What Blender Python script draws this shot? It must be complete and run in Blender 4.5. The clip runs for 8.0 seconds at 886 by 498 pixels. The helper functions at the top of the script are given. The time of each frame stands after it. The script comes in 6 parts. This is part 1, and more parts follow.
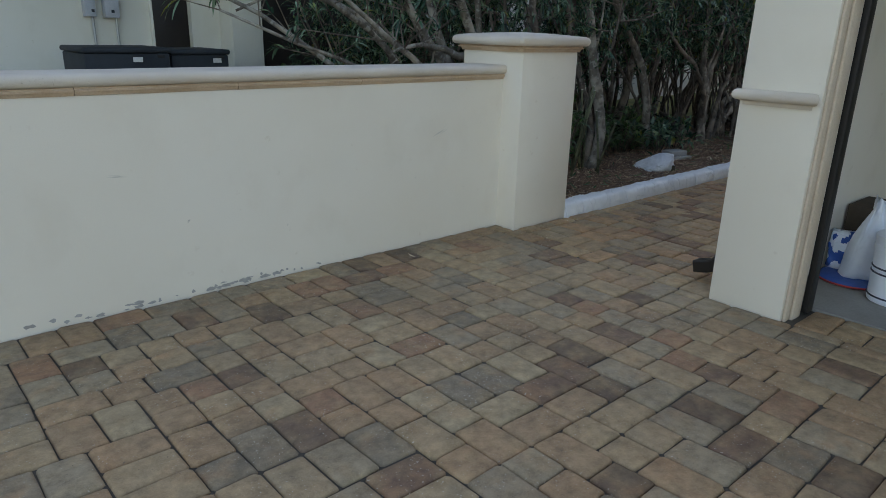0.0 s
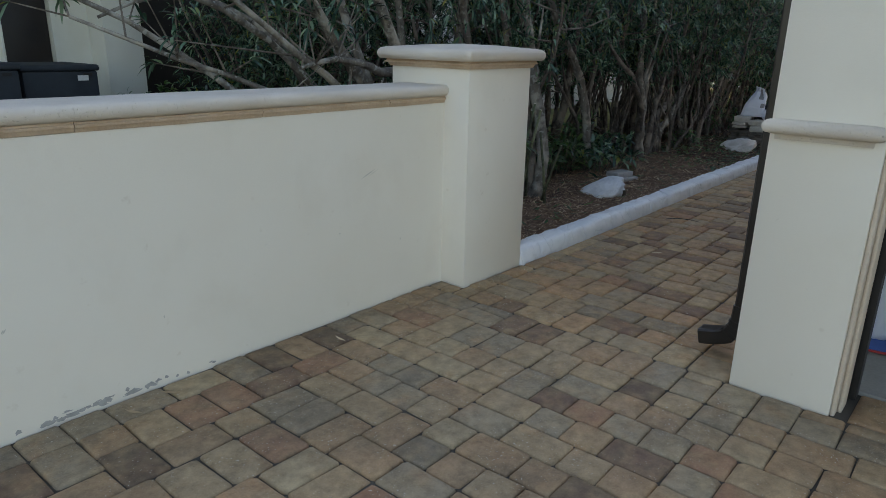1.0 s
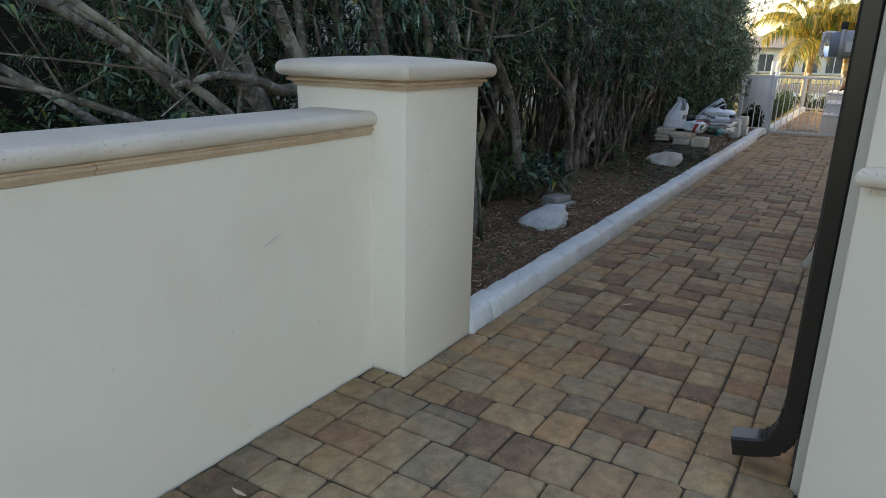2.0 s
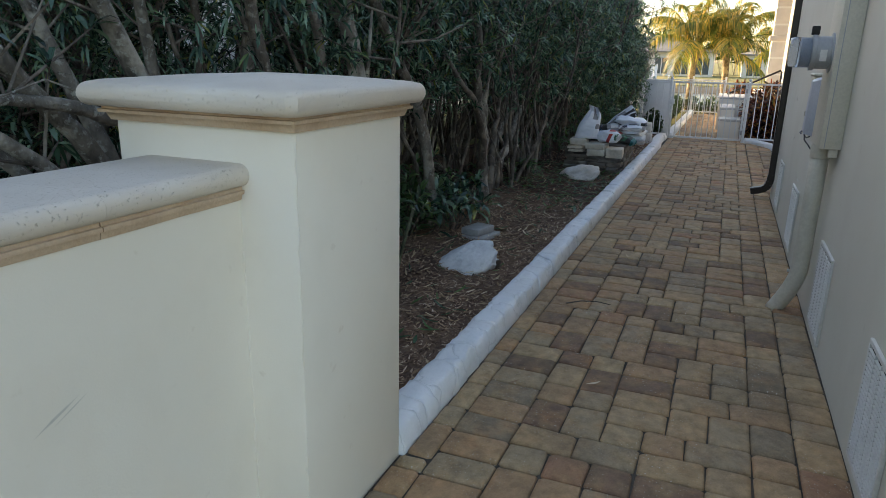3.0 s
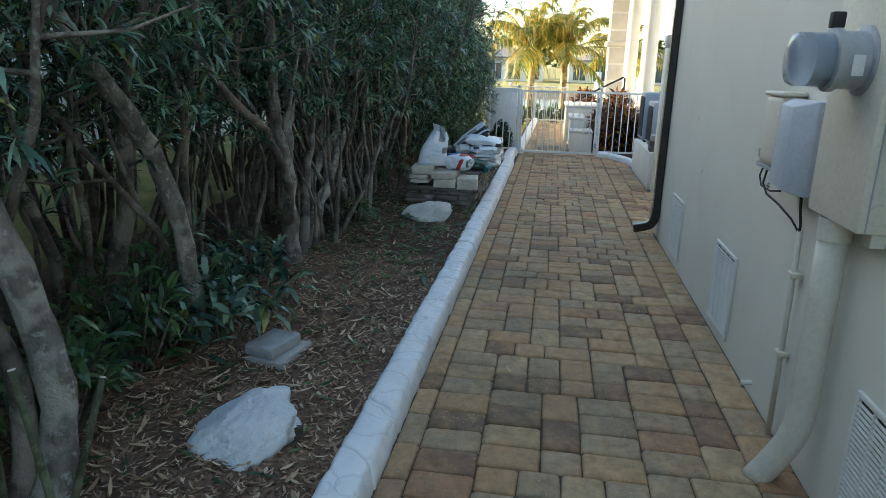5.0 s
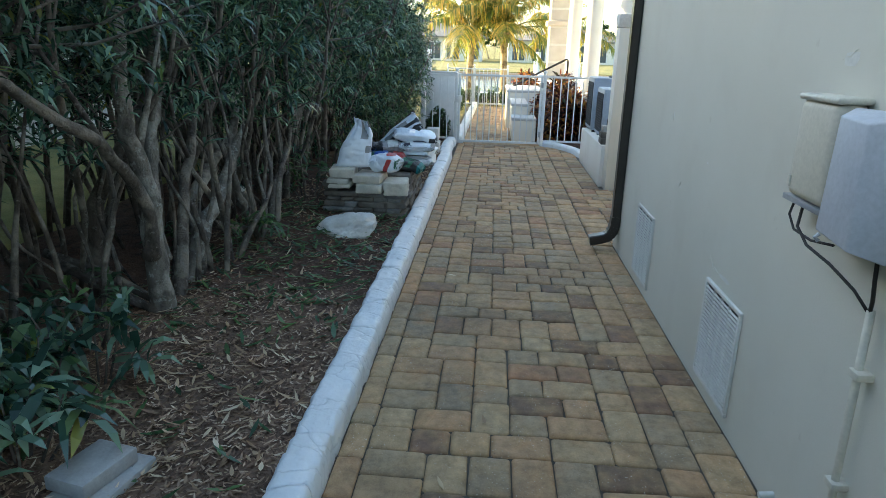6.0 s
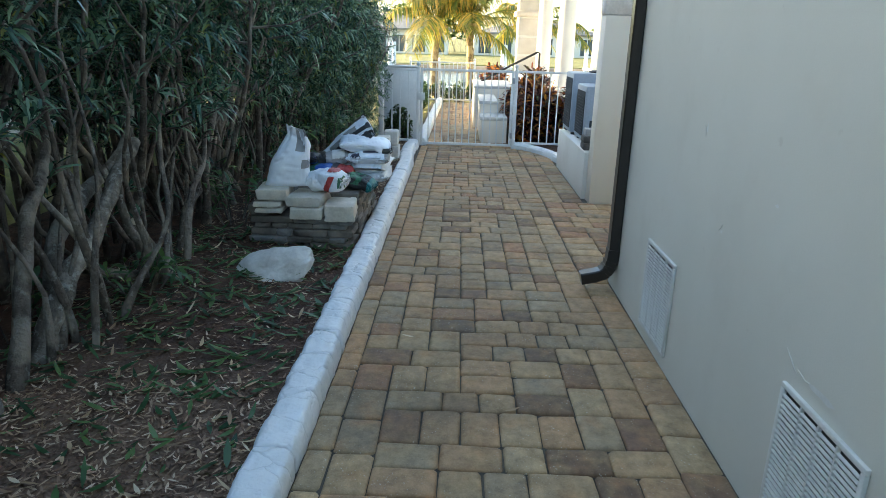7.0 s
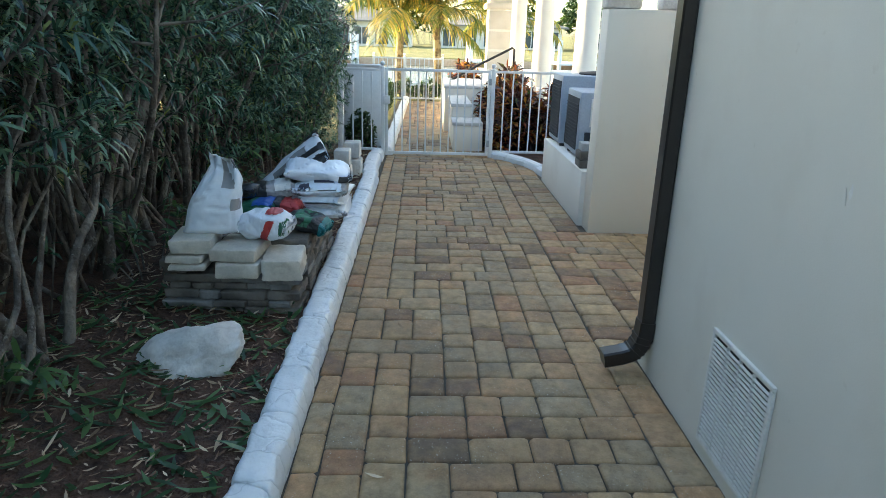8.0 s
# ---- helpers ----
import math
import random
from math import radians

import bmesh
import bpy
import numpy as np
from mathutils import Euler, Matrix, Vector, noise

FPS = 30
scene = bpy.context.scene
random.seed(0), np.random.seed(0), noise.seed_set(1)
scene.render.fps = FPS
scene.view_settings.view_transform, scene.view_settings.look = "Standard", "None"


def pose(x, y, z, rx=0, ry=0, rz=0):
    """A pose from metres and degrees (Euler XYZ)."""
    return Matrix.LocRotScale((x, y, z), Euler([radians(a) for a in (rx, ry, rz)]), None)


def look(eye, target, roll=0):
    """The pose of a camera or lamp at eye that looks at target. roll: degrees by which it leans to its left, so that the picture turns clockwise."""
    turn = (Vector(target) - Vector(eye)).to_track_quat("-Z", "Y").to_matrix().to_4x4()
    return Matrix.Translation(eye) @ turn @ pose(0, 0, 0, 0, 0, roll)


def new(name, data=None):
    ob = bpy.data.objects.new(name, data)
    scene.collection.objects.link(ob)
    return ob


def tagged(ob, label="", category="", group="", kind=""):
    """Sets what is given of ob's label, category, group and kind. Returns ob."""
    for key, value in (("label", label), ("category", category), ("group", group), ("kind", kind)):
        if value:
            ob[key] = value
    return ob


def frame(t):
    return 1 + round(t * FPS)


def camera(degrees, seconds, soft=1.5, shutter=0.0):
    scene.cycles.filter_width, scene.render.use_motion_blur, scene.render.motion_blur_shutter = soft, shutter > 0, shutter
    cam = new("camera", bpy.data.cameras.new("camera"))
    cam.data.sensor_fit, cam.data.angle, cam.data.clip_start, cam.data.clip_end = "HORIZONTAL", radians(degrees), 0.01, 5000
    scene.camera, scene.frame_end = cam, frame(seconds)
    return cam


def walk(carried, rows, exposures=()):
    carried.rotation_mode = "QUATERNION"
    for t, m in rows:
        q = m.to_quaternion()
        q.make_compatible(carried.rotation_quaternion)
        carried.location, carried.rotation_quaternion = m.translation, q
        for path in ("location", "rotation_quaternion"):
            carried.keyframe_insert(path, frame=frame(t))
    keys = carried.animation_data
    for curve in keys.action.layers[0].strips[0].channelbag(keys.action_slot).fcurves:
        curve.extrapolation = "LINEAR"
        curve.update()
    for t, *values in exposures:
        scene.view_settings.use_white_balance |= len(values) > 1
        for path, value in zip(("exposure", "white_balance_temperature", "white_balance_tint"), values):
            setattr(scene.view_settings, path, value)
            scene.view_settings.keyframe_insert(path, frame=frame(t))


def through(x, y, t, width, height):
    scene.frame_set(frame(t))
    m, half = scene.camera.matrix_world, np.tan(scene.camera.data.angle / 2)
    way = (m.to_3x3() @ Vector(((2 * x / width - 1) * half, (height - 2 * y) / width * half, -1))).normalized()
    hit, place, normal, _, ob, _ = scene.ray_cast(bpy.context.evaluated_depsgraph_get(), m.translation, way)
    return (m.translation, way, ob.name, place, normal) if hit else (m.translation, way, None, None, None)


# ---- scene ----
cam = camera(67.2, 8.0, soft=0.3)
PATH = [
    (0, (-0.062, 0.089, 1.407), (1.209, 1.504, 0.786), 1.4),
    (0.5, (0.233, 0.557, 1.415), (1.603, 1.882, 0.808), 1.3),
    (1, (0.566, 0.961, 1.425), (2.022, 2.196, 0.831), 1.2),
    (2.3, (1.521, 1.923, 1.46), (3.205, 2.843, 0.895), 1.2),
    (2.5, (1.698, 2.034, 1.483), (3.413, 2.896, 0.921), 1.1),
    (3, (2.138, 2.339, 1.475), (3.915, 3.067, 0.918), 1.3),
    (3.5, (2.627, 2.492, 1.468), (4.451, 3.099, 0.916), 1.3),
    (4, (3.16, 2.643, 1.482), (5.022, 3.137, 0.943), 1.3),
    (4.5, (3.655, 2.735, 1.516), (5.54, 3.134, 0.98), 1.2),
    (4.7, (3.87, 2.744, 1.493), (5.764, 3.104, 0.96), 1.2),
    (5.8, (4.997, 2.811, 1.507), (6.908, 2.965, 0.936), 1.9),
    (6, (5.24, 2.777, 1.526), (7.149, 2.905, 0.941), 1.6),
    (6.5, (5.821, 2.784, 1.509), (7.729, 2.857, 0.914), 1.5),
    (7, (6.386, 2.771, 1.505), (8.293, 2.805, 0.904), 1.6),
    (7.5, (6.983, 2.805, 1.526), (8.889, 2.784, 0.917), 1.7),
    (8, (7.544, 2.847, 1.548), (9.444, 2.78, 0.929), 1.7),
]
EXPOSURES = [(0, 1.45, 7300, 16), (1, 1.52, 7300, 16), (2.5, 1.62, 7200, 15), (4.5, 1.91, 6750, 5), (6.5, 2.32, 6350, 2), (8, 2.28, 6350, 2)]
walk(cam, [(t, look(eye, target, roll)) for t, eye, target, roll in PATH], EXPOSURES)

# ---------------------------------------------------------------- light
world = bpy.data.worlds.new("sky")
scene.world = world
world.use_nodes = True
wn = world.node_tree
wn.nodes.clear()
SUN_EL, SUN_AZ = 17.0, 24.0          # height, and turn from +y towards +x
sky = wn.nodes.new("ShaderNodeTexSky")
sky.sky_type = "NISHITA"
sky.sun_disc = False
sky.sun_elevation = radians(SUN_EL)
sky.sun_rotation = radians(SUN_AZ)
sky.dust_density = 1.5
bg = wn.nodes.new("ShaderNodeBackground")
bg.inputs[1].default_value = 0.15
wo = wn.nodes.new("ShaderNodeOutputWorld")
wn.links.new(sky.outputs[0], bg.inputs[0])
wn.links.new(bg.outputs[0], wo.inputs[0])
sun = new("sun", bpy.data.lights.new("sun", "SUN"))
sun.data.energy = 4.5
sun.data.angle = radians(0.6)
sun.data.color = (1.0, 0.80, 0.52)
sa, se = radians(SUN_AZ), radians(SUN_EL)
sun.matrix_world = look((math.sin(sa) * math.cos(se) * 50, math.cos(sa) * math.cos(se) * 50, math.sin(se) * 50), (0, 0, 0))


# ---------------------------------------------------------------- materials
def rgb(c):
    return (c[0], c[1], c[2], 1.0)


class Mat:
    """A node material: base colour from noises, roughness, bump."""

    def __init__(self, name, rough=0.7, metal=0.0):
        self.m = bpy.data.materials.new(name)
        self.m.use_nodes = True
        self.nt = self.m.node_tree
        self.b = self.nt.nodes["Principled BSDF"]
        self.b.inputs["Roughness"].default_value = rough
        self.b.inputs["Metallic"].default_value = metal

    def node(self, kind, **inputs):
        n = self.nt.nodes.new(kind)
        for k, v in inputs.items():
            n.inputs[k].default_value = v
        return n

    def link(self, a, b):
        self.nt.links.new(a, b)

    def position(self):
        return self.nt.nodes.new("ShaderNodeNewGeometry").outputs["Position"]

    def noise(self, scale, detail=4.0, vec=None, stretch=None, rough=0.55):
        n = self.node("ShaderNodeTexNoise", Scale=scale, Detail=detail, Roughness=rough)
        v = vec or self.position()
        if stretch:
            mp = self.nt.nodes.new("ShaderNodeMapping")
            mp.inputs["Scale"].default_value = stretch
            self.link(v, mp.inputs[0])
            v = mp.outputs[0]
        self.link(v, n.inputs["Vector"])
        return n.outputs[0]

    def ramp(self, fac, stops, constant=False):
        r = self.nt.nodes.new("ShaderNodeValToRGB")
        e = r.color_ramp.elements
        while len(e) < len(stops):
            e.new(0.5)
        for i, (p, c) in enumerate(stops):
            e[i].position, e[i].color = p, rgb(c) if len(c) == 3 else c
        if constant:
            r.color_ramp.interpolation = "CONSTANT"
        self.link(fac, r.inputs[0])
        return r.outputs[0]

    def mix(self, fac, a, b, how="MIX"):
        n = self.nt.nodes.new("ShaderNodeMix")
        n.data_type, n.blend_type = "RGBA", how
        for v, s in ((fac, n.inputs[0]), (a, n.inputs[6]), (b, n.inputs[7])):
            if isinstance(v, (int, float)):
                s.default_value = v
            elif isinstance(v, tuple):
                s.default_value = rgb(v)
            else:
                self.link(v, s)
        return n.outputs[2]

    def colour(self, c):
        if isinstance(c, tuple):
            self.b.inputs["Base Color"].default_value = rgb(c)
        else:
            self.link(c, self.b.inputs["Base Color"])
        return self

    def bump(self, height, strength=0.3, dist=0.01):
        n = self.node("ShaderNodeBump", Strength=strength, Distance=dist)
        self.link(height, n.inputs["Height"])
        self.link(n.outputs[0], self.b.inputs["Normal"])
        return self

    def roughness(self, fac, lo, hi):
        self.link(self.ramp(fac, [(0.3, (lo,) * 3), (0.7, (hi,) * 3)]), self.b.inputs["Roughness"])
        return self


def mottled(name, a, b, scale=6.0, fine=60.0, rough=0.75, bump=0.2, dist=0.004, metal=0.0, stretch=None):
    m = Mat(name, rough, metal)
    big = m.noise(scale, 5, stretch=stretch)
    small = m.noise(fine, 6)
    col = m.ramp(big, [(0.32, a), (0.68, b)])
    col = m.mix(0.18, col, m.ramp(small, [(0.3, (0.25, 0.25, 0.25)), (0.7, (1, 1, 1))]), "MULTIPLY")
    m.colour(col)
    if bump:
        m.bump(small, bump, dist)
    return m.m


def stucco(name, a, b, stain):
    m = Mat(name, 0.82)
    cloud = m.noise(0.9, 5)
    col = m.ramp(cloud, [(0.3, a), (0.7, b)])
    streak = m.noise(2.4, 6, stretch=(1.2, 1.2, 0.85))
    col = m.mix(m.ramp(streak, [(0.54, (0, 0, 0)), (0.78, (0.4, 0.4, 0.4))]), col, stain)
    spots = m.noise(13.0, 3)
    col = m.mix(m.ramp(spots, [(0.70, (0, 0, 0)), (0.76, (0.5, 0.5, 0.5))]), col, stain)
    m.colour(col)
    fine = m.noise(170.0, 4)
    wide = m.noise(9.0, 4)
    trowel = m.noise(3.2, 5, stretch=(1.0, 1.0, 1.6))
    m.bump(m.mix(0.5, m.mix(0.65, fine, wide), trowel), 0.34, 0.009)
    return m.m


def paver_material(name, island, warm=(1.0, 1.0, 1.0)):
    m = Mat(name, 0.85)
    if island:
        rnd = m.nt.nodes.new("ShaderNodeNewGeometry").outputs["Random Per Island"]
    else:
        rnd = m.nt.nodes.new("ShaderNodeObjectInfo").outputs["Random"]
    tone = m.ramp(rnd, [
        (0.0, (0.155, 0.100, 0.066)), (0.06, (0.43, 0.310, 0.185)), (0.16, (0.39, 0.260, 0.155)), (0.27, (0.355, 0.287, 0.197)),
        (0.38, (0.42, 0.315, 0.195)), (0.45, (0.205, 0.125, 0.083)), (0.53, (0.42, 0.275, 0.160)), (0.65, (0.322, 0.260, 0.182)),
        (0.76, (0.34, 0.190, 0.115)), (0.82, (0.43, 0.335, 0.210)), (0.89, (0.255, 0.208, 0.150)), (0.95, (0.41, 0.300, 0.185))], True)
    # clouds of other hue inside one stone
    cloud = m.noise(9.5, 5)
    hue = m.noise(6.3, 3)
    other = m.ramp(hue, [(0.35, (0.295, 0.243, 0.168)), (0.5, (0.43, 0.32, 0.19)), (0.65, (0.46, 0.275, 0.15))])
    tone = m.mix(m.ramp(cloud, [(0.38, (0, 0, 0)), (0.66, (0.55, 0.55, 0.55))]), tone, other)
    # broad damp and tyre-dark stains
    stain = m.noise(1.6, 6)
    tone = m.mix(m.ramp(stain, [(0.50, (0, 0, 0)), (0.70, (0.55, 0.55, 0.55))]), tone, (0.150, 0.118, 0.082))
    blot = m.noise(15.0, 7, rough=0.72)
    tone = m.mix(0.9, tone, m.ramp(blot, [(0.30, (0.55, 0.54, 0.52)), (0.62, (1.12, 1.11, 1.08))]), "MULTIPLY")
    tone = m.mix(1.0, tone, warm, "MULTIPLY")
    grit = m.noise(190.0, 5, rough=0.75)
    tone = m.mix(0.42, tone, m.ramp(grit, [(0.30, (0.55, 0.55, 0.55)), (0.66, (1.20, 1.18, 1.14))]), "MULTIPLY")
    speck = m.noise(110.0, 1)
    where = m.ramp(m.noise(3.1, 3), [(0.42, (0, 0, 0)), (0.60, (1, 1, 1))])
    dot = m.mix(1.0, m.ramp(speck, [(0.69, (0, 0, 0)), (0.73, (0.8, 0.8, 0.8))]), where, "MULTIPLY")
    tone = m.mix(dot, tone, (0.62, 0.57, 0.48))
    pore = m.noise(70.0, 3)
    tone = m.mix(m.ramp(pore, [(0.24, (0.6, 0.6, 0.6)), (0.31, (0, 0, 0))]), tone, (0.10, 0.08, 0.06))
    m.colour(tone)
    m.roughness(cloud, 0.62, 0.9)
    m.bump(m.mix(0.7, grit, m.noise(26.0, 5)), 0.75, 0.006)
    return m.m


def leaf_material(name, stops, rough=0.42, through=0.3):
    m = Mat(name, rough)
    rnd = m.nt.nodes.new("ShaderNodeNewGeometry").outputs["Random Per Island"]
    col = m.ramp(rnd, stops)
    col = m.mix(0.35, col, m.ramp(m.noise(3.0, 3), [(0.3, (0.45, 0.5, 0.45)), (0.7, (1.2, 1.2, 1.1))]), "MULTIPLY")
    m.colour(col)
    t = m.nt.nodes.new("ShaderNodeBsdfTranslucent")
    m.link(m.mix(1.0, col, (1.6, 1.9, 0.8), "MULTIPLY"), t.inputs[0])
    mx = m.node("ShaderNodeMixShader", Fac=through)
    m.link(m.b.outputs[0], mx.inputs[1])
    m.link(t.outputs[0], mx.inputs[2])
    m.link(mx.outputs[0], m.nt.nodes["Material Output"].inputs[0])
    return m.m


def bark_material(name, dark, light):
    m = Mat(name, 0.9)
    rings = m.noise(14.0, 6, stretch=(1, 1, 0.55))
    patch = m.noise(5.0, 4)
    col = m.ramp(rings, [(0.3, dark), (0.62, light)])
    col = m.mix(m.ramp(patch, [(0.50, (0, 0, 0)), (0.60, (0.8, 0.8, 0.8))]), col, (light[0] * 2.0, light[1] * 2.1, light[2] * 2.1))
    lichen = m.noise(23.0, 4, rough=0.65)
    col = m.mix(m.ramp(lichen, [(0.56, (0, 0, 0)), (0.63, (0.75, 0.75, 0.75))]), col, (light[0] * 1.75, light[1] * 2.0, light[2] * 2.15))
    m.colour(col)
    m.bump(m.noise(48.0, 6), 0.9, 0.016)
    return m.m


STUCCO = stucco("cream_stucco", (0.75, 0.685, 0.575), (0.79, 0.735, 0.635), (0.66, 0.585, 0.475))
HOUSE_STUCCO = stucco("house_stucco", (0.605, 0.585, 0.500), (0.660, 0.645, 0.565), (0.54, 0.51, 0.43))
WHITE_STUCCO = stucco("white_stucco", (0.76, 0.71, 0.63), (0.80, 0.755, 0.68), (0.64, 0.58, 0.49))
NEIGHBOUR = stucco("pale_stucco", (0.66, 0.65, 0.58), (0.72, 0.71, 0.65), (0.58, 0.55, 0.46))


def cast_stone():
    m = Mat("cast_stone", 0.85)
    col = m.ramp(m.noise(3.0, 5), [(0.3, (0.60, 0.52, 0.43)), (0.7, (0.68, 0.61, 0.52))])
    pits = m.noise(130.0, 4)
    col = m.mix(m.ramp(pits, [(0.66, (0, 0, 0)), (0.75, (0.4, 0.4, 0.4))]), col, (0.36, 0.30, 0.24))
    dust = m.noise(1.6, 6)
    col = m.mix(m.ramp(dust, [(0.5, (0, 0, 0)), (0.75, (0.5, 0.5, 0.5))]), col, (0.52, 0.44, 0.35))
    m.colour(col)
    m.bump(m.ramp(pits, [(0.60, (1, 1, 1)), (0.72, (0, 0, 0))]), 0.65, 0.008)
    return m.m


CAST = cast_stone()
# weathered tan, deepened for shade and warm bounce below the copings
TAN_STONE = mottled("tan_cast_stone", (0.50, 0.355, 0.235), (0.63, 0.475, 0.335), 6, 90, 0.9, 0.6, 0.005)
JAMB = mottled("warm_cast_trim", (0.62, 0.51, 0.39), (0.69, 0.58, 0.46), 5, 90, 0.85, 0.3)
PAVER = paver_material("driveway_stone", False, (1.02, 0.98, 0.93))
PAVER_FAR = paver_material("driveway_stone_joined", True, (1.02, 0.98, 0.93))
PATH_PAVER = paver_material("path_stone", False, (1.08, 0.98, 0.868))
PATH_PAVER_FAR = paver_material("path_stone_joined", True, (1.08, 0.98, 0.868))
SAND = mottled("joint_sand", (0.055, 0.046, 0.036), (0.105, 0.088, 0.067), 5, 140, 0.95, 0.6)


def painted_kerb():
    m = Mat("white_painted_concrete", 0.55)
    col = m.ramp(m.noise(6.0, 5), [(0.3, (0.74, 0.76, 0.77)), (0.7, (0.86, 0.87, 0.88))])
    v = m.nt.nodes.new("ShaderNodeTexVoronoi")
    v.feature = "DISTANCE_TO_EDGE"
    v.inputs["Scale"].default_value = 3.6
    warp = m.nt.nodes.new("ShaderNodeMapping")
    warp.inputs["Scale"].default_value = (1.5, 0.8, 0.6)
    add = m.nt.nodes.new("ShaderNodeVectorMath")
    wob = m.node("ShaderNodeTexNoise", Scale=7.0, Detail=3.0)
    m.link(m.position(), wob.inputs["Vector"])
    sc = m.nt.nodes.new("ShaderNodeVectorMath")
    sc.operation = "SCALE"
    sc.inputs[3].default_value = 0.16
    m.link(wob.outputs["Color"], sc.inputs[0])
    m.link(m.position(), add.inputs[0])
    m.link(sc.outputs[0], add.inputs[1])
    m.link(add.outputs[0], warp.inputs[0])
    m.link(warp.outputs[0], v.inputs["Vector"])
    crease = m.ramp(v.outputs["Distance"], [(0.0, (0, 0, 0)), (0.045, (1, 1, 1))])
    col = m.mix(m.ramp(v.outputs["Distance"], [(0.0, (0.32, 0.32, 0.32)), (0.013, (0, 0, 0))]), col, (0.36, 0.37, 0.38))
    grime = m.noise(9.0, 6)
    col = m.mix(m.ramp(grime, [(0.60, (0, 0, 0)), (0.76, (0.40, 0.40, 0.40))]), col, (0.50, 0.49, 0.45))
    m.colour(col)
    m.bump(m.mix(0.72, crease, m.noise(24.0, 7)), 0.9, 0.015)
    return m.m


KERB = painted_kerb()


def mulch_soil():
    """Weathered brown mulch, freshly dug dark soil towards the stone stack."""
    m = Mat("mulch_soil", 0.95)
    small = m.noise(55.0, 6)
    col = m.ramp(m.noise(4.0, 5), [(0.32, (0.125, 0.075, 0.051)), (0.68, (0.31, 0.195, 0.132))])
    dug = m.ramp(m.noise(9.0, 5), [(0.32, (0.050, 0.027, 0.019)), (0.68, (0.160, 0.080, 0.050))])
    sep = m.nt.nodes.new("ShaderNodeSeparateXYZ")
    m.link(m.position(), sep.inputs[0])
    add = m.nt.nodes.new("ShaderNodeMath")
    add.operation = "ADD"
    m.link(sep.outputs[0], add.inputs[0])
    m.link(m.noise(1.7, 4), add.inputs[1])
    far = m.nt.nodes.new("ShaderNodeMapRange")
    far.inputs["From Min"].default_value = 9.0
    far.inputs["From Max"].default_value = 9.8
    m.link(add.outputs[0], far.inputs["Value"])
    col = m.mix(far.outputs[0], col, dug)
    col = m.mix(0.3, col, m.ramp(small, [(0.3, (0.25, 0.25, 0.25)), (0.7, (1, 1, 1))]), "MULTIPLY")
    m.colour(col)
    m.bump(small, 1.0, 0.03)
    return m.m


MULCH = mulch_soil()
LAWN = mottled("lawn_grass", (0.12, 0.13, 0.03), (0.32, 0.27, 0.09), 1.2, 35, 0.9, 0.8, 0.03)
CONCRETE = mottled("garage_concrete", (0.26, 0.24, 0.21), (0.34, 0.32, 0.29), 3, 70, 0.8, 0.3)
BROWN_METAL = mottled("dark_bronze_aluminium", (0.020, 0.017, 0.015), (0.032, 0.027, 0.024), 3, 90, 0.28, 0.06)
BLACK_RUBBER = mottled("black_rubber", (0.012, 0.011, 0.010), (0.02, 0.018, 0.017), 8, 80, 0.6, 0.2)
CREAM_METAL = mottled("cream_painted_metal", (0.63, 0.59, 0.48), (0.68, 0.64, 0.54), 4, 80, 0.5, 0.08)
CREAM_PVC = mottled("cream_painted_pipe", (0.58, 0.54, 0.44), (0.66, 0.62, 0.52), 7, 60, 0.5, 0.15)
GREY_METAL = mottled("grey_metal", (0.36, 0.38, 0.40), (0.43, 0.45, 0.47), 6, 70, 0.42, 0.08, metal=0.35)
GREY_PLASTIC = mottled("grey_plastic", (0.43, 0.46, 0.51), (0.50, 0.53, 0.58), 5, 70, 0.5, 0.08)
WHITE_METAL = mottled("white_powder_coat", (0.70, 0.72, 0.73), (0.78, 0.79, 0.80), 9, 80, 0.4, 0.08)
WHITE_VENT = mottled("white_vent_plastic", (0.66, 0.66, 0.61), (0.73, 0.73, 0.68), 9, 70, 0.5, 0.08)
# near-black colour that stands for the shade behind the vent louvres
VENT_SHADE = mottled("vent_shade_dark", (0.03, 0.03, 0.028), (0.05, 0.049, 0.045), 9, 70, 0.9, 0.0)
DARK_UNIT = mottled("dark_slate_metal", (0.022, 0.028, 0.036), (0.034, 0.042, 0.052), 4, 70, 0.85, 0.1)
UNIT_GREY = mottled("blue_grey_metal", (0.30, 0.36, 0.44), (0.37, 0.43, 0.52), 4, 70, 0.45, 0.1)
LIMESTONE = mottled("pale_limestone", (0.60, 0.56, 0.51), (0.78, 0.75, 0.71), 7, 45, 0.9, 0.6, 0.012)
WHITE_ROCK = mottled("white_painted_rock", (0.64, 0.66, 0.69), (0.76, 0.78, 0.80), 8, 40, 0.75, 0.9, 0.015)
GREY_BLOCK = mottled("grey_concrete_block", (0.34, 0.335, 0.325), (0.45, 0.445, 0.435), 9, 70, 0.9, 0.5)
BUFF_BLOCK = mottled("buff_coping_block", (0.53, 0.48, 0.40), (0.70, 0.64, 0.55), 8, 70, 0.9, 0.6)
BROWN_BLOCK = mottled("brown_wall_block", (0.10, 0.088, 0.075), (0.22, 0.19, 0.16), 7, 60, 0.9, 0.7, 0.008)
GREY_LEDGE = mottled("grey_wall_block", (0.15, 0.145, 0.14), (0.29, 0.275, 0.255), 7, 60, 0.9, 0.7, 0.008)
BARK = bark_material("grey_bark", (0.040, 0.032, 0.025), (0.135, 0.110, 0.088))
PALE_BARK = bark_material("lichened_bark", (0.070, 0.060, 0.048), (0.205, 0.180, 0.150))
CANE = bark_material("green_cane", (0.030, 0.036, 0.018), (0.085, 0.088, 0.048))
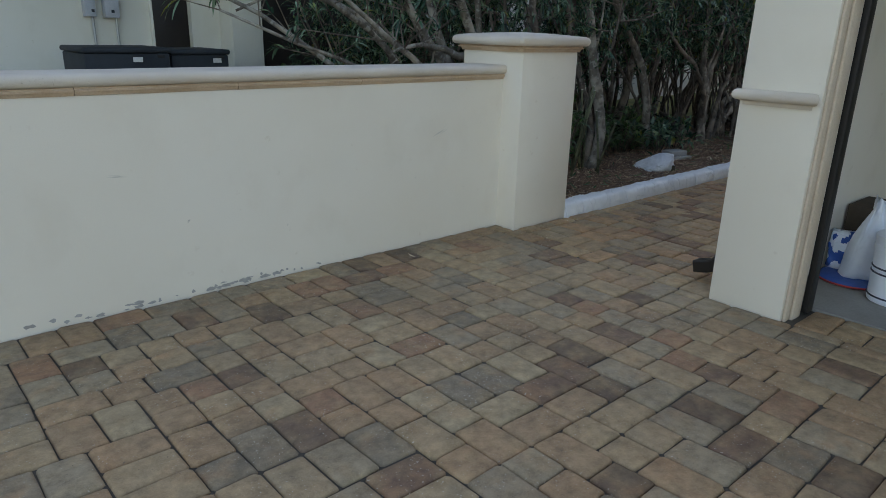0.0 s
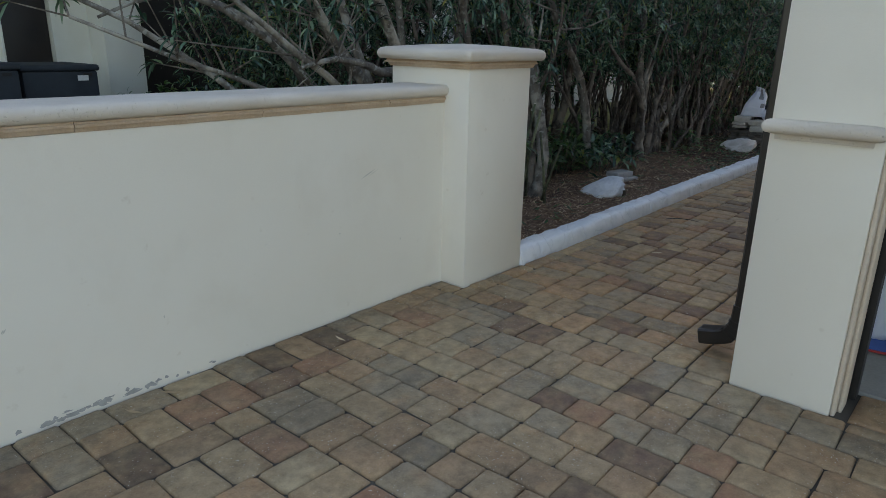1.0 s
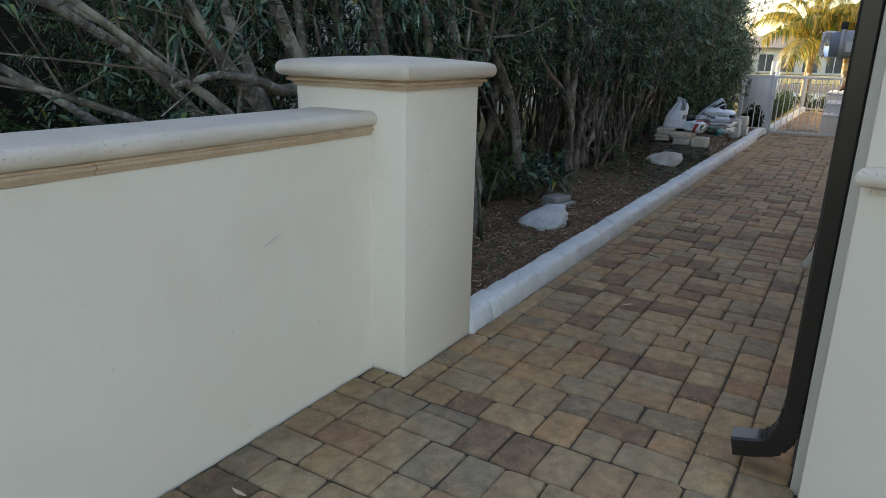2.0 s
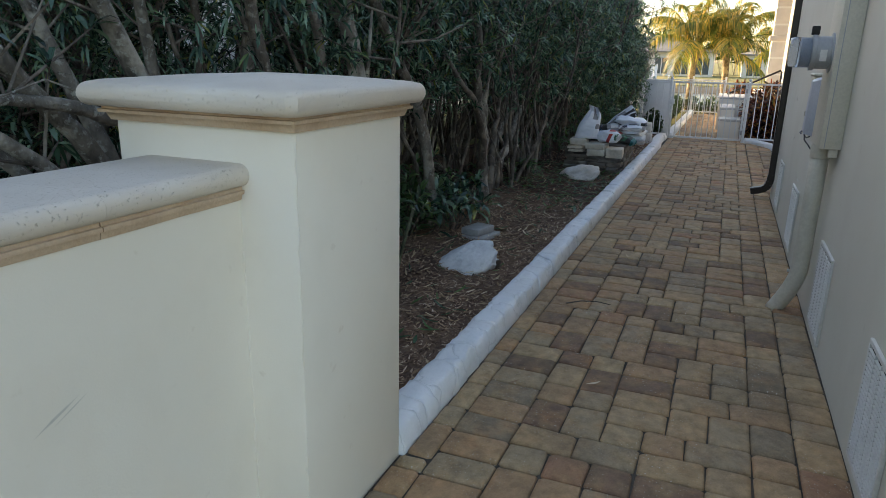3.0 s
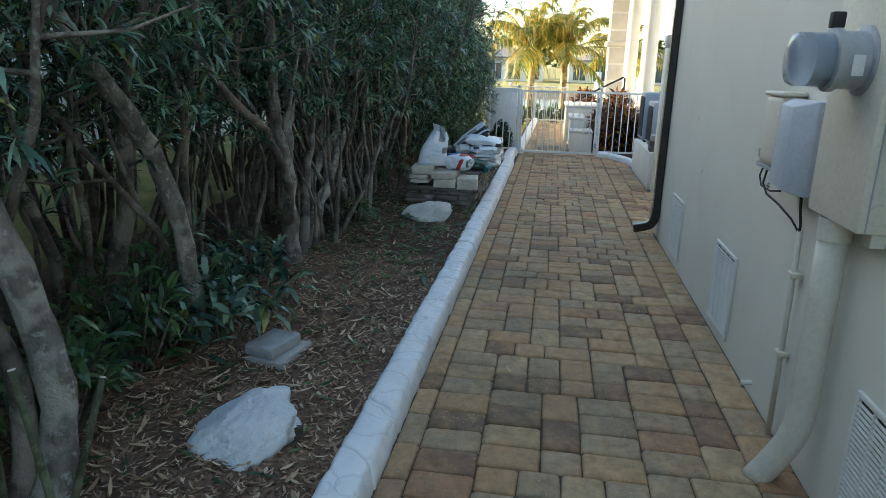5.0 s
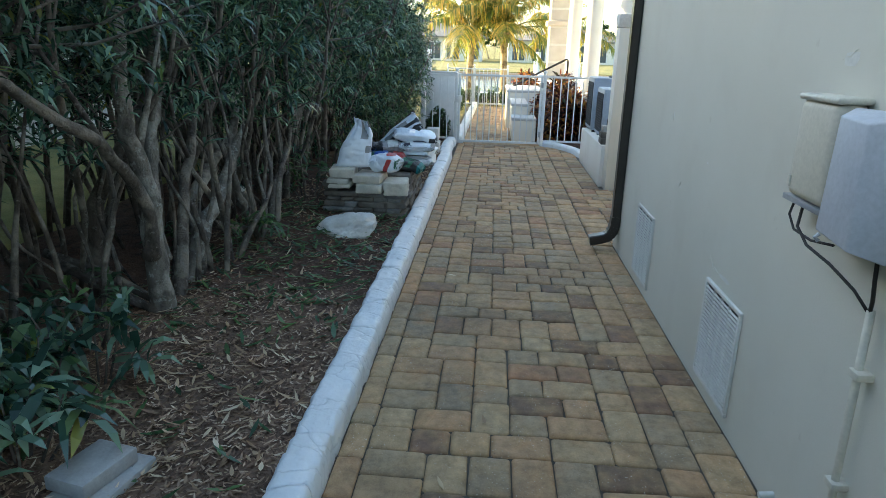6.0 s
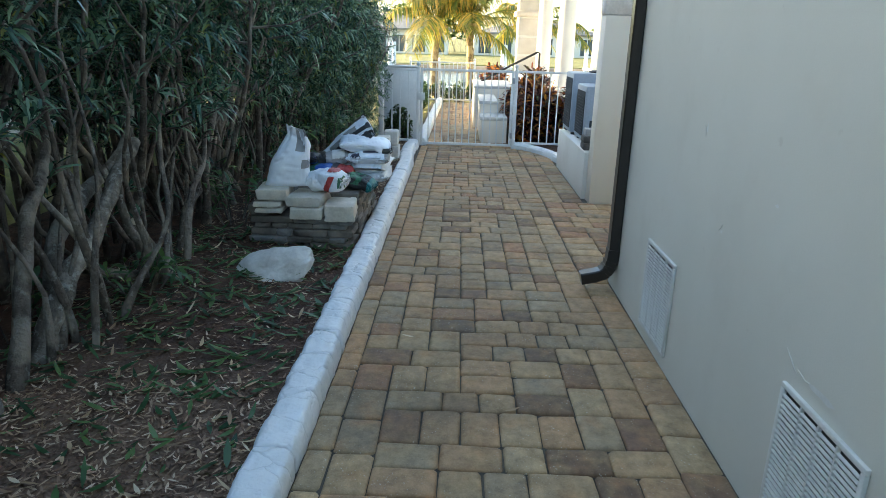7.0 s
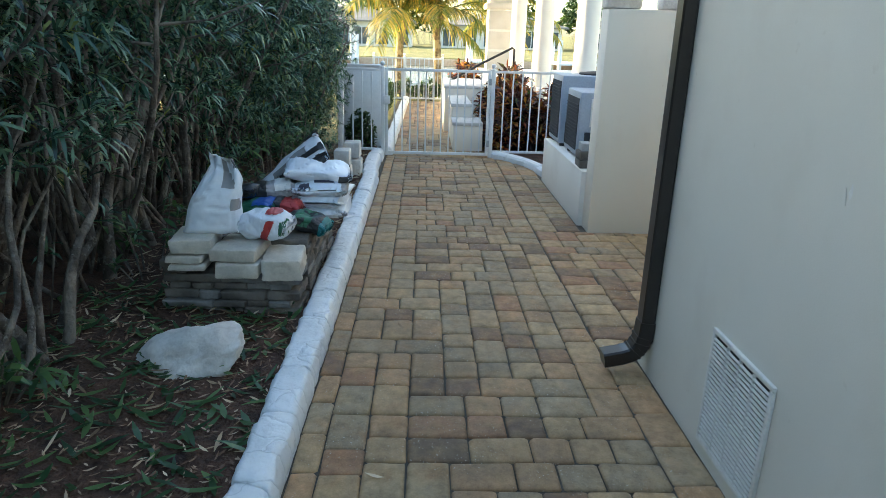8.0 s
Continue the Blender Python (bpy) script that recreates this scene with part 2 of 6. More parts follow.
PALM_BARK = bark_material("palm_bark", (0.12, 0.085, 0.05), (0.32, 0.23, 0.14))
LEAF = leaf_material("oleander_leaf", [(0.0, (0.012, 0.030, 0.023)), (0.45, (0.060, 0.122, 0.090)), (0.8, (0.24, 0.35, 0.265)),
                                       (0.96, (0.14, 0.20, 0.085)), (1.0, (0.30, 0.28, 0.07))], 0.22, 0.14)
LOW_LEAF = leaf_material("groundcover_leaf", [(0.0, (0.022, 0.055, 0.026)), (0.6, (0.055, 0.12, 0.045)), (1.0, (0.15, 0.23, 0.085))], 0.35, 0.25)
PALM_LEAF = leaf_material("palm_leaf", [(0.0, (0.07, 0.11, 0.03)), (0.35, (0.18, 0.19, 0.045)), (0.65, (0.40, 0.275, 0.065)), (1.0, (0.70, 0.42, 0.13))], 0.45, 0.4)
CROTON = leaf_material("croton_leaf", [(0.0, (0.02, 0.010, 0.012)), (0.5, (0.07, 0.018, 0.016)), (0.72, (0.28, 0.06, 0.024)),
                                       (0.82, (0.50, 0.19, 0.04)), (1.0, (0.05, 0.09, 0.025))], 0.4, 0.25)
HEDGE_LEAF = leaf_material("clipped_hedge_leaf", [(0.0, (0.015, 0.035, 0.014)), (0.6, (0.035, 0.07, 0.02)), (1.0, (0.08, 0.12, 0.03))], 0.45, 0.25)
DEAD_LEAF = leaf_material("dry_leaf", [(0.0, (0.20, 0.115, 0.07)), (0.4, (0.37, 0.235, 0.145)), (0.75, (0.54, 0.39, 0.26)), (1.0, (0.70, 0.57, 0.44))], 0.7, 0.1)
CHIP = leaf_material("bark_chip", [(0.0, (0.085, 0.045, 0.030)), (0.5, (0.255, 0.15, 0.098)), (0.85, (0.46, 0.31, 0.21)), (1.0, (0.72, 0.56, 0.42))], 0.85, 0.0)


def sheet_plastic(name, a, b):
    m = Mat(name, 0.38)
    m.colour(m.ramp(m.noise(6.0, 4), [(0.3, a), (0.7, b)]))
    m.bump(m.noise(7.0, 3), 0.3, 0.02)
    return m.m


BAG_WHITE = sheet_plastic("white_bag_plastic", (0.74, 0.78, 0.85), (0.84, 0.87, 0.92))
BAG_BLACK = sheet_plastic("black_bag_plastic", (0.015, 0.016, 0.018), (0.03, 0.03, 0.034))
BAG_GREY = sheet_plastic("silver_bag_plastic", (0.20, 0.20, 0.21), (0.34, 0.33, 0.33))
BAG_RED = sheet_plastic("red_bag_plastic", (0.36, 0.03, 0.03), (0.48, 0.05, 0.045))
BAG_GREEN = sheet_plastic("green_bag_plastic", (0.02, 0.10, 0.055), (0.04, 0.19, 0.09))
BAG_TEAL = sheet_plastic("teal_bag_plastic", (0.01, 0.15, 0.17), (0.02, 0.22, 0.22))
BAG_BLUE = sheet_plastic("blue_bag_plastic", (0.02, 0.08, 0.34), (0.03, 0.12, 0.42))
CARD = mottled("brown_cardboard", (0.055, 0.04, 0.028), (0.085, 0.06, 0.042), 6, 60, 0.9, 0.1)
INK = mottled("dark_print", (0.03, 0.035, 0.06), (0.05, 0.05, 0.08), 9, 50, 0.6, 0.0)
LABEL = mottled("white_label", (0.66, 0.66, 0.64), (0.72, 0.72, 0.70), 9, 50, 0.6, 0.0)
DARK_DOOR = mottled("dark_brown_door", (0.014, 0.010, 0.009), (0.024, 0.017, 0.014), 4, 60, 0.5, 0.1)
TILE = mottled("grey_roof_tile", (0.20, 0.19, 0.18), (0.30, 0.28, 0.26), 3, 30, 0.85, 0.4)
PEEL = mottled("bare_cement", (0.34, 0.33, 0.31), (0.46, 0.44, 0.41), 20, 90, 0.95, 0.6)
SCUFF = mottled("scuffed_paint", (0.56, 0.52, 0.45), (0.63, 0.59, 0.51), 20, 90, 0.9, 0.2)
TREAD = mottled("step_tread", (0.56, 0.55, 0.54), (0.66, 0.65, 0.63), 5, 60, 0.8, 0.3)


def make_glass():
    m = Mat("clear_meter_glass", 0.06)
    m.colour((0.75, 0.80, 0.84))
    m.b.inputs["Transmission Weight"].default_value = 0.85
    m.b.inputs["IOR"].default_value = 1.3
    return m.m


def make_water():
    m = Mat("canal_water", 0.22)
    m.b.inputs["Specular IOR Level"].default_value = 0.22
    m.colour(m.ramp(m.noise(0.4, 3), [(0.3, (0.16, 0.145, 0.09)), (0.7, (0.24, 0.21, 0.13))]))
    m.bump(m.noise(2.2, 4, stretch=(1, 0.4, 1)), 0.10, 0.04)
    return m.m


def make_pane():
    m = Mat("dark_window_glass", 0.08)
    m.colour((0.05, 0.075, 0.09))
    return m.m


GLASS, WATER, PANE = make_glass(), make_water(), make_pane()


# ---------------------------------------------------------------- mesh helpers
def link_mesh(name, bm, mat, smooth=False):
    me = bpy.data.meshes.new(name)
    bm.normal_update()
    bm.to_mesh(me)
    bm.free()
    me.materials.append(mat)
    me.polygons.foreach_set("use_smooth", [True] * len(me.polygons))
    if not smooth:
        me.set_sharp_from_angle(angle=radians(38))
    return me


def part(name, bm, mat, parent=None, label="", smooth=False):
    ob = new(name, bm if isinstance(bm, bpy.types.Mesh) else link_mesh(name, bm, mat, smooth))
    if parent is not None:
        ob.parent = parent
        ob.matrix_parent_inverse = Matrix.Translation(-parent.location) if parent.type == "EMPTY" else Matrix()
    if label:
        ob["label"] = label
    return ob


def thing(name, at, label, category, group="", kind=""):
    ob = new(name)
    ob.location = at
    ob.empty_display_size = 0.1
    return tagged(ob, label, category, group, kind)


def solid(name, bm, mat, label, category, group="", kind="", smooth=False):
    return tagged(part(name, bm, mat, None, "", smooth), label, category, group, kind)


def box(x0, x1, y0, y1, z0, z1, bevel=0.0, bm=None, seg=2):
    own = bm is None
    bm = bmesh.new() if own else bm
    r = bmesh.ops.create_cube(bm, size=1.0, matrix=Matrix.Translation(((x0 + x1) / 2, (y0 + y1) / 2, (z0 + z1) / 2)) @ Matrix.Diagonal((x1 - x0, y1 - y0, z1 - z0, 1)))
    if bevel:
        edges = list({e for v in r["verts"] for e in v.link_edges})
        bmesh.ops.bevel(bm, geom=edges, offset=bevel, segments=seg, affect="EDGES", profile=0.5)
    return bm


def tube(points, radii, seg=8, bm=None, caps=True):
    bm = bm or bmesh.new()
    pts = [Vector(p) for p in points]
    rings = []
    side = Vector((1, 0.1, 0))
    for i, p in enumerate(pts):
        d = (pts[min(i + 1, len(pts) - 1)] - pts[max(i - 1, 0)]).normalized()
        side = (side - d * side.dot(d))
        side = side.normalized() if side.length > 1e-4 else d.orthogonal().normalized()
        up = d.cross(side)
        r = radii[i] if isinstance(radii, (list, tuple)) else radii
        rings.append([bm.verts.new(p + side * r * math.cos(a) + up * r * math.sin(a)) for a in (2 * math.pi * k / seg for k in range(seg))])
    for a, b in zip(rings, rings[1:]):
        for k in range(seg):
            bm.faces.new((a[k], a[(k + 1) % seg], b[(k + 1) % seg], b[k]))
    if caps:
        bm.faces.new(rings[0][::-1])
        bm.faces.new(rings[-1])
    return bm


def lathe(profile, at, axis="z", seg=24, bm=None):
    """profile: (radius, height) from one end to the other."""
    bm = bm or bmesh.new()
    rings = []
    for r, h in profile:
        ring = []
        for k in range(seg):
            a = 2 * math.pi * k / seg
            c, s = r * math.cos(a), r * math.sin(a)
            p = {"z": (c, s, h), "y": (c, h, s), "x": (h, c, s)}[axis]
            ring.append(bm.verts.new(Vector(at) + Vector(p)))
        rings.append(ring)
    for a, b in zip(rings, rings[1:]):
        for k in range(seg):
            bm.faces.new((a[k], a[(k + 1) % seg], b[(k + 1) % seg], b[k]))
    bm.faces.new(rings[0][::-1])
    bm.faces.new(rings[-1])
    bmesh.ops.recalc_face_normals(bm, faces=bm.faces)
    return bm


def sweep(profile, stations, bm=None, close=True):
    """profile: closed ring of (a, z); stations: functions of (a, z) that give places."""
    bm = bm or bmesh.new()
    rings = [[bm.verts.new(f(a, z)) for a, z in profile] for f in stations]
    n = len(profile)
    for p, q in zip(rings, rings[1:]):
        for k in range(n):
            bm.faces.new((p[k], p[(k + 1) % n], q[(k + 1) % n], q[k]))
    if close:
        bm.faces.new(rings[0][::-1])
        bm.faces.new(rings[-1])
    bmesh.ops.recalc_face_normals(bm, faces=bm.faces)
    return bm


def jitter(bm, size, amount, seed=0.0):
    for v in bm.verts:
        n = noise.noise_vector(v.co * size + Vector((seed, seed * 1.7, -seed)))
        v.co += n * amount
    return bm


def grid_mesh(xs, ys, height):
    bm = bmesh.new()
    rows = [[bm.verts.new((x, y, height(x, y))) for y in ys] for x in xs]
    for a, b in zip(rows, rows[1:]):
        for k in range(len(ys) - 1):
            bm.faces.new((a[k], b[k], b[k + 1], a[k + 1]))
    return bm


def raw_mesh(name, verts, faces, mat, smooth=False):
    me = bpy.data.meshes.new(name)
    me.from_pydata(verts, [], faces)
    me.materials.append(mat)
    if smooth:
        me.polygons.foreach_set("use_smooth", [True] * len(me.polygons))
    me.update()
    return me


rng = random.Random(11)


class Leaves:
    """Collects narrow curved leaves, four triangles each."""

    def __init__(self):
        self.v, self.f = [], []

    def leaf(self, at, way, length, width, droop=0.25, fold=0.25):
        d = way.normalized()
        side = d.cross(Vector((0, 0, 1)))
        side = side.normalized() if side.length > 0.05 else d.orthogonal().normalized()
        side = (Matrix.Rotation(rng.uniform(-0.6, 0.6), 3, d) @ side)
        up = side.cross(d)
        i = len(self.v)
        m1 = at + d * length * 0.32 - Vector((0, 0, droop * length * 0.08))
        m2 = at + d * length * 0.70 - Vector((0, 0, droop * length * 0.38))
        tip = at + d * length * 0.97 - Vector((0, 0, droop * length * 0.85))
        w1, w2 = width * 0.5, width * 0.42
        lift = up * (fold * width)
        self.v += [tuple(at), tuple(m1 + side * w1 + lift), tuple(m1 - side * w1 + lift), tuple(m2 + side * w2 + lift), tuple(m2 - side * w2 + lift), tuple(tip)]
        self.f += [(i, i + 1, i + 2), (i + 1, i + 3, i + 4, i + 2), (i + 3, i + 5, i + 4)]

    def whorl(self, at, axis, count, length, width, spread=(0.45, 1.15), droop=0.3):
        axis = axis.normalized()
        a = axis.orthogonal().normalized()
        b = axis.cross(a)
        for k in range(count):
            ang = rng.uniform(0, 6.283)
            tilt = rng.uniform(*spread)
            way = axis * math.cos(tilt) + (a * math.cos(ang) + b * math.sin(ang)) * math.sin(tilt)
            self.leaf(at - axis * rng.uniform(0, 0.09), way, length * rng.uniform(0.65, 1.15), width * rng.uniform(0.75, 1.2), droop * rng.uniform(0.3, 1.7))

    def mesh(self, name, mat):
        return raw_mesh(name, self.v, self.f, mat)


# ---------------------------------------------------------------- ground
def ramp01(v, a, b):
    t = min(1.0, max(0.0, (v - a) / (b - a)))
    return t * t * (3 - 2 * t)


def ground_height(x, y):
    z = -0.07
    z -= 2.2 * ramp01(x, 33.5, 34.5) * (1 - ramp01(x, 61.0, 62.0))
    z -= 0.35 * ramp01(x, 61, 62)
    z -= 0.35 * ramp01(x, 24.5, 33)*(1 - ramp01(x, 60, 62))
    return z


gx = [-1500, -300, -60, -20, -5, 0, 5, 10, 15, 20, 24, 26, 28, 30, 32, 33.5, 33.8, 34.2, 34.5, 40, 50, 60, 61, 61.4, 61.7, 62, 63, 64, 66, 68, 70, 73, 76, 80, 100, 300, 1500]
gy = [-1500, -300, -80, -40, -20, -10, -5, 0, 5, 10, 20, 40, 80, 300, 1500]
solid("ground", grid_mesh(gx, gy, ground_height), LAWN, "green lawn that reaches to the canal and beyond", "ground", kind="structure")
solid("water", grid_mesh([33.6, 61.8], [-300, 300], lambda x, y: -1.0), WATER, "calm grey canal water behind the garden", "water", kind="structure")
solid("seawall", box(33.2, 33.6, -150, 150, -2.4, -0.28, 0.02), KERB, "pale concrete sea wall along the canal", "wall", kind="structure")
solid("seawall", box(61.6, 62.1, -150, 150, -2.4, -0.5, 0.02), TAN_STONE, "tan weathered sea wall on the far bank", "wall", kind="structure")


def bed_height(x, y):
    h = 0.045 + 0.035 * ramp01(y, 3.5, 4.3)
    return h + 0.030 * noise.noise(Vector((x * 1.7, y * 1.7, 0.3))) + 0.014 * noise.noise(Vector((x * 6, y * 6, 2.0)))


BX0, BX1, BY0, BY1 = 3.9, 16.6, 3.46, 6.1
bx = [BX0 + i * (BX1 - BX0) / 150 for i in range(151)]
by = [BY0 + i * (BY1 - BY0) / 54 for i in range(55)]
bed = solid("planting_bed", grid_mesh(bx, by, bed_height), MULCH, "brown bark mulch bed between kerb and hedge", "mulch bed", kind="structure", smooth=True)
rear_bed = solid("planting_bed", grid_mesh([-6 + i * 0.35 for i in range(29)], [3.8 + i * 0.3 for i in range(14)], lambda x, y: bed_height(x, y) - 0.02), MULCH,
                 "dark soil bed behind the boundary wall", "mulch bed", kind="structure", smooth=True)

# ---------------------------------------------------------------- boundary wall and pillar
WALL_Y = 3.52
wall = thing("wall_boundary", (0, WALL_Y, 0), "low cream stucco boundary wall with a cast stone coping", "wall", kind="structure")
part("wall_body", box(-9.0, 3.565, WALL_Y, WALL_Y + 0.30, -0.1, 1.087), STUCCO, wall)

R = 0.031
nose = [(-0.034 + R - R * math.cos(a), 1.1565 - R * math.sin(a)) for a in [math.radians(q) for q in range(-90, 91, 18)]]
half = [(0.0, 1.1255), (-0.006, 1.1255)] + [(a, z) for a, z in nose[::-1]]
coping_ring = half + [(0.30 - a, z) for a, z in half[::-1]]
mould_half = [(0.0, 1.088), (-0.004, 1.088), (-0.006, 1.092), (-0.008, 1.103), (-0.009, 1.1045), (-0.016, 1.1055), (-0.017, 1.110), (-0.017, 1.1155), (-0.009, 1.117), (-0.009, 1.125), (0.0, 1.125)]
mould_ring = mould_half + [(0.30 - a, z) for a, z in mould_half[::-1]]
joints = [-9.0, -6.4, -4.0, -2.4, -0.84, -0.05, 0.74, 1.53, 2.32, 3.11, 3.565]
for i, (a, b) in enumerate(zip(joints, joints[1:])):
    lift = 0.0
    bm = sweep(coping_ring, [lambda o, z, x=x: (x, WALL_Y + o, z + lift) for x in (a + 0.0002, a + (b - a) * 0.33, a + (b - a) * 0.66, b - 0.0002)])
    stone = part("coping_stone", jitter(bm, 5, 0.002, 0), CAST, wall, smooth=False)
    # moulding colour: part weathered stone, part painted shade under the coping nose
    bm = sweep(mould_ring, [lambda o, z, x=x: (x, WALL_Y + o, z + lift) for x in (a + 0.0015, a + (b - a) * 0.25, a + (b - a) * 0.5, a + (b - a) * 0.75, b - 0.0015)])
    part("moulding", jitter(bm, 11, 0.0022, i), TAN_STONE, stone, "weathered tan moulding with some shade in its colour")

PX0, PX1, PY0, PY1 = 3.565, 4.175, 3.335, 3.945
pillar = thing("wall_pillar", (3.87, 3.64, 0), "square cream stucco pillar with a moulded cast stone cap", "pillar", kind="structure")
part("pillar_body", box(PX0, PX1, PY0, PY1, -0.1, 1.284, 0.012), STUCCO, pillar)


MOULD_STEPS = [(0.0, 1.280), (0.014, 1.280), (0.016, 1.285), (0.024, 1.299), (0.026, 1.3005), (0.044, 1.302), (0.046, 1.311), (0.034, 1.3125), (0.034, 1.3215), (0.0, 1.3215)]
CAP_STEPS = [(0.0, 1.322), (0.056, 1.322)]
CAP_STEPS += [(0.070 + 0.034 * math.sin(a), 1.3545 - 0.0325 * math.cos(a)) for a in [math.radians(q) for q in range(10, 181, 17)]]
CAP_STEPS += [(0.03, 1.392), (-0.15, 1.408), (-0.303, 1.415)]


def pillar_cap(steps):
    bm = bmesh.new()
    rings = []
    for o, z in steps:
        c = []
        for (x, y, sx, sy) in ((PX0, PY0, -1, -1), (PX1, PY0, 1, -1), (PX1, PY1, 1, 1), (PX0, PY1, -1, 1)):
            r = 0.022 if o > 0.05 else 0.003
            bx_, by_ = x + sx * (o * 0.86 if o > 0 else o), y + sy * (o * 0.56 if o > 0 else o)
            pair = [(bx_ - sx * r, by_), (bx_, by_ - sy * r)]
            if (sx, sy) in ((-1, -1), (1, 1)):
                pair = pair[::-1]
            c += pair
        rings.append([bm.verts.new((x, y, z)) for x, y in c])
    for a, b in zip(rings, rings[1:]):
        for k in range(8):
            bm.faces.new((a[k], a[(k + 1) % 8], b[(k + 1) % 8], b[k]))
    bm.faces.new(rings[-1])
    bm.faces.new(rings[0][::-1])
    bmesh.ops.recalc_face_normals(bm, faces=bm.faces)
    return bm


cap_top = part("pillar_cap", pillar_cap(CAP_STEPS), CAST, pillar)
part("moulding", jitter(pillar_cap(MOULD_STEPS), 11, 0.002), TAN_STONE, cap_top, "weathered tan moulding with some shade in its colour")

# uneven paint along the corners of pillar and wall
for k, (x, y, za, zb) in enumerate(((PX0 + 0.004, PY0 + 0.004, 0.62, 1.27), (PX0 + 0.004, PY0 + 0.004, 0.12, 0.40), (PX0 - 0.001, WALL_Y - 0.001, 0.20, 0.95))):
    pts = [Vector((x, y, za + (zb - za) * i / 24)) + 0.0035 * noise.noise_vector(Vector((k * 2.0, i * 0.7, 0))) for i in range(25)]
    part("paint_ridge", tube(pts, [0.0045 * (0.4 + abs(noise.noise(Vector((i * 0.9, k, 3))))) for i in range(25)], 6), STUCCO, pillar, smooth=True)

# bare cement where the paint has flaked at the foot of the wall
for i in range(60):
    cx = rng.choice((rng.gauss(1.25, 0.28), rng.gauss(1.55, 0.12), rng.uniform(0.4, 2.0)))
    cz = 0.008 + abs(rng.gauss(0, 0.014))
    w, h = rng.uniform(0.006, 0.035), rng.uniform(0.004, 0.014)
    bm = bmesh.new()
    n = 11
    off = 0.0015 + 0.00006 * i
    vs = [bm.verts.new((cx + w * math.cos(6.283 * k / n) * rng.uniform(0.4, 1.1), WALL_Y - off, max(0.002, cz + h * math.sin(6.283 * k / n) * rng.uniform(0.4, 1.1)))) for k in range(n)]
    bm.faces.new(vs)
    part("flaked_patch", bm, PEEL, wall)
for i, (cx, cz, w, tilt) in enumerate(((0.86, 0.70, 0.075, -8), (1.78, 0.30, 0.008, 80), (2.95, 0.75, 0.10, 24), (2.30, 0.50, 0.006, 0), (3.2, 0.34, 0.01, 40), (2.75, 0.46, 0.012, 15), (1.2, 0.42, 0.02, 60))):
    bm = bmesh.new()
    for s in range(3):
        d = Vector((math.cos(radians(tilt)), 0, math.sin(radians(tilt))))
        o = Vector((cx + 0.02 * s * w * 10, WALL_Y - 0.0012 - 0.0002 * s, cz + rng.uniform(-0.006, 0.006)))
        up = Vector((-d.z, 0, d.x)) * rng.uniform(0.0012, 0.003)
        q = [bm.verts.new(o + d * w * f + up * g) for f, g in ((-0.5, 0), (0, 1), (0.5, 0.1), (0.1, -0.8))]
        bm.faces.new(q)
    part("scuff_mark", bm, SCUFF, wall)

# ---------------------------------------------------------------- house
HY = 1.735
CX = 3.437
house = thing("wall_house", (7, HY, 0), "long cream stucco side wall of the house", "house wall", kind="structure")
part("wall_body", box(3.62, 10.62, HY - 0.22, HY, -0.1, 3.3), HOUSE_STUCCO, house)
part("wall_return", box(10.40, 10.62, -0.6, HY - 0.22, -0.1, 3.3), HOUSE_STUCCO, house)
part("wall_recess", box(10.62, 16.2, -0.8, -0.6, -0.1, 3.3), WHITE_STUCCO, house)

column = thing("garage_column", (3.5, 1.5, 0), "cream stucco column beside the garage opening with a stone band", "column", kind="structure")
part("column_body", box(CX, 3.62, 1.31, 1.708, -0.1, 3.3, 0.004), STUCCO, column)
band_ring = [(0.0, 1.085), (0.012, 1.085), (0.014, 1.105), (0.03, 1.108)] + [(0.036 + 0.026 * math.sin(math.radians(q)), 1.137 - 0.027 * math.cos(math.radians(q))) for q in range(0, 181, 20)] + [(0.0, 1.164)]
part("stone_band", sweep(band_ring, [lambda o, z, s=s: (CX - o, 1.515 + s * (0.16 + o * 0.85), z) for s in (1, -1)]), CAST, column)
part("jamb_moulding", box(CX + 0.022, 3.55, 1.292, 1.3095, -0.02, 2.45, 0.006), JAMB, column)
part("jamb_moulding", box(CX + 0.075, 3.618, 1.276, 1.2918, -0.02, 2.45, 0.005), JAMB, column)
part("garage_door_track", box(3.636, 3.712, 1.25, 1.282, 0.0, 2.45, 0.003), BLACK_RUBBER, column, "black rubber door seal")

part_g = thing("wall_garage", (6, -1, 0), "plain pale garage interior walls and header", "garage", kind="structure")
part("wall_inner", box(3.64, 9.0, HY - 0.238, HY - 0.2215, -0.1, 2.8), WHITE_STUCCO, part_g)
part("wall_back", box(9.0, 9.2, -6.0, HY - 0.225, -0.1, 2.8), WHITE_STUCCO, part_g)
part("wall_far_side", box(3.62, 9.2, -6.2, -6.0, -0.1, 2.8), WHITE_STUCCO, part_g)
part("header", box(CX + 0.02, 3.72, -6.2, 1.305, 2.45, 3.3), STUCCO, part_g)
part("front_wall", box(CX, 3.72, -12.0, -6.2, -0.1, 3.3), STUCCO, part_g)
solid("ceiling", box(3.725, 9.2, -6.2, HY - 0.225, 2.8, 2.95), WHITE_STUCCO, "plain white garage ceiling", "ceiling", kind="structure")
solid("garage_floor", jitter(box(3.737, 9.0, -6.0, HY - 0.24, -0.09, 0.004), 30, 0.003), CONCRETE, "worn grey concrete garage floor", "floor", kind="structure")


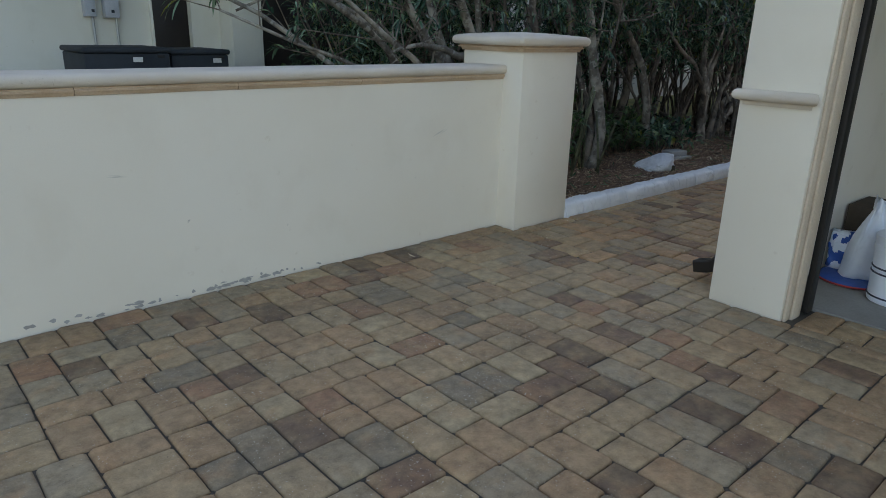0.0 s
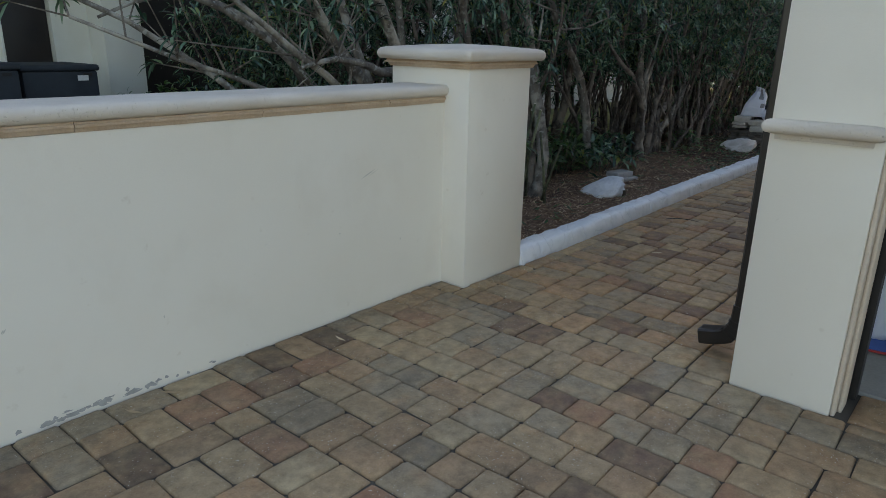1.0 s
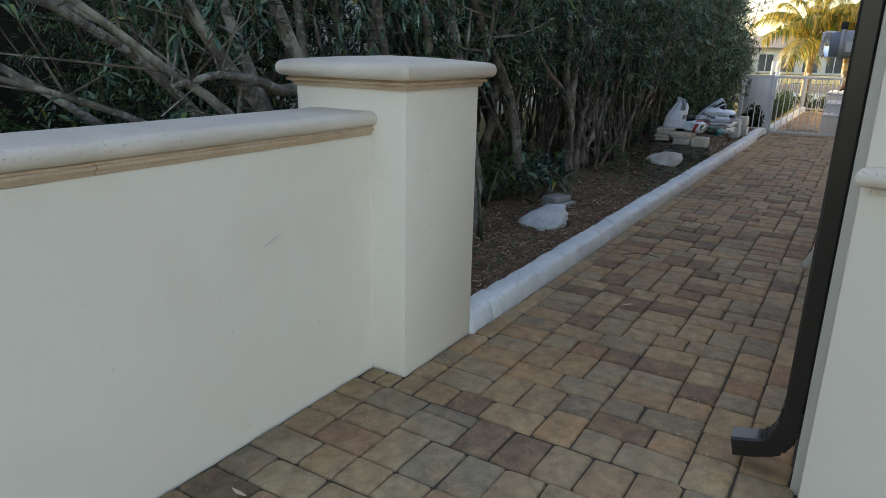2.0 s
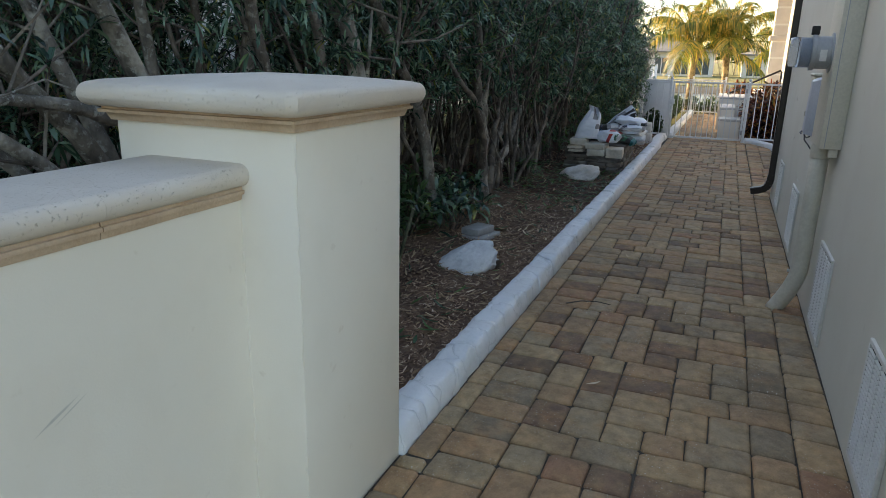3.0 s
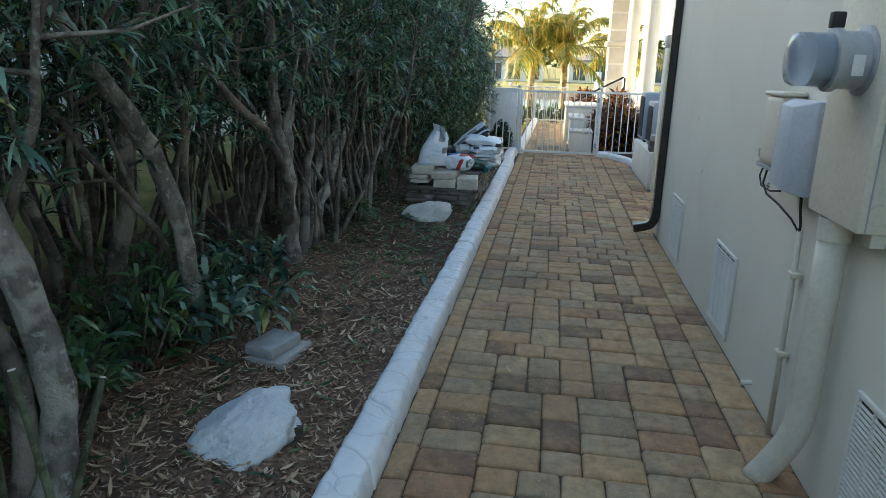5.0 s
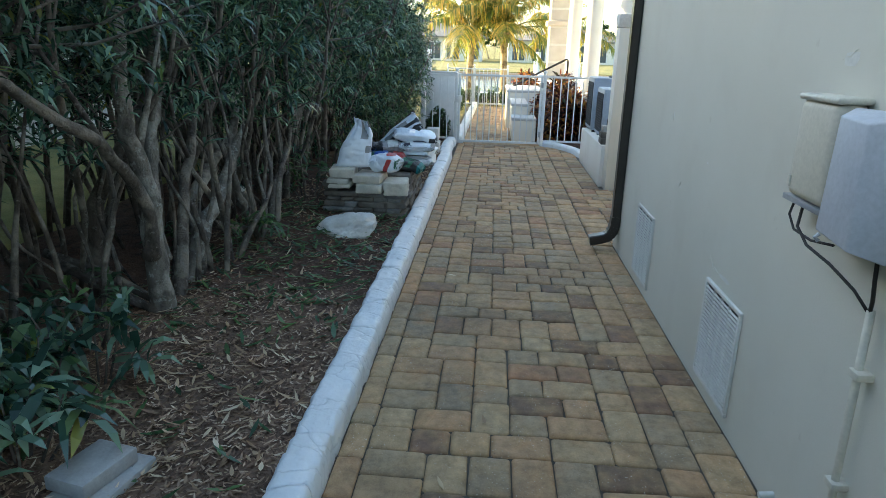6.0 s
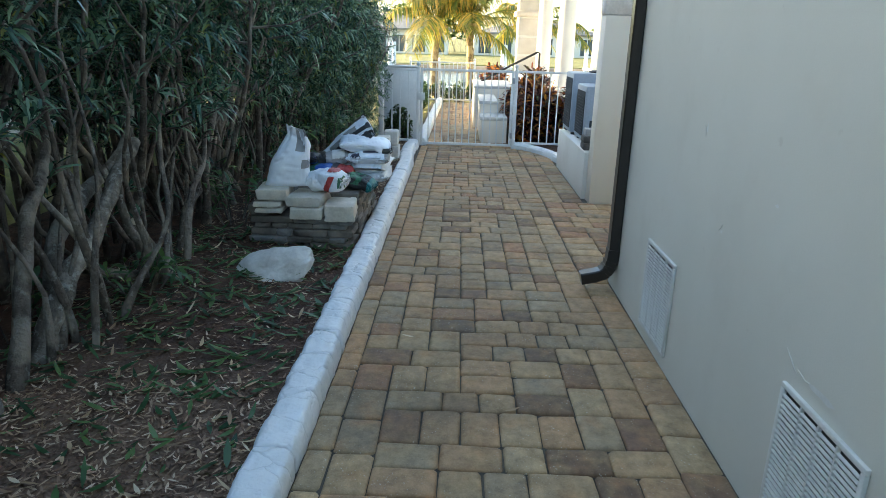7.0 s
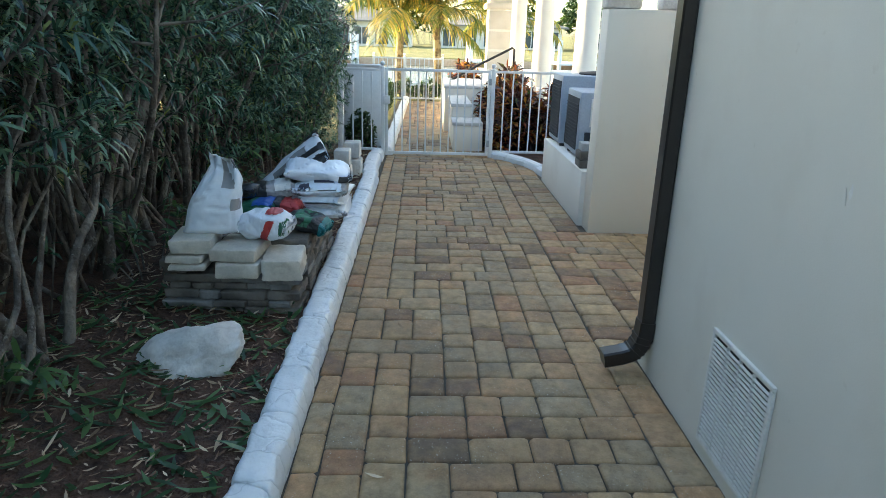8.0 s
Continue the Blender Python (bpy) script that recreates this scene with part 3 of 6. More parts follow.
def hip_roof(x0, x1, y0, y1, z, h, inset):
    bm = bmesh.new()
    a = [bm.verts.new(p) for p in ((x0, y0, z), (x1, y0, z), (x1, y1, z), (x0, y1, z))]
    u = [bm.verts.new(p) for p in ((x0, y0, z + 0.18), (x1, y0, z + 0.18), (x1, y1, z + 0.18), (x0, y1, z + 0.18))]
    ym = (y0 + y1) / 2
    r = [bm.verts.new((x0 + inset, ym, z + h)), bm.verts.new((x1 - inset, ym, z + h))]
    bm.faces.new(a[::-1])
    for k in range(4):
        bm.faces.new((a[k], a[(k + 1) % 4], u[(k + 1) % 4], u[k]))
    bm.faces.new((u[0], u[1], r[1], r[0]))
    bm.faces.new((u[1], u[2], r[1]))
    bm.faces.new((u[2], u[3], r[0], r[1]))
    bm.faces.new((u[3], u[0], r[0]))
    return bm


solid("roof", hip_roof(3.0, 11.1, -12.0, HY + 0.12, 3.3, 1.7, 4.0), TILE, "grey tiled hip roof of the house", "roof", kind="structure")


# downspouts of dark bronze
def rect_sweep(points, wx, wy):
    """A rectangular pipe along points in a plane x = const: width wx along x, thickness wy across."""
    bm = bmesh.new()
    rings = []
    for i, p in enumerate(points):
        p = Vector(p)
        d = (Vector(points[min(i + 1, len(points) - 1)]) - Vector(points[max(i - 1, 0)])).normalized()
        u = Vector((1, 0, 0))
        n = d.cross(u).normalized()
        c = 0.008
        ring = []
        for a, b in ((-1, -1), (1, -1), (1, 1), (-1, 1)):
            for q in (0, 1):
                swap = (a * b > 0) == (q == 0)
                ring.append(bm.verts.new(p + u * a * (wx / 2 - (0 if swap else c)) + n * b * (wy / 2 - (c if swap else 0))))
        rings.append(ring)
    for a, b in zip(rings, rings[1:]):
        for k in range(8):
            bm.faces.new((a[k], a[(k + 1) % 8], b[(k + 1) % 8], b[k]))
    bm.faces.new(rings[0])
    bm.faces.new(rings[-1])
    bmesh.ops.recalc_face_normals(bm, faces=bm.faces)
    return bm


def downspout(x, reach, width, label):
    t = thing("downspout", (x, HY, 0), label, "downspout", "downspouts on the house wall")
    y = HY + 0.033
    part("pipe", rect_sweep([(x, y, 3.2), (x, y, 1.6), (x, y, 0.24)], width, 0.064), BROWN_METAL, t)
    elbow = [(x, y, 0.27), (x, y + 0.004, 0.20), (x, y + 0.022, 0.14), (x, y + 0.055, 0.105), (x, y + reach * 0.55, 0.088), (x, y + reach, 0.070)]
    part("elbow", rect_sweep(elbow, width + 0.008, 0.074), BROWN_METAL, t)
    for k in range(4):
        a, b = elbow[1 + k // 2], elbow[2 + k // 2]
        f = 0.25 + 0.5 * (k % 2)
        c = Vector(a).lerp(Vector(b), f)
        d = (Vector(b) - Vector(a)).normalized()
        part("crimp", rect_sweep([c - d * 0.006, c, c + d * 0.006], width + 0.012, 0.080), BROWN_METAL, t)
    for z in (2.6,):
        part("strap", box(x - width / 2 - 0.02, x + width / 2 + 0.02, HY, HY + 0.069, z, z + 0.03, 0.002), BROWN_METAL, t)
    return t


downspout(3.715, 0.175, 0.085, "dark bronze rectangular downspout beside the garage column")
downspout(10.43, 0.19, 0.085, "dark bronze rectangular downspout at the corner of the wall")


# flood vents with louvre slats
def vent(x0, x1, z0, z1, label):
    t = thing("wall_vent", ((x0 + x1) / 2, HY, z0), label, "vent", "vents along the house wall")
    # dark sheet on the uncut wall in place of a shaded hollow
    part("shade_backing", box(x0 + 0.01, x1 - 0.01, HY + 0.0005, HY + 0.004, z0 + 0.01, z1 - 0.01), VENT_SHADE, t)
    for a, b, c, d in ((x0, x1, z1 - 0.018, z1), (x0, x1, z0, z0 + 0.018), (x0, x0 + 0.02, z0 + 0.018, z1 - 0.018), (x1 - 0.02, x1, z0 + 0.018, z1 - 0.018)):
        part("frame", box(a, b, HY + 0.0005, HY + 0.015, c, d, 0.003), WHITE_VENT, t)
    cols = 4
    w = (x1 - x0 - 0.06) / cols
    for k in range(1, cols):
        part("mullion", box(x0 + 0.03 + k * w - 0.004, x0 + 0.03 + k * w + 0.004, HY + 0.002, HY + 0.0150, z0 + 0.02, z1 - 0.02), WHITE_VENT, t)
    rows = 24
    PITCH = (z1 - z0 - 0.044) / rows
    for k in range(cols):
        bm = bmesh.new()
        for r in range(rows):
            z = z0 + 0.023 + r * PITCH
            xa, xb = x0 + 0.03 + k * w + (0.0041 if k else -0.0098), x0 + 0.03 + (k + 1) * w - (0.0041 if k < cols - 1 else -0.0098)
            v = [bm.verts.new(p) for p in ((xa, HY + 0.008, z + 0.0035), (xb, HY + 0.008, z + 0.0035), (xb, HY + 0.0165, z), (xa, HY + 0.0165, z),
                                           (xa, HY + 0.008, z + 0.0060), (xb, HY + 0.008, z + 0.0060), (xb, HY + 0.0165, z + 0.0042), (xa, HY + 0.0165, z + 0.0042))]
            for q in ((0, 1, 2, 3), (7, 6, 5, 4), (3, 2, 6, 7), (0, 3, 7, 4), (1, 5, 6, 2), (0, 4, 5, 1)):
                bm.faces.new([v[j] for j in q])
        part("louvre_slats", bm, WHITE_VENT, t)["kind"] = "stuff"
    return t


for a, b in ((4.36, 4.80), (5.85, 6.29), (7.80, 8.25), (9.34, 9.79)):
    vent(a, b, 0.055, 0.53, "white louvred flood vent set low in the wall")

# scuff marks and chips on the house wall
for (cx, cz, w, h) in ((7.35, 1.52, 0.12, 0.05), (8.06, 0.585, 0.14, 0.03), (7.2, 1.28, 0.03, 0.02), (8.9, 0.82, 0.02, 0.015), (9.2, 1.18, 0.018, 0.05), (8.5, 1.02, 0.03, 0.012), (6.9, 1.7, 0.05, 0.02)):
    bm = bmesh.new()
    vs = [bm.verts.new((cx + w * math.cos(6.283 * k / 8) * rng.uniform(0.3, 0.6), HY + 0.0025, cz + h * math.sin(6.283 * k / 8) * rng.uniform(0.3, 0.6))) for k in range(8)]
    bm.faces.new(vs)
    part("patch_mark", bm, WHITE_VENT, house, "pale filler patch")

for k, (cx, cz, w, tilt) in enumerate(((7.36, 1.53, 0.09, -20), (8.24, 0.60, 0.10, 35), (8.15, 0.585, 0.10, 8), (8.92, 0.83, 0.05, -40), (9.22, 1.17, 0.05, 75))):
    d = Vector((math.cos(radians(tilt)), 0, math.sin(radians(tilt))))
    pts = [Vector((cx, HY + 0.001, cz)) + d * w * (i / 9 - 0.5) + Vector((0, 0, 0.010 * noise.noise(Vector((i * 0.35, k * 1.7, 0))))) for i in range(10)]
    part("trowel_mark", tube(pts, [0.0026 * math.sin(math.pi * (i + 0.5) / 10) for i in range(10)], 6), HOUSE_STUCCO, house, smooth=True)

# electricity meter on its cream cabinet
meter = thing("meter_cabinet", (6.5, HY, 1.03), "cream metal meter cabinet fixed to the house wall", "meter box")
part("body", box(6.296, 6.70, HY, 1.842, 1.03, 2.15, 0.006), CREAM_METAL, meter)
part("door_seam", box(6.292, 6.30, 1.815, 1.819, 1.035, 2.14), GREY_METAL, meter)
part("knockout_ring", tube([(6.2955, 1.785 + 0.032 * math.cos(q * 0.3142), 1.09 + 0.032 * math.sin(q * 0.3142)) for q in range(21)], 0.002, 5), CREAM_METAL, meter)
part("lug", box(6.31, 6.37, 1.745, 1.79, 0.985, 1.03, 0.004), CREAM_METAL, meter)
dial = part("meter_socket", lathe([(0.105, 1.842), (0.105, 1.85), (0.086, 1.853), (0.086, 1.925), (0.080, 1.93)], (6.46, 0, 1.535), "y", 32), GREY_METAL, meter, "round grey meter socket")
part("clamp_ring", lathe([(0.088, 1.921), (0.095, 1.923), (0.095, 1.944), (0.088, 1.946)], (6.46, 0, 1.535), "y", 32), GREY_METAL, dial)
part("lock", box(6.445, 6.475, 1.915, 1.955, 1.628, 1.675, 0.005), BLACK_RUBBER, dial, "black meter lock")
part("glass_dome", lathe([(0.081, 1.93), (0.081, 2.035), (0.074, 2.05), (0.05, 2.053)], (6.46, 0, 1.535), "y", 32), GLASS, dial, "clear glass meter dome", True)
part("dial_plate", lathe([(0.066, 1.94), (0.066, 2.0), (0.05, 2.002)], (6.46, 0, 1.535), "y", 24), UNIT_GREY, dial)
part("sticker", box(6.372, 6.3745, 1.872, 1.905, 1.49, 1.55), LABEL, dial, "small white sticker")
conduit = thing("conduit", (6.5, HY, 0), "fat cream-painted conduit that sweeps out at its foot", "conduit")
pts = [(6.54, 1.80, 1.03), (6.54, 1.80, 0.7), (6.54, 1.80, 0.42), (6.54, 1.80, 0.28)]
for k in range(1, 9):
    a = k / 8
    pts.append((6.54 + 0.055 * a ** 1.5, 1.80 + 0.105 * a ** 1.5, 0.28 - 0.30 * a))
part("pipe", tube(pts, 0.049, 16), CREAM_PVC, conduit, smooth=True)
part("coupling", lathe([(0.054, 0.955), (0.054, 1.03)], (6.54, 1.80, 0), "z", 18), CREAM_PVC, conduit)
comm = thing("cable_box", (7.3, HY, 1.10), "cream plastic cable box with a domed front", "cable box", "cable boxes on the wall")
bm = box(7.18, 7.42, HY, 1.83, 1.10, 1.405, 0.03, seg=4)
part("body", bm, CREAM_METAL, comm)
part("lid", box(7.176, 7.424, HY, 1.836, 1.398, 1.417, 0.008, seg=3), CREAM_METAL, comm)
part("base_tray", box(7.17, 7.44, HY, 1.825, 1.082, 1.10, 0.003), GREY_METAL, comm, "grey metal base tray")
part("tab", box(7.385, 7.405, 1.829, 1.836, 1.13, 1.165, 0.002), CREAM_METAL, comm)
grey = thing("cable_box", (7.0, HY, 1.05), "blue-grey cable box with a sloping cover", "cable box", "cable boxes on the wall")
bm = bmesh.new()
ring_a = [bm.verts.new(p) for p in ((6.86, HY, 1.05), (7.14, HY, 1.05), (7.14, HY, 1.39), (6.86, HY, 1.39))]
ring_b = [bm.verts.new(p) for p in ((6.86, 1.80, 1.035), (7.15, 1.80, 1.045), (7.15, 1.80, 1.395), (6.86, 1.80, 1.395))]
ring_c = [bm.verts.new(p) for p in ((6.93, 1.868, 1.05), (7.12, 1.86, 1.06), (7.12, 1.85, 1.375), (6.96, 1.858, 1.37))]
for p, q in ((ring_a, ring_b), (ring_b, ring_c)):
    for k in range(4):
        bm.faces.new((p[k], p[(k + 1) % 4], q[(k + 1) % 4], q[k]))
bm.faces.new(ring_c)
bm.faces.new(ring_a[::-1])
bmesh.ops.recalc_face_normals(bm, faces=bm.faces)
bmesh.ops.bevel(bm, geom=list(bm.edges), offset=0.006, segments=2, affect="EDGES", profile=0.5)
part("cover", bm, GREY_PLASTIC, grey)
part("hasp", tube([(7.09, 1.86, 1.055), (7.09, 1.87, 1.045), (7.09, 1.86, 1.035)], 0.006, 6), GREY_METAL, grey)
for k in range(3):
    part("hinge", box(7.145, 7.185, 1.775, 1.785, 1.36 - 0.06 * k, 1.368 - 0.06 * k, 0.002), GREY_METAL, grey)
part("wire", tube([(7.40, 1.80, 1.085), (7.39, 1.815, 1.04), (7.33, 1.82, 1.005), (7.22, 1.815, 1.00), (7.10, 1.81, 1.02)], 0.004, 6), BLACK_RUBBER, comm, "loose black wire", True)
part("wire", tube([(7.34, 1.80, 1.085), (7.31, 1.82, 1.02), (7.22, 1.825, 0.985), (7.10, 1.81, 0.965), (7.00, 1.785, 0.925), (6.95, 1.768, 0.885)], 0.0048, 6), BLACK_RUBBER, comm, "loose black wire", True)
part("wire", tube([(6.92, 1.79, 1.045), (6.92, 1.785, 0.98), (6.935, 1.77, 0.92), (6.943, 1.766, 0.88)], 0.0055, 6), BLACK_RUBBER, grey, "loose black wire", True)
thin = thing("thin_conduit", (6.945, HY, 0), "thin cream conduit clipped to the wall", "conduit")
part("pipe", tube([(6.945, 1.762, 0.89), (6.935, 1.762, 0.5), (6.92, 1.762, 0.0)], 0.0115, 10), CREAM_PVC, thin, smooth=True)
for z in (0.70, 0.36):
    part("clip", box(6.905, 6.955, HY, 1.783, z, z + 0.022, 0.004), CREAM_PVC, thin)
part("outlet", tube([(7.30, HY, 0.055), (7.30, HY + 0.05, 0.05)], 0.012, 10), WHITE_VENT, house)

# ---------------------------------------------------------------- pier wall and platform for the cooling units
pier = thing("wall_pier", (12.95, 0.8, 0), "cream stucco pier wall that screens the cooling units", "wall", kind="structure")
part("pier_body", box(12.85, 13.07, -0.6, 1.458, -0.1, 1.75, 0.004), STUCCO, pier)
part("pier_stone", jitter(box(12.87, 13.05, 1.20, 1.47, 1.754, 1.90, 0.02), 9, 0.01), LIMESTONE, pier, "loose pale stone on top")
part("pier_stone", jitter(box(12.88, 13.04, 0.75, 1.05, 1.754, 1.86, 0.03), 9, 0.01), LIMESTONE, pier, "loose pale stone on top")
solid("unit_platform", box(13.07, 14.92, -0.6, 1.50, -0.1, 0.46, 0.006), WHITE_STUCCO, "white rendered platform under the cooling units", "platform", kind="structure")


def cooling_unit(x0, x1, y0, y1, z0, z1):
    t = thing("air_conditioner", ((x0 + x1) / 2, (y0 + y1) / 2, z0), "blue-grey outdoor cooling unit on a white platform", "air conditioner", "cooling units on the platform")
    part("cabinet", box(x0, x1, y0, y1, z0 + 0.03, z1, 0.02), UNIT_GREY, t)
    for k in range(4):
        part("foot", box(x0 + (0.03 if k % 2 else x1 - x0 - 0.09), x0 + (0.09 if k % 2 else x1 - x0 - 0.03), y0 + (0.03 if k < 2 else y1 - y0 - 0.09), y0 + (0.09 if k < 2 else y1 - y0 - 0.03), z0, z0 + 0.032), BLACK_RUBBER, t)
    coil = part("coil_guard", box(x0 + 0.04, x1 - 0.04, y1 - 0.004, y1 + 0.004, z0 + 0.08, z1 - 0.06), DARK_UNIT, t, "dark coil guard")
    n = int((z1 - z0 - 0.16) / 0.03)
    for k in range(n):
        part("louvre", box(x0 + 0.04, x1 - 0.04, y1 + 0.004, y1 + 0.012, z0 + 0.09 + k * 0.03, z0 + 0.10 + k * 0.03), DARK_UNIT, coil)
    part("top_grille", lathe([(0.20, z1), (0.20, z1 + 0.012), (0.19, z1 + 0.02), (0.05, z1 + 0.035)], ((x0 + x1) / 2, (y0 + y1) / 2, 0), "z", 20), BLACK_RUBBER, t)
    part("service_panel", box(x0 - 0.012, x0 - 0.0005, y1 - 0.24, y1 - 0.10, z0 + 0.30, z0 + 0.55, 0.004), LABEL, t, "pale service label")
    part("valve_recess", box(x0 - 0.006, x0 - 0.0005, y1 - 0.26, y1 - 0.06, z0 + 0.04, z0 + 0.25), DARK_UNIT, t)


cooling_unit(14.36, 14.90, 0.62, 1.46, 0.462, 1.17)
cooling_unit(13.62, 14.18, 0.62, 1.435, 0.462, 1.07)
for k, (x, y, z, w) in enumerate(((13.28, 1.425, 0.462, 0.10), (13.29, 1.43, 0.532, 0.095), (13.30, 1.43, 0.602, 0.07))):
    solid("stone_block", jitter(box(x - w, x + w, y - w * 0.7, y + w * 0.7, z, z + 0.07, 0.012), 8, 0.004, k), (BROWN_BLOCK, BROWN_BLOCK, GREY_BLOCK)[k], "small loose stone block piled on the platform", "block", "blocks on the platform")

# ---------------------------------------------------------------- garden fence and gate
FX = 16.22


def ball_post(x, y, h, w, parent, name="post", zb=-0.05):
    p = part(name, box(x - w / 2, x + w / 2, y - w / 2, y + w / 2, zb, h, 0.004), WHITE_METAL, parent)
    part("finial", lathe([(w * 0.62, h), (w * 0.62, h + 0.012), (0.014, h + 0.016), (0.012, h + 0.026), (0.026, h + 0.038), (0.032, h + 0.056), (0.026, h + 0.074), (0.006, h + 0.084)], (x, y, 0), "z", 14), WHITE_METAL, p)
    return p


def fence_run(t, x, ya, yb, top, bottom, step, rail=0.03, zb=None):
    n = max(1, round((yb - ya) / step))
    part("rail", box(x - rail / 2, x + rail / 2, ya, yb, top - rail, top, 0.003), WHITE_METAL, t)
    part("rail", box(x - rail / 2, x + rail / 2, ya, yb, bottom, bottom + rail, 0.003), WHITE_METAL, t)
    me = None
    for k in range(1, n):
        y = ya + k * (yb - ya) / n
        if me is None:
            me = link_mesh("picket", box(x - 0.008, x + 0.008, -0.008, 0.008, bottom + rail, top - rail), WHITE_METAL)
        ob = part("picket", me, WHITE_METAL, t)
        ob.matrix_basis = Matrix.Translation((0, y, 0))


gate = thing("garden_gate", (FX, 2.67, 0), "closed white metal garden gate with upright bars", "gate")
fence_run(gate, FX, 2.015, 3.315, 1.10, 0.02, 0.098, 0.034)
for y in (2.015, 3.315):
    part("stile", box(FX - 0.019, FX + 0.019, y - 0.019, y + 0.019, 0.02, 1.10, 0.003), WHITE_METAL, gate)
part("latch", box(FX - 0.05, FX - 0.019, 3.27, 3.36, 0.66, 0.76, 0.008), WHITE_METAL, gate)
part("hinge", box(FX - 0.04, FX + 0.02, 1.985, 2.02, 0.14, 0.22, 0.005), GREY_METAL, gate)
part("hinge", box(FX - 0.04, FX + 0.02, 1.985, 2.02, 0.92, 1.0, 0.005), GREY_METAL, gate)
fence_l = thing("metal_fence", (FX, 3.6, 0), "short white metal fence panel with ball-topped posts", "fence", "white garden fence")
ball_post(FX, 3.365, 1.10, 0.052, fence_l)
ball_post(FX, 3.90, 1.10, 0.075, fence_l)
fence_run(fence_l, FX, 3.39, 3.863, 1.09, 0.06, 0.115)
fence_r = thing("metal_fence", (FX, 1.4, 0), "white metal fence panel beside the gate", "fence", "white garden fence")
ball_post(FX, 1.965, 1.10, 0.052, fence_r)
fence_run(fence_r, FX, 0.2, 1.94, 1.10, 0.06, 0.115)
ball_post(FX, 0.2, 1.10, 0.052, fence_r)
screen = thing("white_screen", (17.0, 3.7, 0), "solid white screen panel behind the fence", "screen panel", kind="structure")
part("panel", box(16.98, 17.03, 3.44, 4.02, -0.08, 1.07, 0.004), WHITE_METAL, screen)
part("panel_cap", box(16.96, 17.05, 3.42, 4.04, 1.07, 1.10, 0.006), WHITE_METAL, screen)
fence_b = thing("metal_fence", (23.45, 3.0, 0), "white metal fence across the end of the path", "fence", "white garden fence")
fence_run(fence_b, 23.45, 2.42, 4.0, 0.97, 0.04, 0.105, 0.035)
for y in (2.42, 3.30, 4.0):
    ball_post(23.45, y, 0.98, 0.05, fence_b, zb=-0.1)


# ---------------------------------------------------------------- white stamped kerb
def chipped(p, scale, seed):
    """Offset of a split stone face: each cell is a tilted plane."""
    q = p * scale + Vector((seed, 0.3, 0.7))
    cell = noise.voronoi(q)[1][0]
    way = noise.noise_vector(cell * 7.3 + Vector((0.31, 0.57, 0.13)))
    return max(-1.0, min(1.0, 3.0 * (q - cell).dot(way) + 0.8 * noise.noise(cell * 3.1)))


def kerb_stone(x0, x1, ya, width, top, seed, skew0, skew1, slope=0.03):
    bm = bmesh.new()
    corner = [(0.0, -0.06), (0.02, 0.25), (0.06, 0.60), (0.13, 0.88), (0.22, 0.98), (0.5, 1.04), (0.88, 1.02), (0.97, 0.88), (1.0, 0.6), (1.0, -0.06)]
    prof = []
    for (u0, q0), (u1, q1) in zip(corner, corner[1:]):
        k = max(1, round(math.hypot((u1 - u0) * width, (q1 - q0) * top) / 0.016))
        prof += [(u0 + (u1 - u0) * i / k, q0 + (q1 - q0) * i / k) for i in range(k)]
    prof.append(corner[-1])
    n = max(4, int((x1 - x0) / 0.016))
    rings = []
    for i in range(n + 1):
        f = i / n
        edge = min(f, 1 - f) * (x1 - x0)
        sink = 0.007 * math.exp(-(edge / 0.012) ** 2)
        ring = []
        for u, q in prof:
            sk = (skew0 * (1 - f) + skew1 * f) * (u - 0.5)
            p = Vector((x0 + f * (x1 - x0) + sk, ya + u * width, q * top if q > 0 else q))
            if q > 0:
                nv = noise.noise_vector(p * 16) * 0.004
                away = Vector((0, u - 0.5, 0.5 * min(1.0, q))).normalized()
                p += away * (0.0058 * chipped(p, 8.0, seed) - 0.8 * sink) + Vector((0, nv.y, nv.z))
            ring.append(bm.verts.new(p))
        rings.append(ring)
    for a, b in zip(rings, rings[1:]):
        for k in range(len(prof) - 1):
            bm.faces.new((a[k], b[k], b[k + 1], a[k + 1]))
    bm.faces.new(rings[0])
    bm.faces.new(rings[-1][::-1])
    bmesh.ops.recalc_face_normals(bm, faces=bm.faces)
    return bm


kerb = thing("kerb", (10, 3.39, 0), "white-painted stamped concrete kerb along the mulch bed", "kerb", kind="structure")
x, k, skew = 4.17, 0, 0.0
while x < 16.15:
    nx = min(16.2, x + rng.choice((0.24, 0.32, 0.45, 0.55, 0.38)))
    if 16.2 - nx < 0.12:
        nx = 16.2
    s2 = rng.uniform(-0.13, 0.13)
    shift = -0.02 * ramp01(x, 15.2, 15.6) + 0.045 * ramp01(x, 14.2, 15.2)
    part("kerb_stone", kerb_stone(x + 0.001, nx - 0.001, 3.315 + shift, 0.165, 0.098 + rng.uniform(-0.003, 0.004), k * 3.1, skew, s2), KERB, kerb, smooth=True)
    x, skew, k = nx, s2, k + 1
kerb_b = thing("kerb", (20, 3.3, 0), "plain white kerb beyond the gate", "kerb", kind="structure")
for k in range(8):
    part("kerb_stone", kerb_stone(16.3 + k * 0.9, 17.2 + k * 0.9 - 0.004, 3.24 - 0.008 * k, 0.15, 0.10, 40 + k, 0, 0), KERB, kerb_b, smooth=True)
kerb_c = thing("kerb", (15.6, 1.7, 0), "curved white kerb beside the gate", "kerb", kind="structure")
curve = [(14.95, 1.45), (15.3, 1.50), (15.65, 1.60), (15.95, 1.76), (16.2, 1.96)]
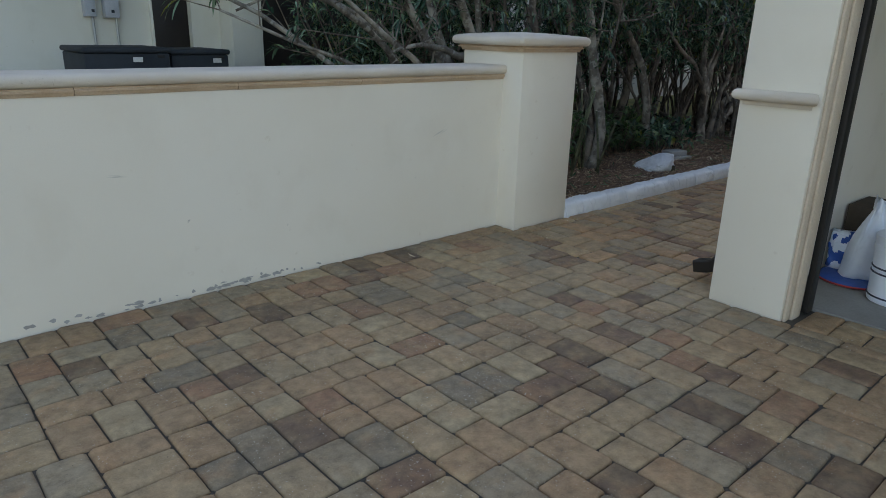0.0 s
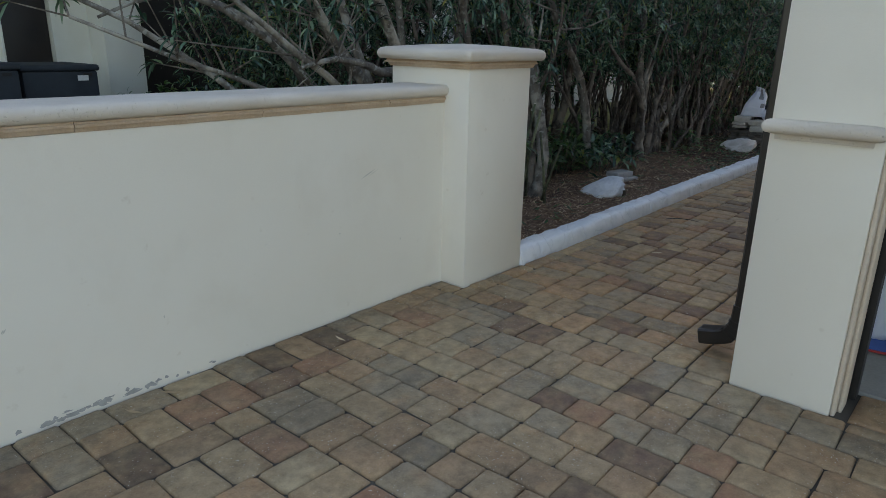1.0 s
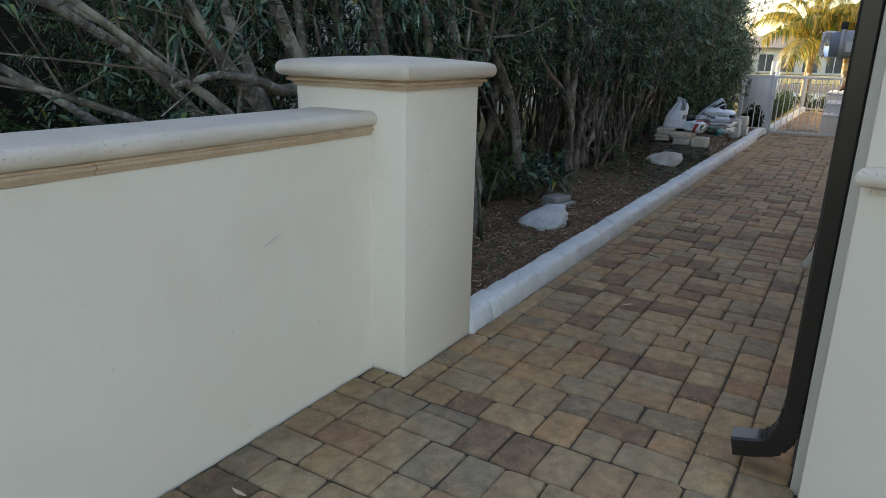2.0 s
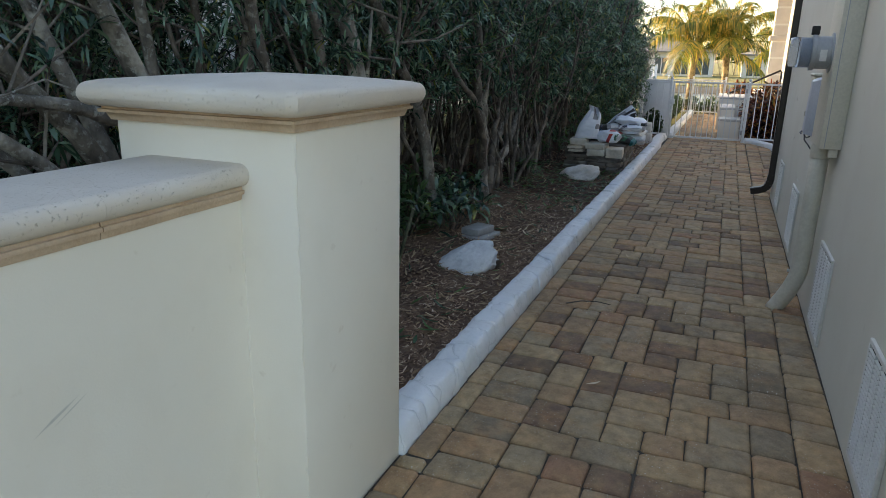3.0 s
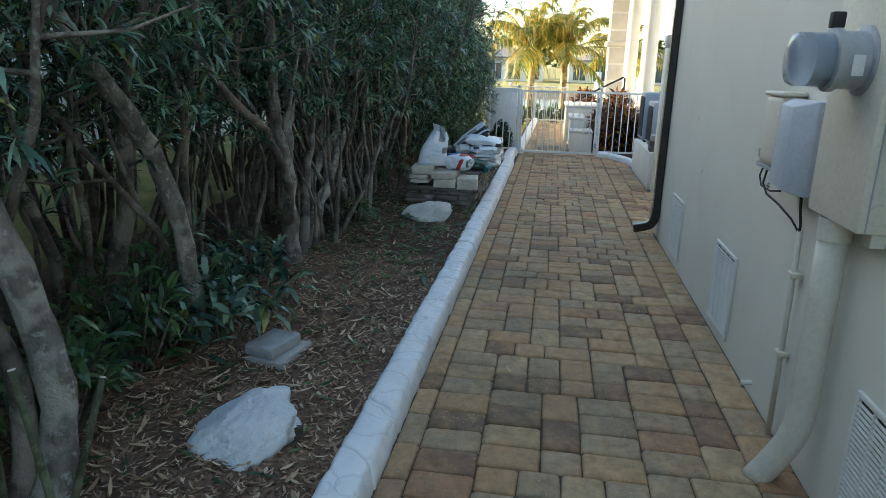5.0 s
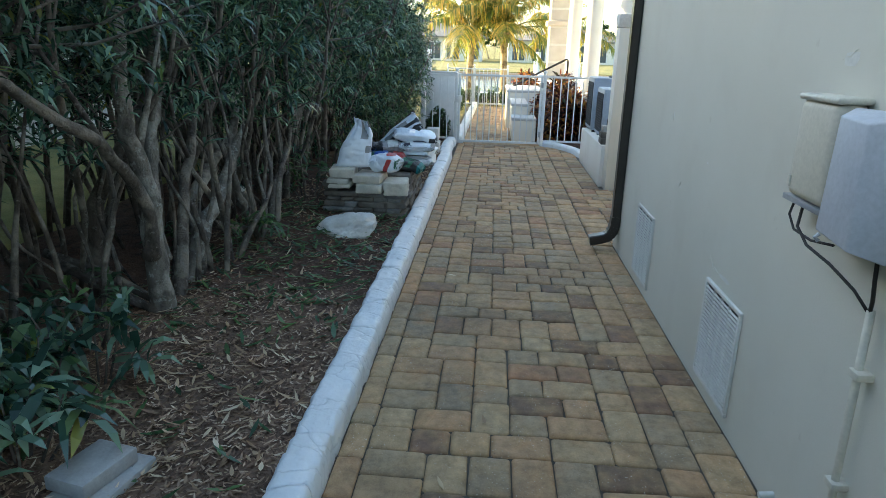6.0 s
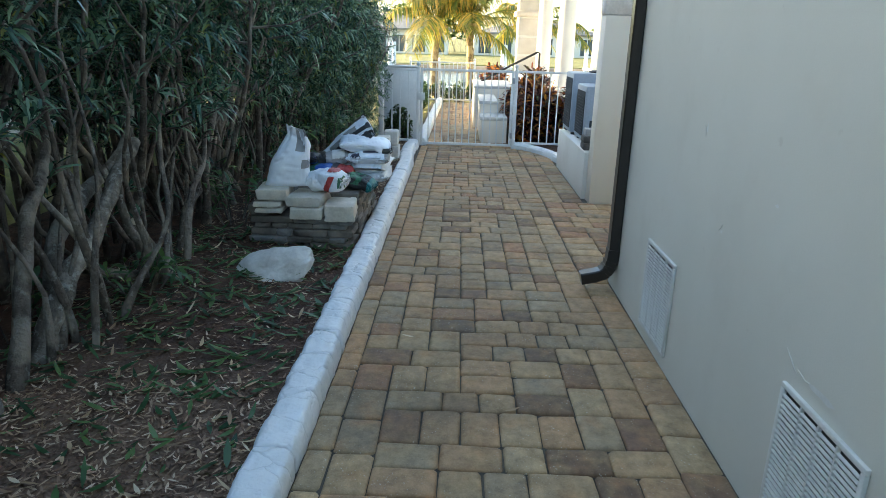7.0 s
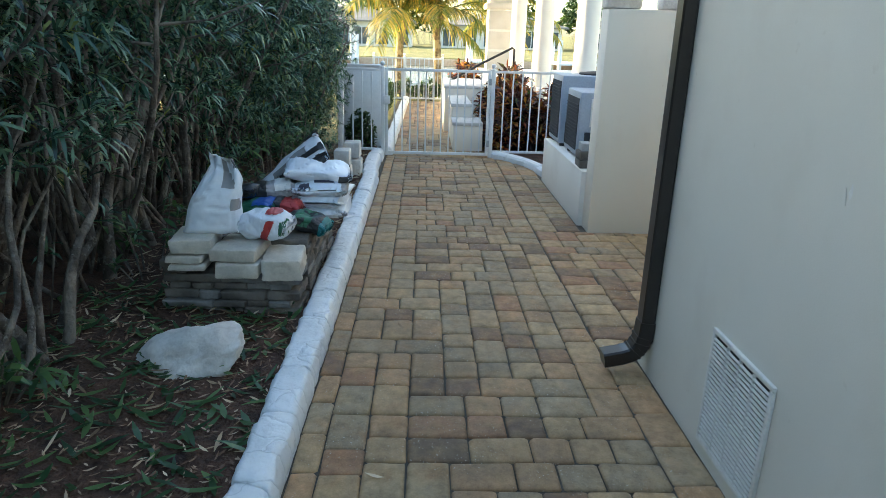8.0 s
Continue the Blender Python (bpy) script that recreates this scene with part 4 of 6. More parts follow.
for i, ((xa, ya), (xb, yb)) in enumerate(zip(curve, curve[1:])):
    d = Vector((xb - xa, yb - ya, 0))
    nrm = Vector((d.y, -d.x, 0)).normalized()
    ring = [(-0.0, -0.06), (0.0, 0.05), (0.02, 0.075), (0.11, 0.078), (0.13, 0.05), (0.13, -0.06)]
    bm = sweep(ring, [lambda o, z, q=q: Vector((xa, ya, z)) + d * q + nrm * o for q in (0.005, 0.5, 0.995)])
    part("kerb_stone", jitter(bm, 7, 0.006, i), KERB, kerb_c)

# ---------------------------------------------------------------- stepped planter, lanai and far garden
steps = thing("stepped_planter", (17.6, 1.9, 0), "white stepped garden wall with grey treads", "planter wall", kind="structure")
for (xa, xb, ya, yb, h) in ((16.68, 17.25, 2.03, 2.43, 0.39), (17.254, 18.6, 2.15, 2.43, 0.58), (18.604, 20.4, 1.80, 2.50, 0.73)):
    part("block", box(xa, xb, ya, yb, -0.08, h - 0.05, 0.01), WHITE_STUCCO, steps)
    part("tread", box(xa - 0.02, xb, ya, yb + 0.02, h - 0.05, h, 0.012), TREAD, steps)
lanai = thing("lanai_terrace", (21, -1, 0), "raised white terrace with round columns", "terrace", kind="structure")
part("podium", box(16.6, 25.2, -6.0, 0.95, -0.1, 0.70, 0.01), WHITE_STUCCO, lanai)
part("podium_edge", box(20.3, 25.2, 0.95, 1.70, -0.1, 0.70, 0.01), WHITE_STUCCO, lanai)


def round_column(x, y, r, z0, z1):
    c = part("column", lathe([(r * 1.25, z0), (r * 1.25, z0 + 0.08), (r * 1.1, z0 + 0.12), (r, z0 + 0.16), (r * 0.98, z0 + 1.2), (r * 0.88, z1 - 0.2), (r * 1.1, z1 - 0.15), (r * 1.2, z1)], (x, y, 0), "z", 24), WHITE_STUCCO, lanai, smooth=False)
    return c


round_column(21.2, 1.02, 0.15, 0.70, 4.2)
round_column(19.2, 0.86, 0.165, 0.0, 4.2)
round_column(17.6, 0.50, 0.17, 0.70, 4.2)
tower = part("corner_pillar", box(23.9, 24.55, 0.80, 1.36, 0.70, 4.2, 0.01), WHITE_STUCCO, lanai)
for k in range(6):
    part("quoin", box(23.885, 24.2, 0.81, 1.365, 0.74 + k * 0.45, 1.14 + k * 0.45, 0.012), CAST, tower)
part("cornice", box(23.82, 24.6, 0.75, 1.44, 2.08, 2.22, 0.03), CAST, tower)
part("lanai_roof", box(17.2, 25.0, -6.0, 1.5, 4.2, 4.5, 0.02), WHITE_STUCCO, lanai)
rail = thing("handrail", (20, 1.5, 0.7), "black metal handrail rising to the terrace", "handrail")
part("bar", tube([(20.0, 2.35, 0.72), (20.0, 1.80, 1.03), (20.0, 1.26, 1.31), (20.0, 1.235, 1.28), (20.0, 1.235, 0.70)], 0.022, 8), BLACK_RUBBER, rail)
part("post", tube([(20.0, 2.33, 0.72), (20.0, 2.33, 0.72), (20.0, 2.33, 0.0)], 0.02, 8), BLACK_RUBBER, rail)

# ---------------------------------------------------------------- oleander hedge
def bent_stem(base, top, r0, r1, wob, seed, n=9):
    base, top = Vector(base), Vector(top)
    out = []
    for i in range(n):
        f = i / (n - 1)
        p = base.lerp(top, f)
        nv = noise.noise_vector(Vector((seed * 3.7, f * 2.2, seed)))
        p += Vector((nv.x, nv.y, nv.z * 0.3)) * wob * math.sin(f * math.pi * 0.75 + 0.1)
        out.append(p)
    return out, [r0 * (1 - f) + r1 * f + 0.006 * math.sin(9 * f + seed) * (1 - f) for f in (i / (n - 1) for i in range(n))]


def oleander(seed, stems, height, spread, crown_low, whorls, leaf=0.125):
    """One shrub round the origin: bent stems from one stool, twigs, and whorls of narrow leaves."""
    r = random.Random(seed)
    parts = []
    tips = []
    twigs = bmesh.new()
    for s in range(stems):
        a = 6.283 * (s + r.uniform(-0.3, 0.3)) / stems
        b = (0.20 * math.cos(a) * r.uniform(0.4, 1.2), 0.16 * math.sin(a) * r.uniform(0.4, 1.2), -0.03)
        lean = spread * r.uniform(0.45, 1.0)
        t = (b[0] + lean * math.cos(a), b[1] + lean * 0.8 * math.sin(a), height * r.uniform(0.75, 1.0))
        big = r.random() < 0.22
        pts, rad = bent_stem(b, t, r.uniform(0.035, 0.055) if big else r.uniform(0.016, 0.03), 0.008, 0.42, seed * 10 + s)
        parts.append(link_mesh("stem", tube(pts, rad, 8), BARK, True))
        for k in range(9):
            f = r.uniform(0.30, 0.98)
            i = min(len(pts) - 2, int(f * (len(pts) - 1)))
            p = pts[i].lerp(pts[i + 1], f * (len(pts) - 1) - i)
            d = Vector((r.gauss(0, 1), r.gauss(0, 0.9), r.uniform(0.3, 1.4))).normalized()
            q = p + d * r.uniform(0.35, 0.8)
            m = p.lerp(q, 0.5) + Vector((0, 0, -0.04))
            if q.z > crown_low * 0.7:
                tube([p, m, q], [0.010, 0.007, 0.004], 4, twigs, False)
                tips.append((q, d))
                tips.append((m, d))
        tips.append((pts[-1], Vector((0, 0, 1))))
    lv = Leaves()
    for k in range(whorls):
        if k < len(tips):
            p, d = tips[k]
        else:
            z = crown_low + (height - crown_low) * r.random() ** 0.85
            wide = spread * (0.62 + 0.5 * math.sin(min(1.0, (z - crown_low) / (height - crown_low) + 0.15) * 2.6))
            a = r.uniform(0, 6.283)
            rr = wide * math.sqrt(r.uniform(0.12, 1.0)) * (1 + 0.25 * noise.noise(Vector((a * 2, z * 1.6, seed))))
            p = Vector((rr * math.cos(a), rr * 0.85 * math.sin(a), z + 0.15 * noise.noise(Vector((a * 3, 4.0, seed)))))
            d = Vector((0.6 * math.cos(a), 0.6 * math.sin(a), r.uniform(-0.1, 1.2)))
        lv.whorl(Vector(p), d, 10, leaf, 0.0165, droop=0.4)
    return parts, link_mesh("twig_tangle", twigs, BARK, True), lv.mesh("crown", LEAF)


SHRUBS = [oleander(1, 9, 3.0, 1.10, 0.95, 980), oleander(2, 8, 3.1, 1.0, 1.05, 950), oleander(3, 10, 2.9, 1.15, 0.60, 950), oleander(4, 8, 3.1, 1.1, 0.2, 1350), oleander(5, 7, 2.9, 0.95, 1.05, 700)]


def plant_shrub(kind, x, y, turn, size, label):
    parts, twigs, crown = SHRUBS[kind]
    t = thing("oleander_shrub", (x, y, 0.05), label, "shrub", "oleander hedge")
    m = pose(x, y, 0.05, 0, 0, turn) @ Matrix.Diagonal((size, size, size, 1))
    for name, me in [("stem", p) for p in parts] + [("twig_tangle", twigs), ("crown", crown)]:
        ob = new(name, me)
        ob.parent = t
        ob.matrix_parent_inverse = Matrix.Translation((-x, -y, -0.05))
        ob.matrix_basis = m
    return t


HEDGE = "tall dark green oleander shrub with bare lower stems"
LOW = "dense oleander shrub leafy down to the ground"
front = [(3, 18.6, 5.75, 130, 1.1), (4, 19.9, 6.2, 250, 0.9), (4, 21.3, 6.5, 20, 0.9), (3, 16.55, 4.50, 330, 0.62), (3, 15.5, 4.35, 15, 0.6), (3, 17.6, 4.55, 60, 0.62), (4, 5.0, 6.0, 20, 1.0), (3, 15.9, 4.85, 70, 0.95), (3, 16.9, 4.95, 10, 0.95), (3, 17.9, 5.0, 200, 0.95), (3, 5.4, 8.0, 200, 0.85), (1, 5.75, 5.1, 140, 1.0), (4, 6.95, 5.15, 250, 1.02), (0, 7.75, 5.4, 300, 1.0), (1, 8.75, 5.2, 75, 1.0), (1, 9.85, 5.25, 10, 0.98),
         (0, 10.6, 5.05, 200, 0.98), (1, 11.7, 5.0, 95, 1.0), (0, 12.7, 5.05, 180, 1.0), (2, 12.2, 5.5, 60, 0.9), (3, 13.6, 4.98, 310, 1.0), (3, 14.5, 5.0, 40, 1.0), (3, 15.4, 4.98, 120, 1.0), (3, 16.3, 5.1, 220, 1.0)]
for kind, x, y, turn, size in front:
    plant_shrub(kind, x, y, turn, size, LOW if kind == 3 else HEDGE)
back = [(2, 5.4, 6.5, 60, 1.0), (0, 7.1, 6.4, 160, 1.05), (2, 8.6, 6.3, 240, 1.0), (0, 10.2, 6.3, 30, 1.0), (0, 11.4, 6.4, 75, 1.0), (1, 12.6, 6.5, 140, 1.05), (3, 13.8, 6.6, 200, 1.05), (3, 15.6, 6.6, 290, 1.0)]
for kind, x, y, turn, size in back:
    plant_shrub(kind, x, y, turn, size, LOW if kind == 3 else HEDGE)

# thick trunks in front of the hedge: bends that each one goes through, from its foot up
def smooth_line(bends, n=5):
    p = [Vector(b) for b in bends]
    p = [p[0] * 2 - p[1]] + p + [p[-1] * 2 - p[-2]]
    out = []
    for a, b, c, d in zip(p, p[1:], p[2:], p[3:]):
        for k in range(n):
            t = k / n
            out.append(0.5 * (2 * b + (c - a) * t + (2 * a - 5 * b + 4 * c - d) * t * t + (3 * b - a - 3 * c + d) * t ** 3))
    return out + [p[-2]]


def bare_trunk(bends, r0, r1, leaves=20, limbs=3, mat=BARK, sawn=False, seed=0):
    pts = smooth_line(bends)
    n = len(pts)
    pts = [p + noise.noise_vector(Vector((seed * 3.1, i * 0.45, 0.2))) * 0.022 for i, p in enumerate(pts)]
    rad = [(r0 + (r1 - r0) * i / (n - 1)) * (1 + 0.16 * noise.noise(Vector((seed, i * 0.8, 1.0)))) + 0.5 * r0 * math.exp(-i * 0.9) for i in range(n)]
    t = thing("bare_oleander", bends[0], "bare grey-barked trunk leaning out of the hedge", "trunk", "oleander hedge")
    part("trunk", jitter(tube(pts, rad, 12), 24, r0 * 0.16, seed), mat, t, smooth=True)
    if sawn:
        d = (pts[-1] - pts[-2]).normalized()
        part("sawn_end", tube([pts[-1], pts[-1] + d * 0.004], rad[-1] * 0.97, 12), BUFF_BLOCK, t, "pale sawn end")
    for k in range(limbs):
        i = min(n - 2, int(n * (0.45 + 0.16 * k)))
        q = pts[i] + Vector((rng.uniform(-0.35, 0.35), rng.uniform(-0.05, 0.35), rng.uniform(0.4, 0.8)))
        m = pts[i].lerp(q, 0.5) + Vector((rng.uniform(-0.06, 0.06), 0, -0.04))
        part("limb", tube([pts[i], m, q], [rad[i] * 0.55, 0.013, 0.007], 7), mat, t, smooth=True)
    if leaves:
        lv = Leaves()
        for k in range(leaves):
            p = pts[int(rng.uniform(0.6, 1.0) * (n - 1))] + Vector((rng.gauss(0, 0.2), rng.gauss(0, 0.13), rng.gauss(0, 0.13)))
            lv.whorl(p, Vector((rng.gauss(0, 0.5), -0.4, 1)), 9, 0.13, 0.016)
        part("leaves", lv.mesh("leaves", LEAF), LEAF, t)


bare_trunk([(5.70, 4.24, -0.02), (5.90, 4.29, 0.31), (5.94, 4.34, 0.63), (5.88, 4.39, 1.0), (5.81, 4.44, 1.34), (5.79, 4.50, 1.75), (5.6, 4.6, 2.6)], 0.060, 0.048, 14, 3, PALE_BARK, seed=1)
bare_trunk([(5.73, 4.33, -0.02), (5.86, 4.38, 0.41), (5.84, 4.46, 0.75), (5.70, 4.55, 1.15), (5.45, 4.6, 2.2)], 0.04, 0.022, 10, 3, seed=2)
bare_trunk([(7.18, 4.51, -0.02), (7.16, 4.53, 0.47), (7.03, 4.56, 0.99), (6.87, 4.58, 1.25), (6.59, 4.61, 1.55), (6.2, 4.7, 2.2)], 0.050, 0.034, 14, 2, PALE_BARK, seed=3)
bare_trunk([(7.22, 4.62, -0.02), (7.15, 4.65, 0.57), (6.86, 4.70, 0.96), (6.6, 4.75, 1.3)], 0.022, 0.012, 6, 1, seed=4)
bare_trunk([(8.59, 4.56, -0.02), (8.56, 4.56, 0.44), (8.59, 4.57, 0.74), (8.49, 4.60, 1.05), (8.52, 4.62, 1.30), (8.57, 4.65, 1.70), (8.5, 4.7, 2.5)], 0.062, 0.026, 10, 2, PALE_BARK, seed=5)
bare_trunk([(8.62, 4.58, 0.35), (8.68, 4.60, 0.72), (8.81, 4.65, 1.01), (9.01, 4.70, 1.17), (9.10, 4.75, 1.54), (9.2, 4.8, 2.3)], 0.046, 0.024, 10, 2, PALE_BARK, seed=6)
bare_trunk([(8.54, 4.56, 0.40), (8.42, 4.52, 0.75), (8.09, 4.48, 1.03), (7.72, 4.46, 1.23), (7.3, 4.5, 1.5)], 0.036, 0.018, 10, 1, seed=7)
bare_trunk([(8.77, 4.56, -0.02), (8.99, 4.60, 0.44), (9.20, 4.65, 0.75), (9.48, 4.70, 0.99), (9.55, 4.75, 1.41), (9.5, 4.8, 2.2)], 0.038, 0.02, 12, 2, seed=8)
bare_trunk([(9.02, 4.62, -0.02), (9.28, 4.63, 0.31), (9.65, 4.64, 0.48), (9.99, 4.64, 0.77), (10.22, 4.64, 0.89)], 0.058, 0.030, 0, 1, PALE_BARK, True, seed=9)
bare_trunk([(9.30, 4.70, -0.02), (9.50, 4.74, 0.50), (9.95, 4.80, 0.66), (10.45, 4.85, 0.80), (10.9, 4.9, 1.3)], 0.05, 0.03, 10, 2, PALE_BARK, seed=10)
bare_trunk([(10.38, 4.67, -0.02), (10.21, 4.67, 0.24), (10.07, 4.67, 0.44), (10.0, 4.7, 0.8)], 0.034, 0.02, 4, 1, PALE_BARK, seed=11)
bare_trunk([(10.50, 4.66, -0.02), (10.29, 4.67, 0.25), (10.16, 4.67, 0.43)], 0.036, 0.026, 0, 0, PALE_BARK, True, seed=12)
bare_trunk([(10.60, 4.63, -0.02), (10.85, 4.63, 0.33), (11.02, 4.63, 0.49), (10.97, 4.65, 1.05), (11.1, 4.7, 1.9)], 0.036, 0.018, 10, 2, seed=13)
bare_trunk([(12.11, 4.75, -0.02), (11.85, 4.72, 0.51), (11.66, 4.70, 0.77), (11.5, 4.7, 1.4)], 0.03, 0.018, 8, 2, seed=14)
bare_trunk([(10.45, 4.51, -0.02), (10.58, 4.51, 0.41), (10.95, 4.53, 0.73), (11.2, 4.6, 1.5)], 0.026, 0.014, 8, 2, seed=15)
bare_trunk([(5.45, 4.60, -0.02), (5.38, 4.62, 0.8), (5.2, 4.7, 1.6), (5.0, 4.75, 2.6)], 0.04, 0.026, 10, 2, seed=16)
bare_trunk([(6.25, 4.85, -0.02), (6.2, 4.8, 0.8), (5.95, 4.8, 1.6), (5.9, 4.8, 2.6)], 0.036, 0.024, 10, 2, seed=17)
bare_trunk([(7.7, 4.85, -0.02), (7.65, 4.8, 0.9), (7.8, 4.75, 1.7), (7.5, 4.7, 2.5)], 0.03, 0.02, 10, 2, seed=18)
bare_trunk([(11.3, 4.7, -0.02), (11.5, 4.7, 0.7), (11.9, 4.65, 1.3), (12.0, 4.6, 2.0)], 0.032, 0.018, 10, 2, seed=19)
bare_trunk([(12.6, 4.65, -0.02), (12.5, 4.6, 0.8), (12.3, 4.6, 1.4), (12.3, 4.6, 2.1)], 0.032, 0.018, 10, 2, seed=20)

# thin bare stems, leaning every way at the foot of the hedge
sr = random.Random(14)
for i in range(9):
    bx_, by_ = 7.7 + i * 0.62 + sr.uniform(-0.15, 0.15), sr.uniform(4.5, 4.85)
    t = thing("bare_oleander", (bx_, by_, 0.05), "clump of thin bare grey stems leaning in the hedge", "shrub", "oleander hedge")
    for k in range(5):
        a, b = bx_ + sr.gauss(0, 0.12), by_ + sr.gauss(0, 0.09)
        pts, rad = bent_stem((a, b, -0.02), (a + sr.gauss(0.1, 0.6), b + sr.gauss(0.05, 0.15), sr.uniform(0.9, 2.0)), sr.uniform(0.010, 0.024), 0.006, 0.22, 90 + i * 5 + k, 12)
        part("stem", tube(pts, rad, 8), BARK, t, smooth=True)

# fallen and leaning limbs among the stems
for i, pts in enumerate(([(8.46, 5.05, 0.36), (8.51, 4.76, 0.18), (8.52, 4.50, 0.06)], [(8.50, 5.15, 0.40), (8.57, 4.84, 0.26), (8.63, 4.58, 0.08)], [(9.6, 4.9, 0.35), (9.9, 4.65, 0.18), (10.2, 4.5, 0.09)],
                         [(10.4, 4.8, 0.25), (10.3, 4.6, 0.15), (10.25, 4.5, 0.10)], [(5.2, 5.0, 0.9), (5.9, 4.7, 0.55), (6.4, 4.5, 0.1)])):
    solid("fallen_limb", tube(pts, [0.026, 0.03, 0.02], 8), BARK, "grey fallen limb lying under the hedge", "branch", "fallen limbs", smooth=True)


# low leafy plants at the foot of the hedge
def low_plant(x, y, n, leaf, size, mat, label, height=0.3):
    t = thing("low_plant", (x, y, 0.06), label, "plant", "low plants under the hedge")
    st = bmesh.new()
    lv = Leaves()
    for k in range(n):
        a = rng.uniform(0, 6.283)
        q = Vector((x + size * rng.random() * math.cos(a), y + size * rng.random() * math.sin(a), 0.08 + height * rng.uniform(0.35, 1.0)))
        tube([(x + (q.x - x) * 0.3, y + (q.y - y) * 0.3, 0.03), (x + (q.x - x) * 0.7, y + (q.y - y) * 0.7, q.z * 0.6), q], [0.006, 0.005, 0.003], 4, st, False)
        lv.whorl(q, Vector((rng.gauss(0, 0.3), rng.gauss(0, 0.3), 1)), 9, leaf, leaf * 0.17, (0.6, 1.5), 0.5)
    part("stalk_tuft", st, BARK, t)["kind"] = "stuff"
    part("leaves", lv.mesh("leaves", mat), mat, t)


for i, (x, y, n, s, h) in enumerate(((4.75, 4.15, 22, 0.34, 0.75), (5.15, 4.25, 20, 0.34, 0.7), (5.45, 4.55, 24, 0.35, 0.85), (6.2, 4.6, 26, 0.36, 0.5), (6.75, 4.62, 30, 0.36, 0.42), (7.0, 4.75, 26, 0.4, 0.6), (7.35, 4.45, 9, 0.28, 0.35), (7.6, 4.75, 12, 0.4, 0.5), (8.1, 4.7, 10, 0.35, 0.35), (9.25, 4.85, 6, 0.25, 0.3),
                                     (9.9, 4.55, 8, 0.3, 0.25), (11.4, 4.5, 12, 0.4, 0.45), (12.4, 4.35, 14, 0.45, 0.6), (13.4, 4.2, 16, 0.45, 0.7), (14.5, 4.2, 16, 0.45, 0.8), (4.6, 4.3, 10, 0.3, 0.8), (7.25, 4.45, 5, 0.2, 0.2))):
    low_plant(x, y, n, 0.145, s, LOW_LEAF, "low green plant with narrow leaves in the mulch", h)

for x, y, n, s in ((7.15, 4.38, 12, 0.30), (7.45, 4.55, 12, 0.30), (7.75, 4.45, 9, 0.24), (6.95, 4.6, 12, 0.32), (7.4, 4.85, 12, 0.3)):
    low_plant(x, y, n, 0.22, s, LEAF, "low dark plant with broad hanging leaves under the hedge", 0.34)

for i in range(16):
    x, y = rng.uniform(4.7, 5.75), rng.uniform(4.0, 4.6)
    hgt = rng.uniform(0.30, 0.95)
    dx, dy = rng.gauss(0, 0.20), rng.gauss(0, 0.12)
    st = thing("garden_cane", (x, y, 0.05), "upright cut cane with a pale sawn top", "cane", "cut canes at the pillar")
    part("stem", tube([(x, y, 0.0), (x + dx * 0.5, y + dy * 0.4, hgt * 0.5), (x + dx, y + dy, hgt)], [0.014, 0.012, 0.010], 7), CANE, st, smooth=True)
    part("sawn_end", tube([(x + dx, y + dy, hgt), (x + dx * 1.01, y + dy * 1.01, hgt + 0.004)], 0.0102, 7), BUFF_BLOCK, st)

# ---------------------------------------------------------------- mulch: chips, dry and green leaves
cv, cf = [], []
lr = random.Random(5)


def flat_leaf(at, ang, length, width, tilt, curl):
    i = len(cv)
    c, s = math.cos(ang), math.sin(ang)
    for u, w, h in ((-0.5, 0.12, curl * 0.5), (-0.1, 1.0, 0), (0.22, 0.85, 0.05 * curl), (0.5, 0.08, curl)):
        for q in (-0.5, 0.5):
            lx, ly = u * length, q * w * width
            cv.append((at[0] + lx * c - ly * s, at[1] + lx * s + ly * c, at[2] + h * length + tilt * (lx + q * width * 0.5)))
    cf.extend([(i, i + 1, i + 3, i + 2), (i + 2, i + 3, i + 5, i + 4), (i + 4, i + 5, i + 7, i + 6)])


def scatter(n, size, width, hmax, box_, dens=None):
    for _ in range(n):
        x, y = lr.uniform(box_[0], box_[1]), lr.uniform(box_[2], box_[3])
        if dens and lr.random() > dens(x, y):
            continue
        flat_leaf((x, y, bed_height(x, y) + lr.uniform(0.002, hmax)), lr.uniform(0, 6.283), size * lr.uniform(0.5, 1.3), width * lr.uniform(0.7, 1.3), lr.uniform(-0.35, 0.35), lr.uniform(-0.05, 0.16))


scatter(30000, 0.040, 0.0085, 0.012, (4.2, 10.5, 3.47, 4.9), lambda x, y: 1 - 0.8 * ramp01(x + 0.5 * noise.noise(Vector((x * 2, y * 2, 1))), 8.5, 9.2))
scatter(4000, 0.055, 0.011, 0.012, (10.5, 16.4, 3.47, 4.7))
tagged(part("bark_chips", raw_mesh("bark_chips", cv, cf, CHIP), CHIP), "brown shredded bark chips strewn over the bed", "mulch", kind="stuff")
cv, cf = [], []
scatter(2600, 0.085, 0.014, 0.030, (4.2, 12.5, 3.47, 4.9), lambda x, y: (1 - 0.55 * ramp01(x, 7.6, 8.8)) * (0.35 + 0.65 * (0.5 + 0.5 * noise.noise(Vector((x * 1.3, y * 1.3, 7))))))
scatter(900, 0.10, 0.017, 0.02, (12.5, 16.4, 3.47, 4.5))
tagged(part("dry_leaves", raw_mesh("dry_leaves", cv, cf, DEAD_LEAF), DEAD_LEAF), "tan dry oleander leaves on the mulch", "leaves", kind="stuff")
cv, cf = [], []
scatter(1250, 0.120, 0.022, 0.03, (8.3, 11.2, 3.5, 4.8), lambda x, y: 0.25 + ramp01(x, 8.6, 9.8) * 0.5)
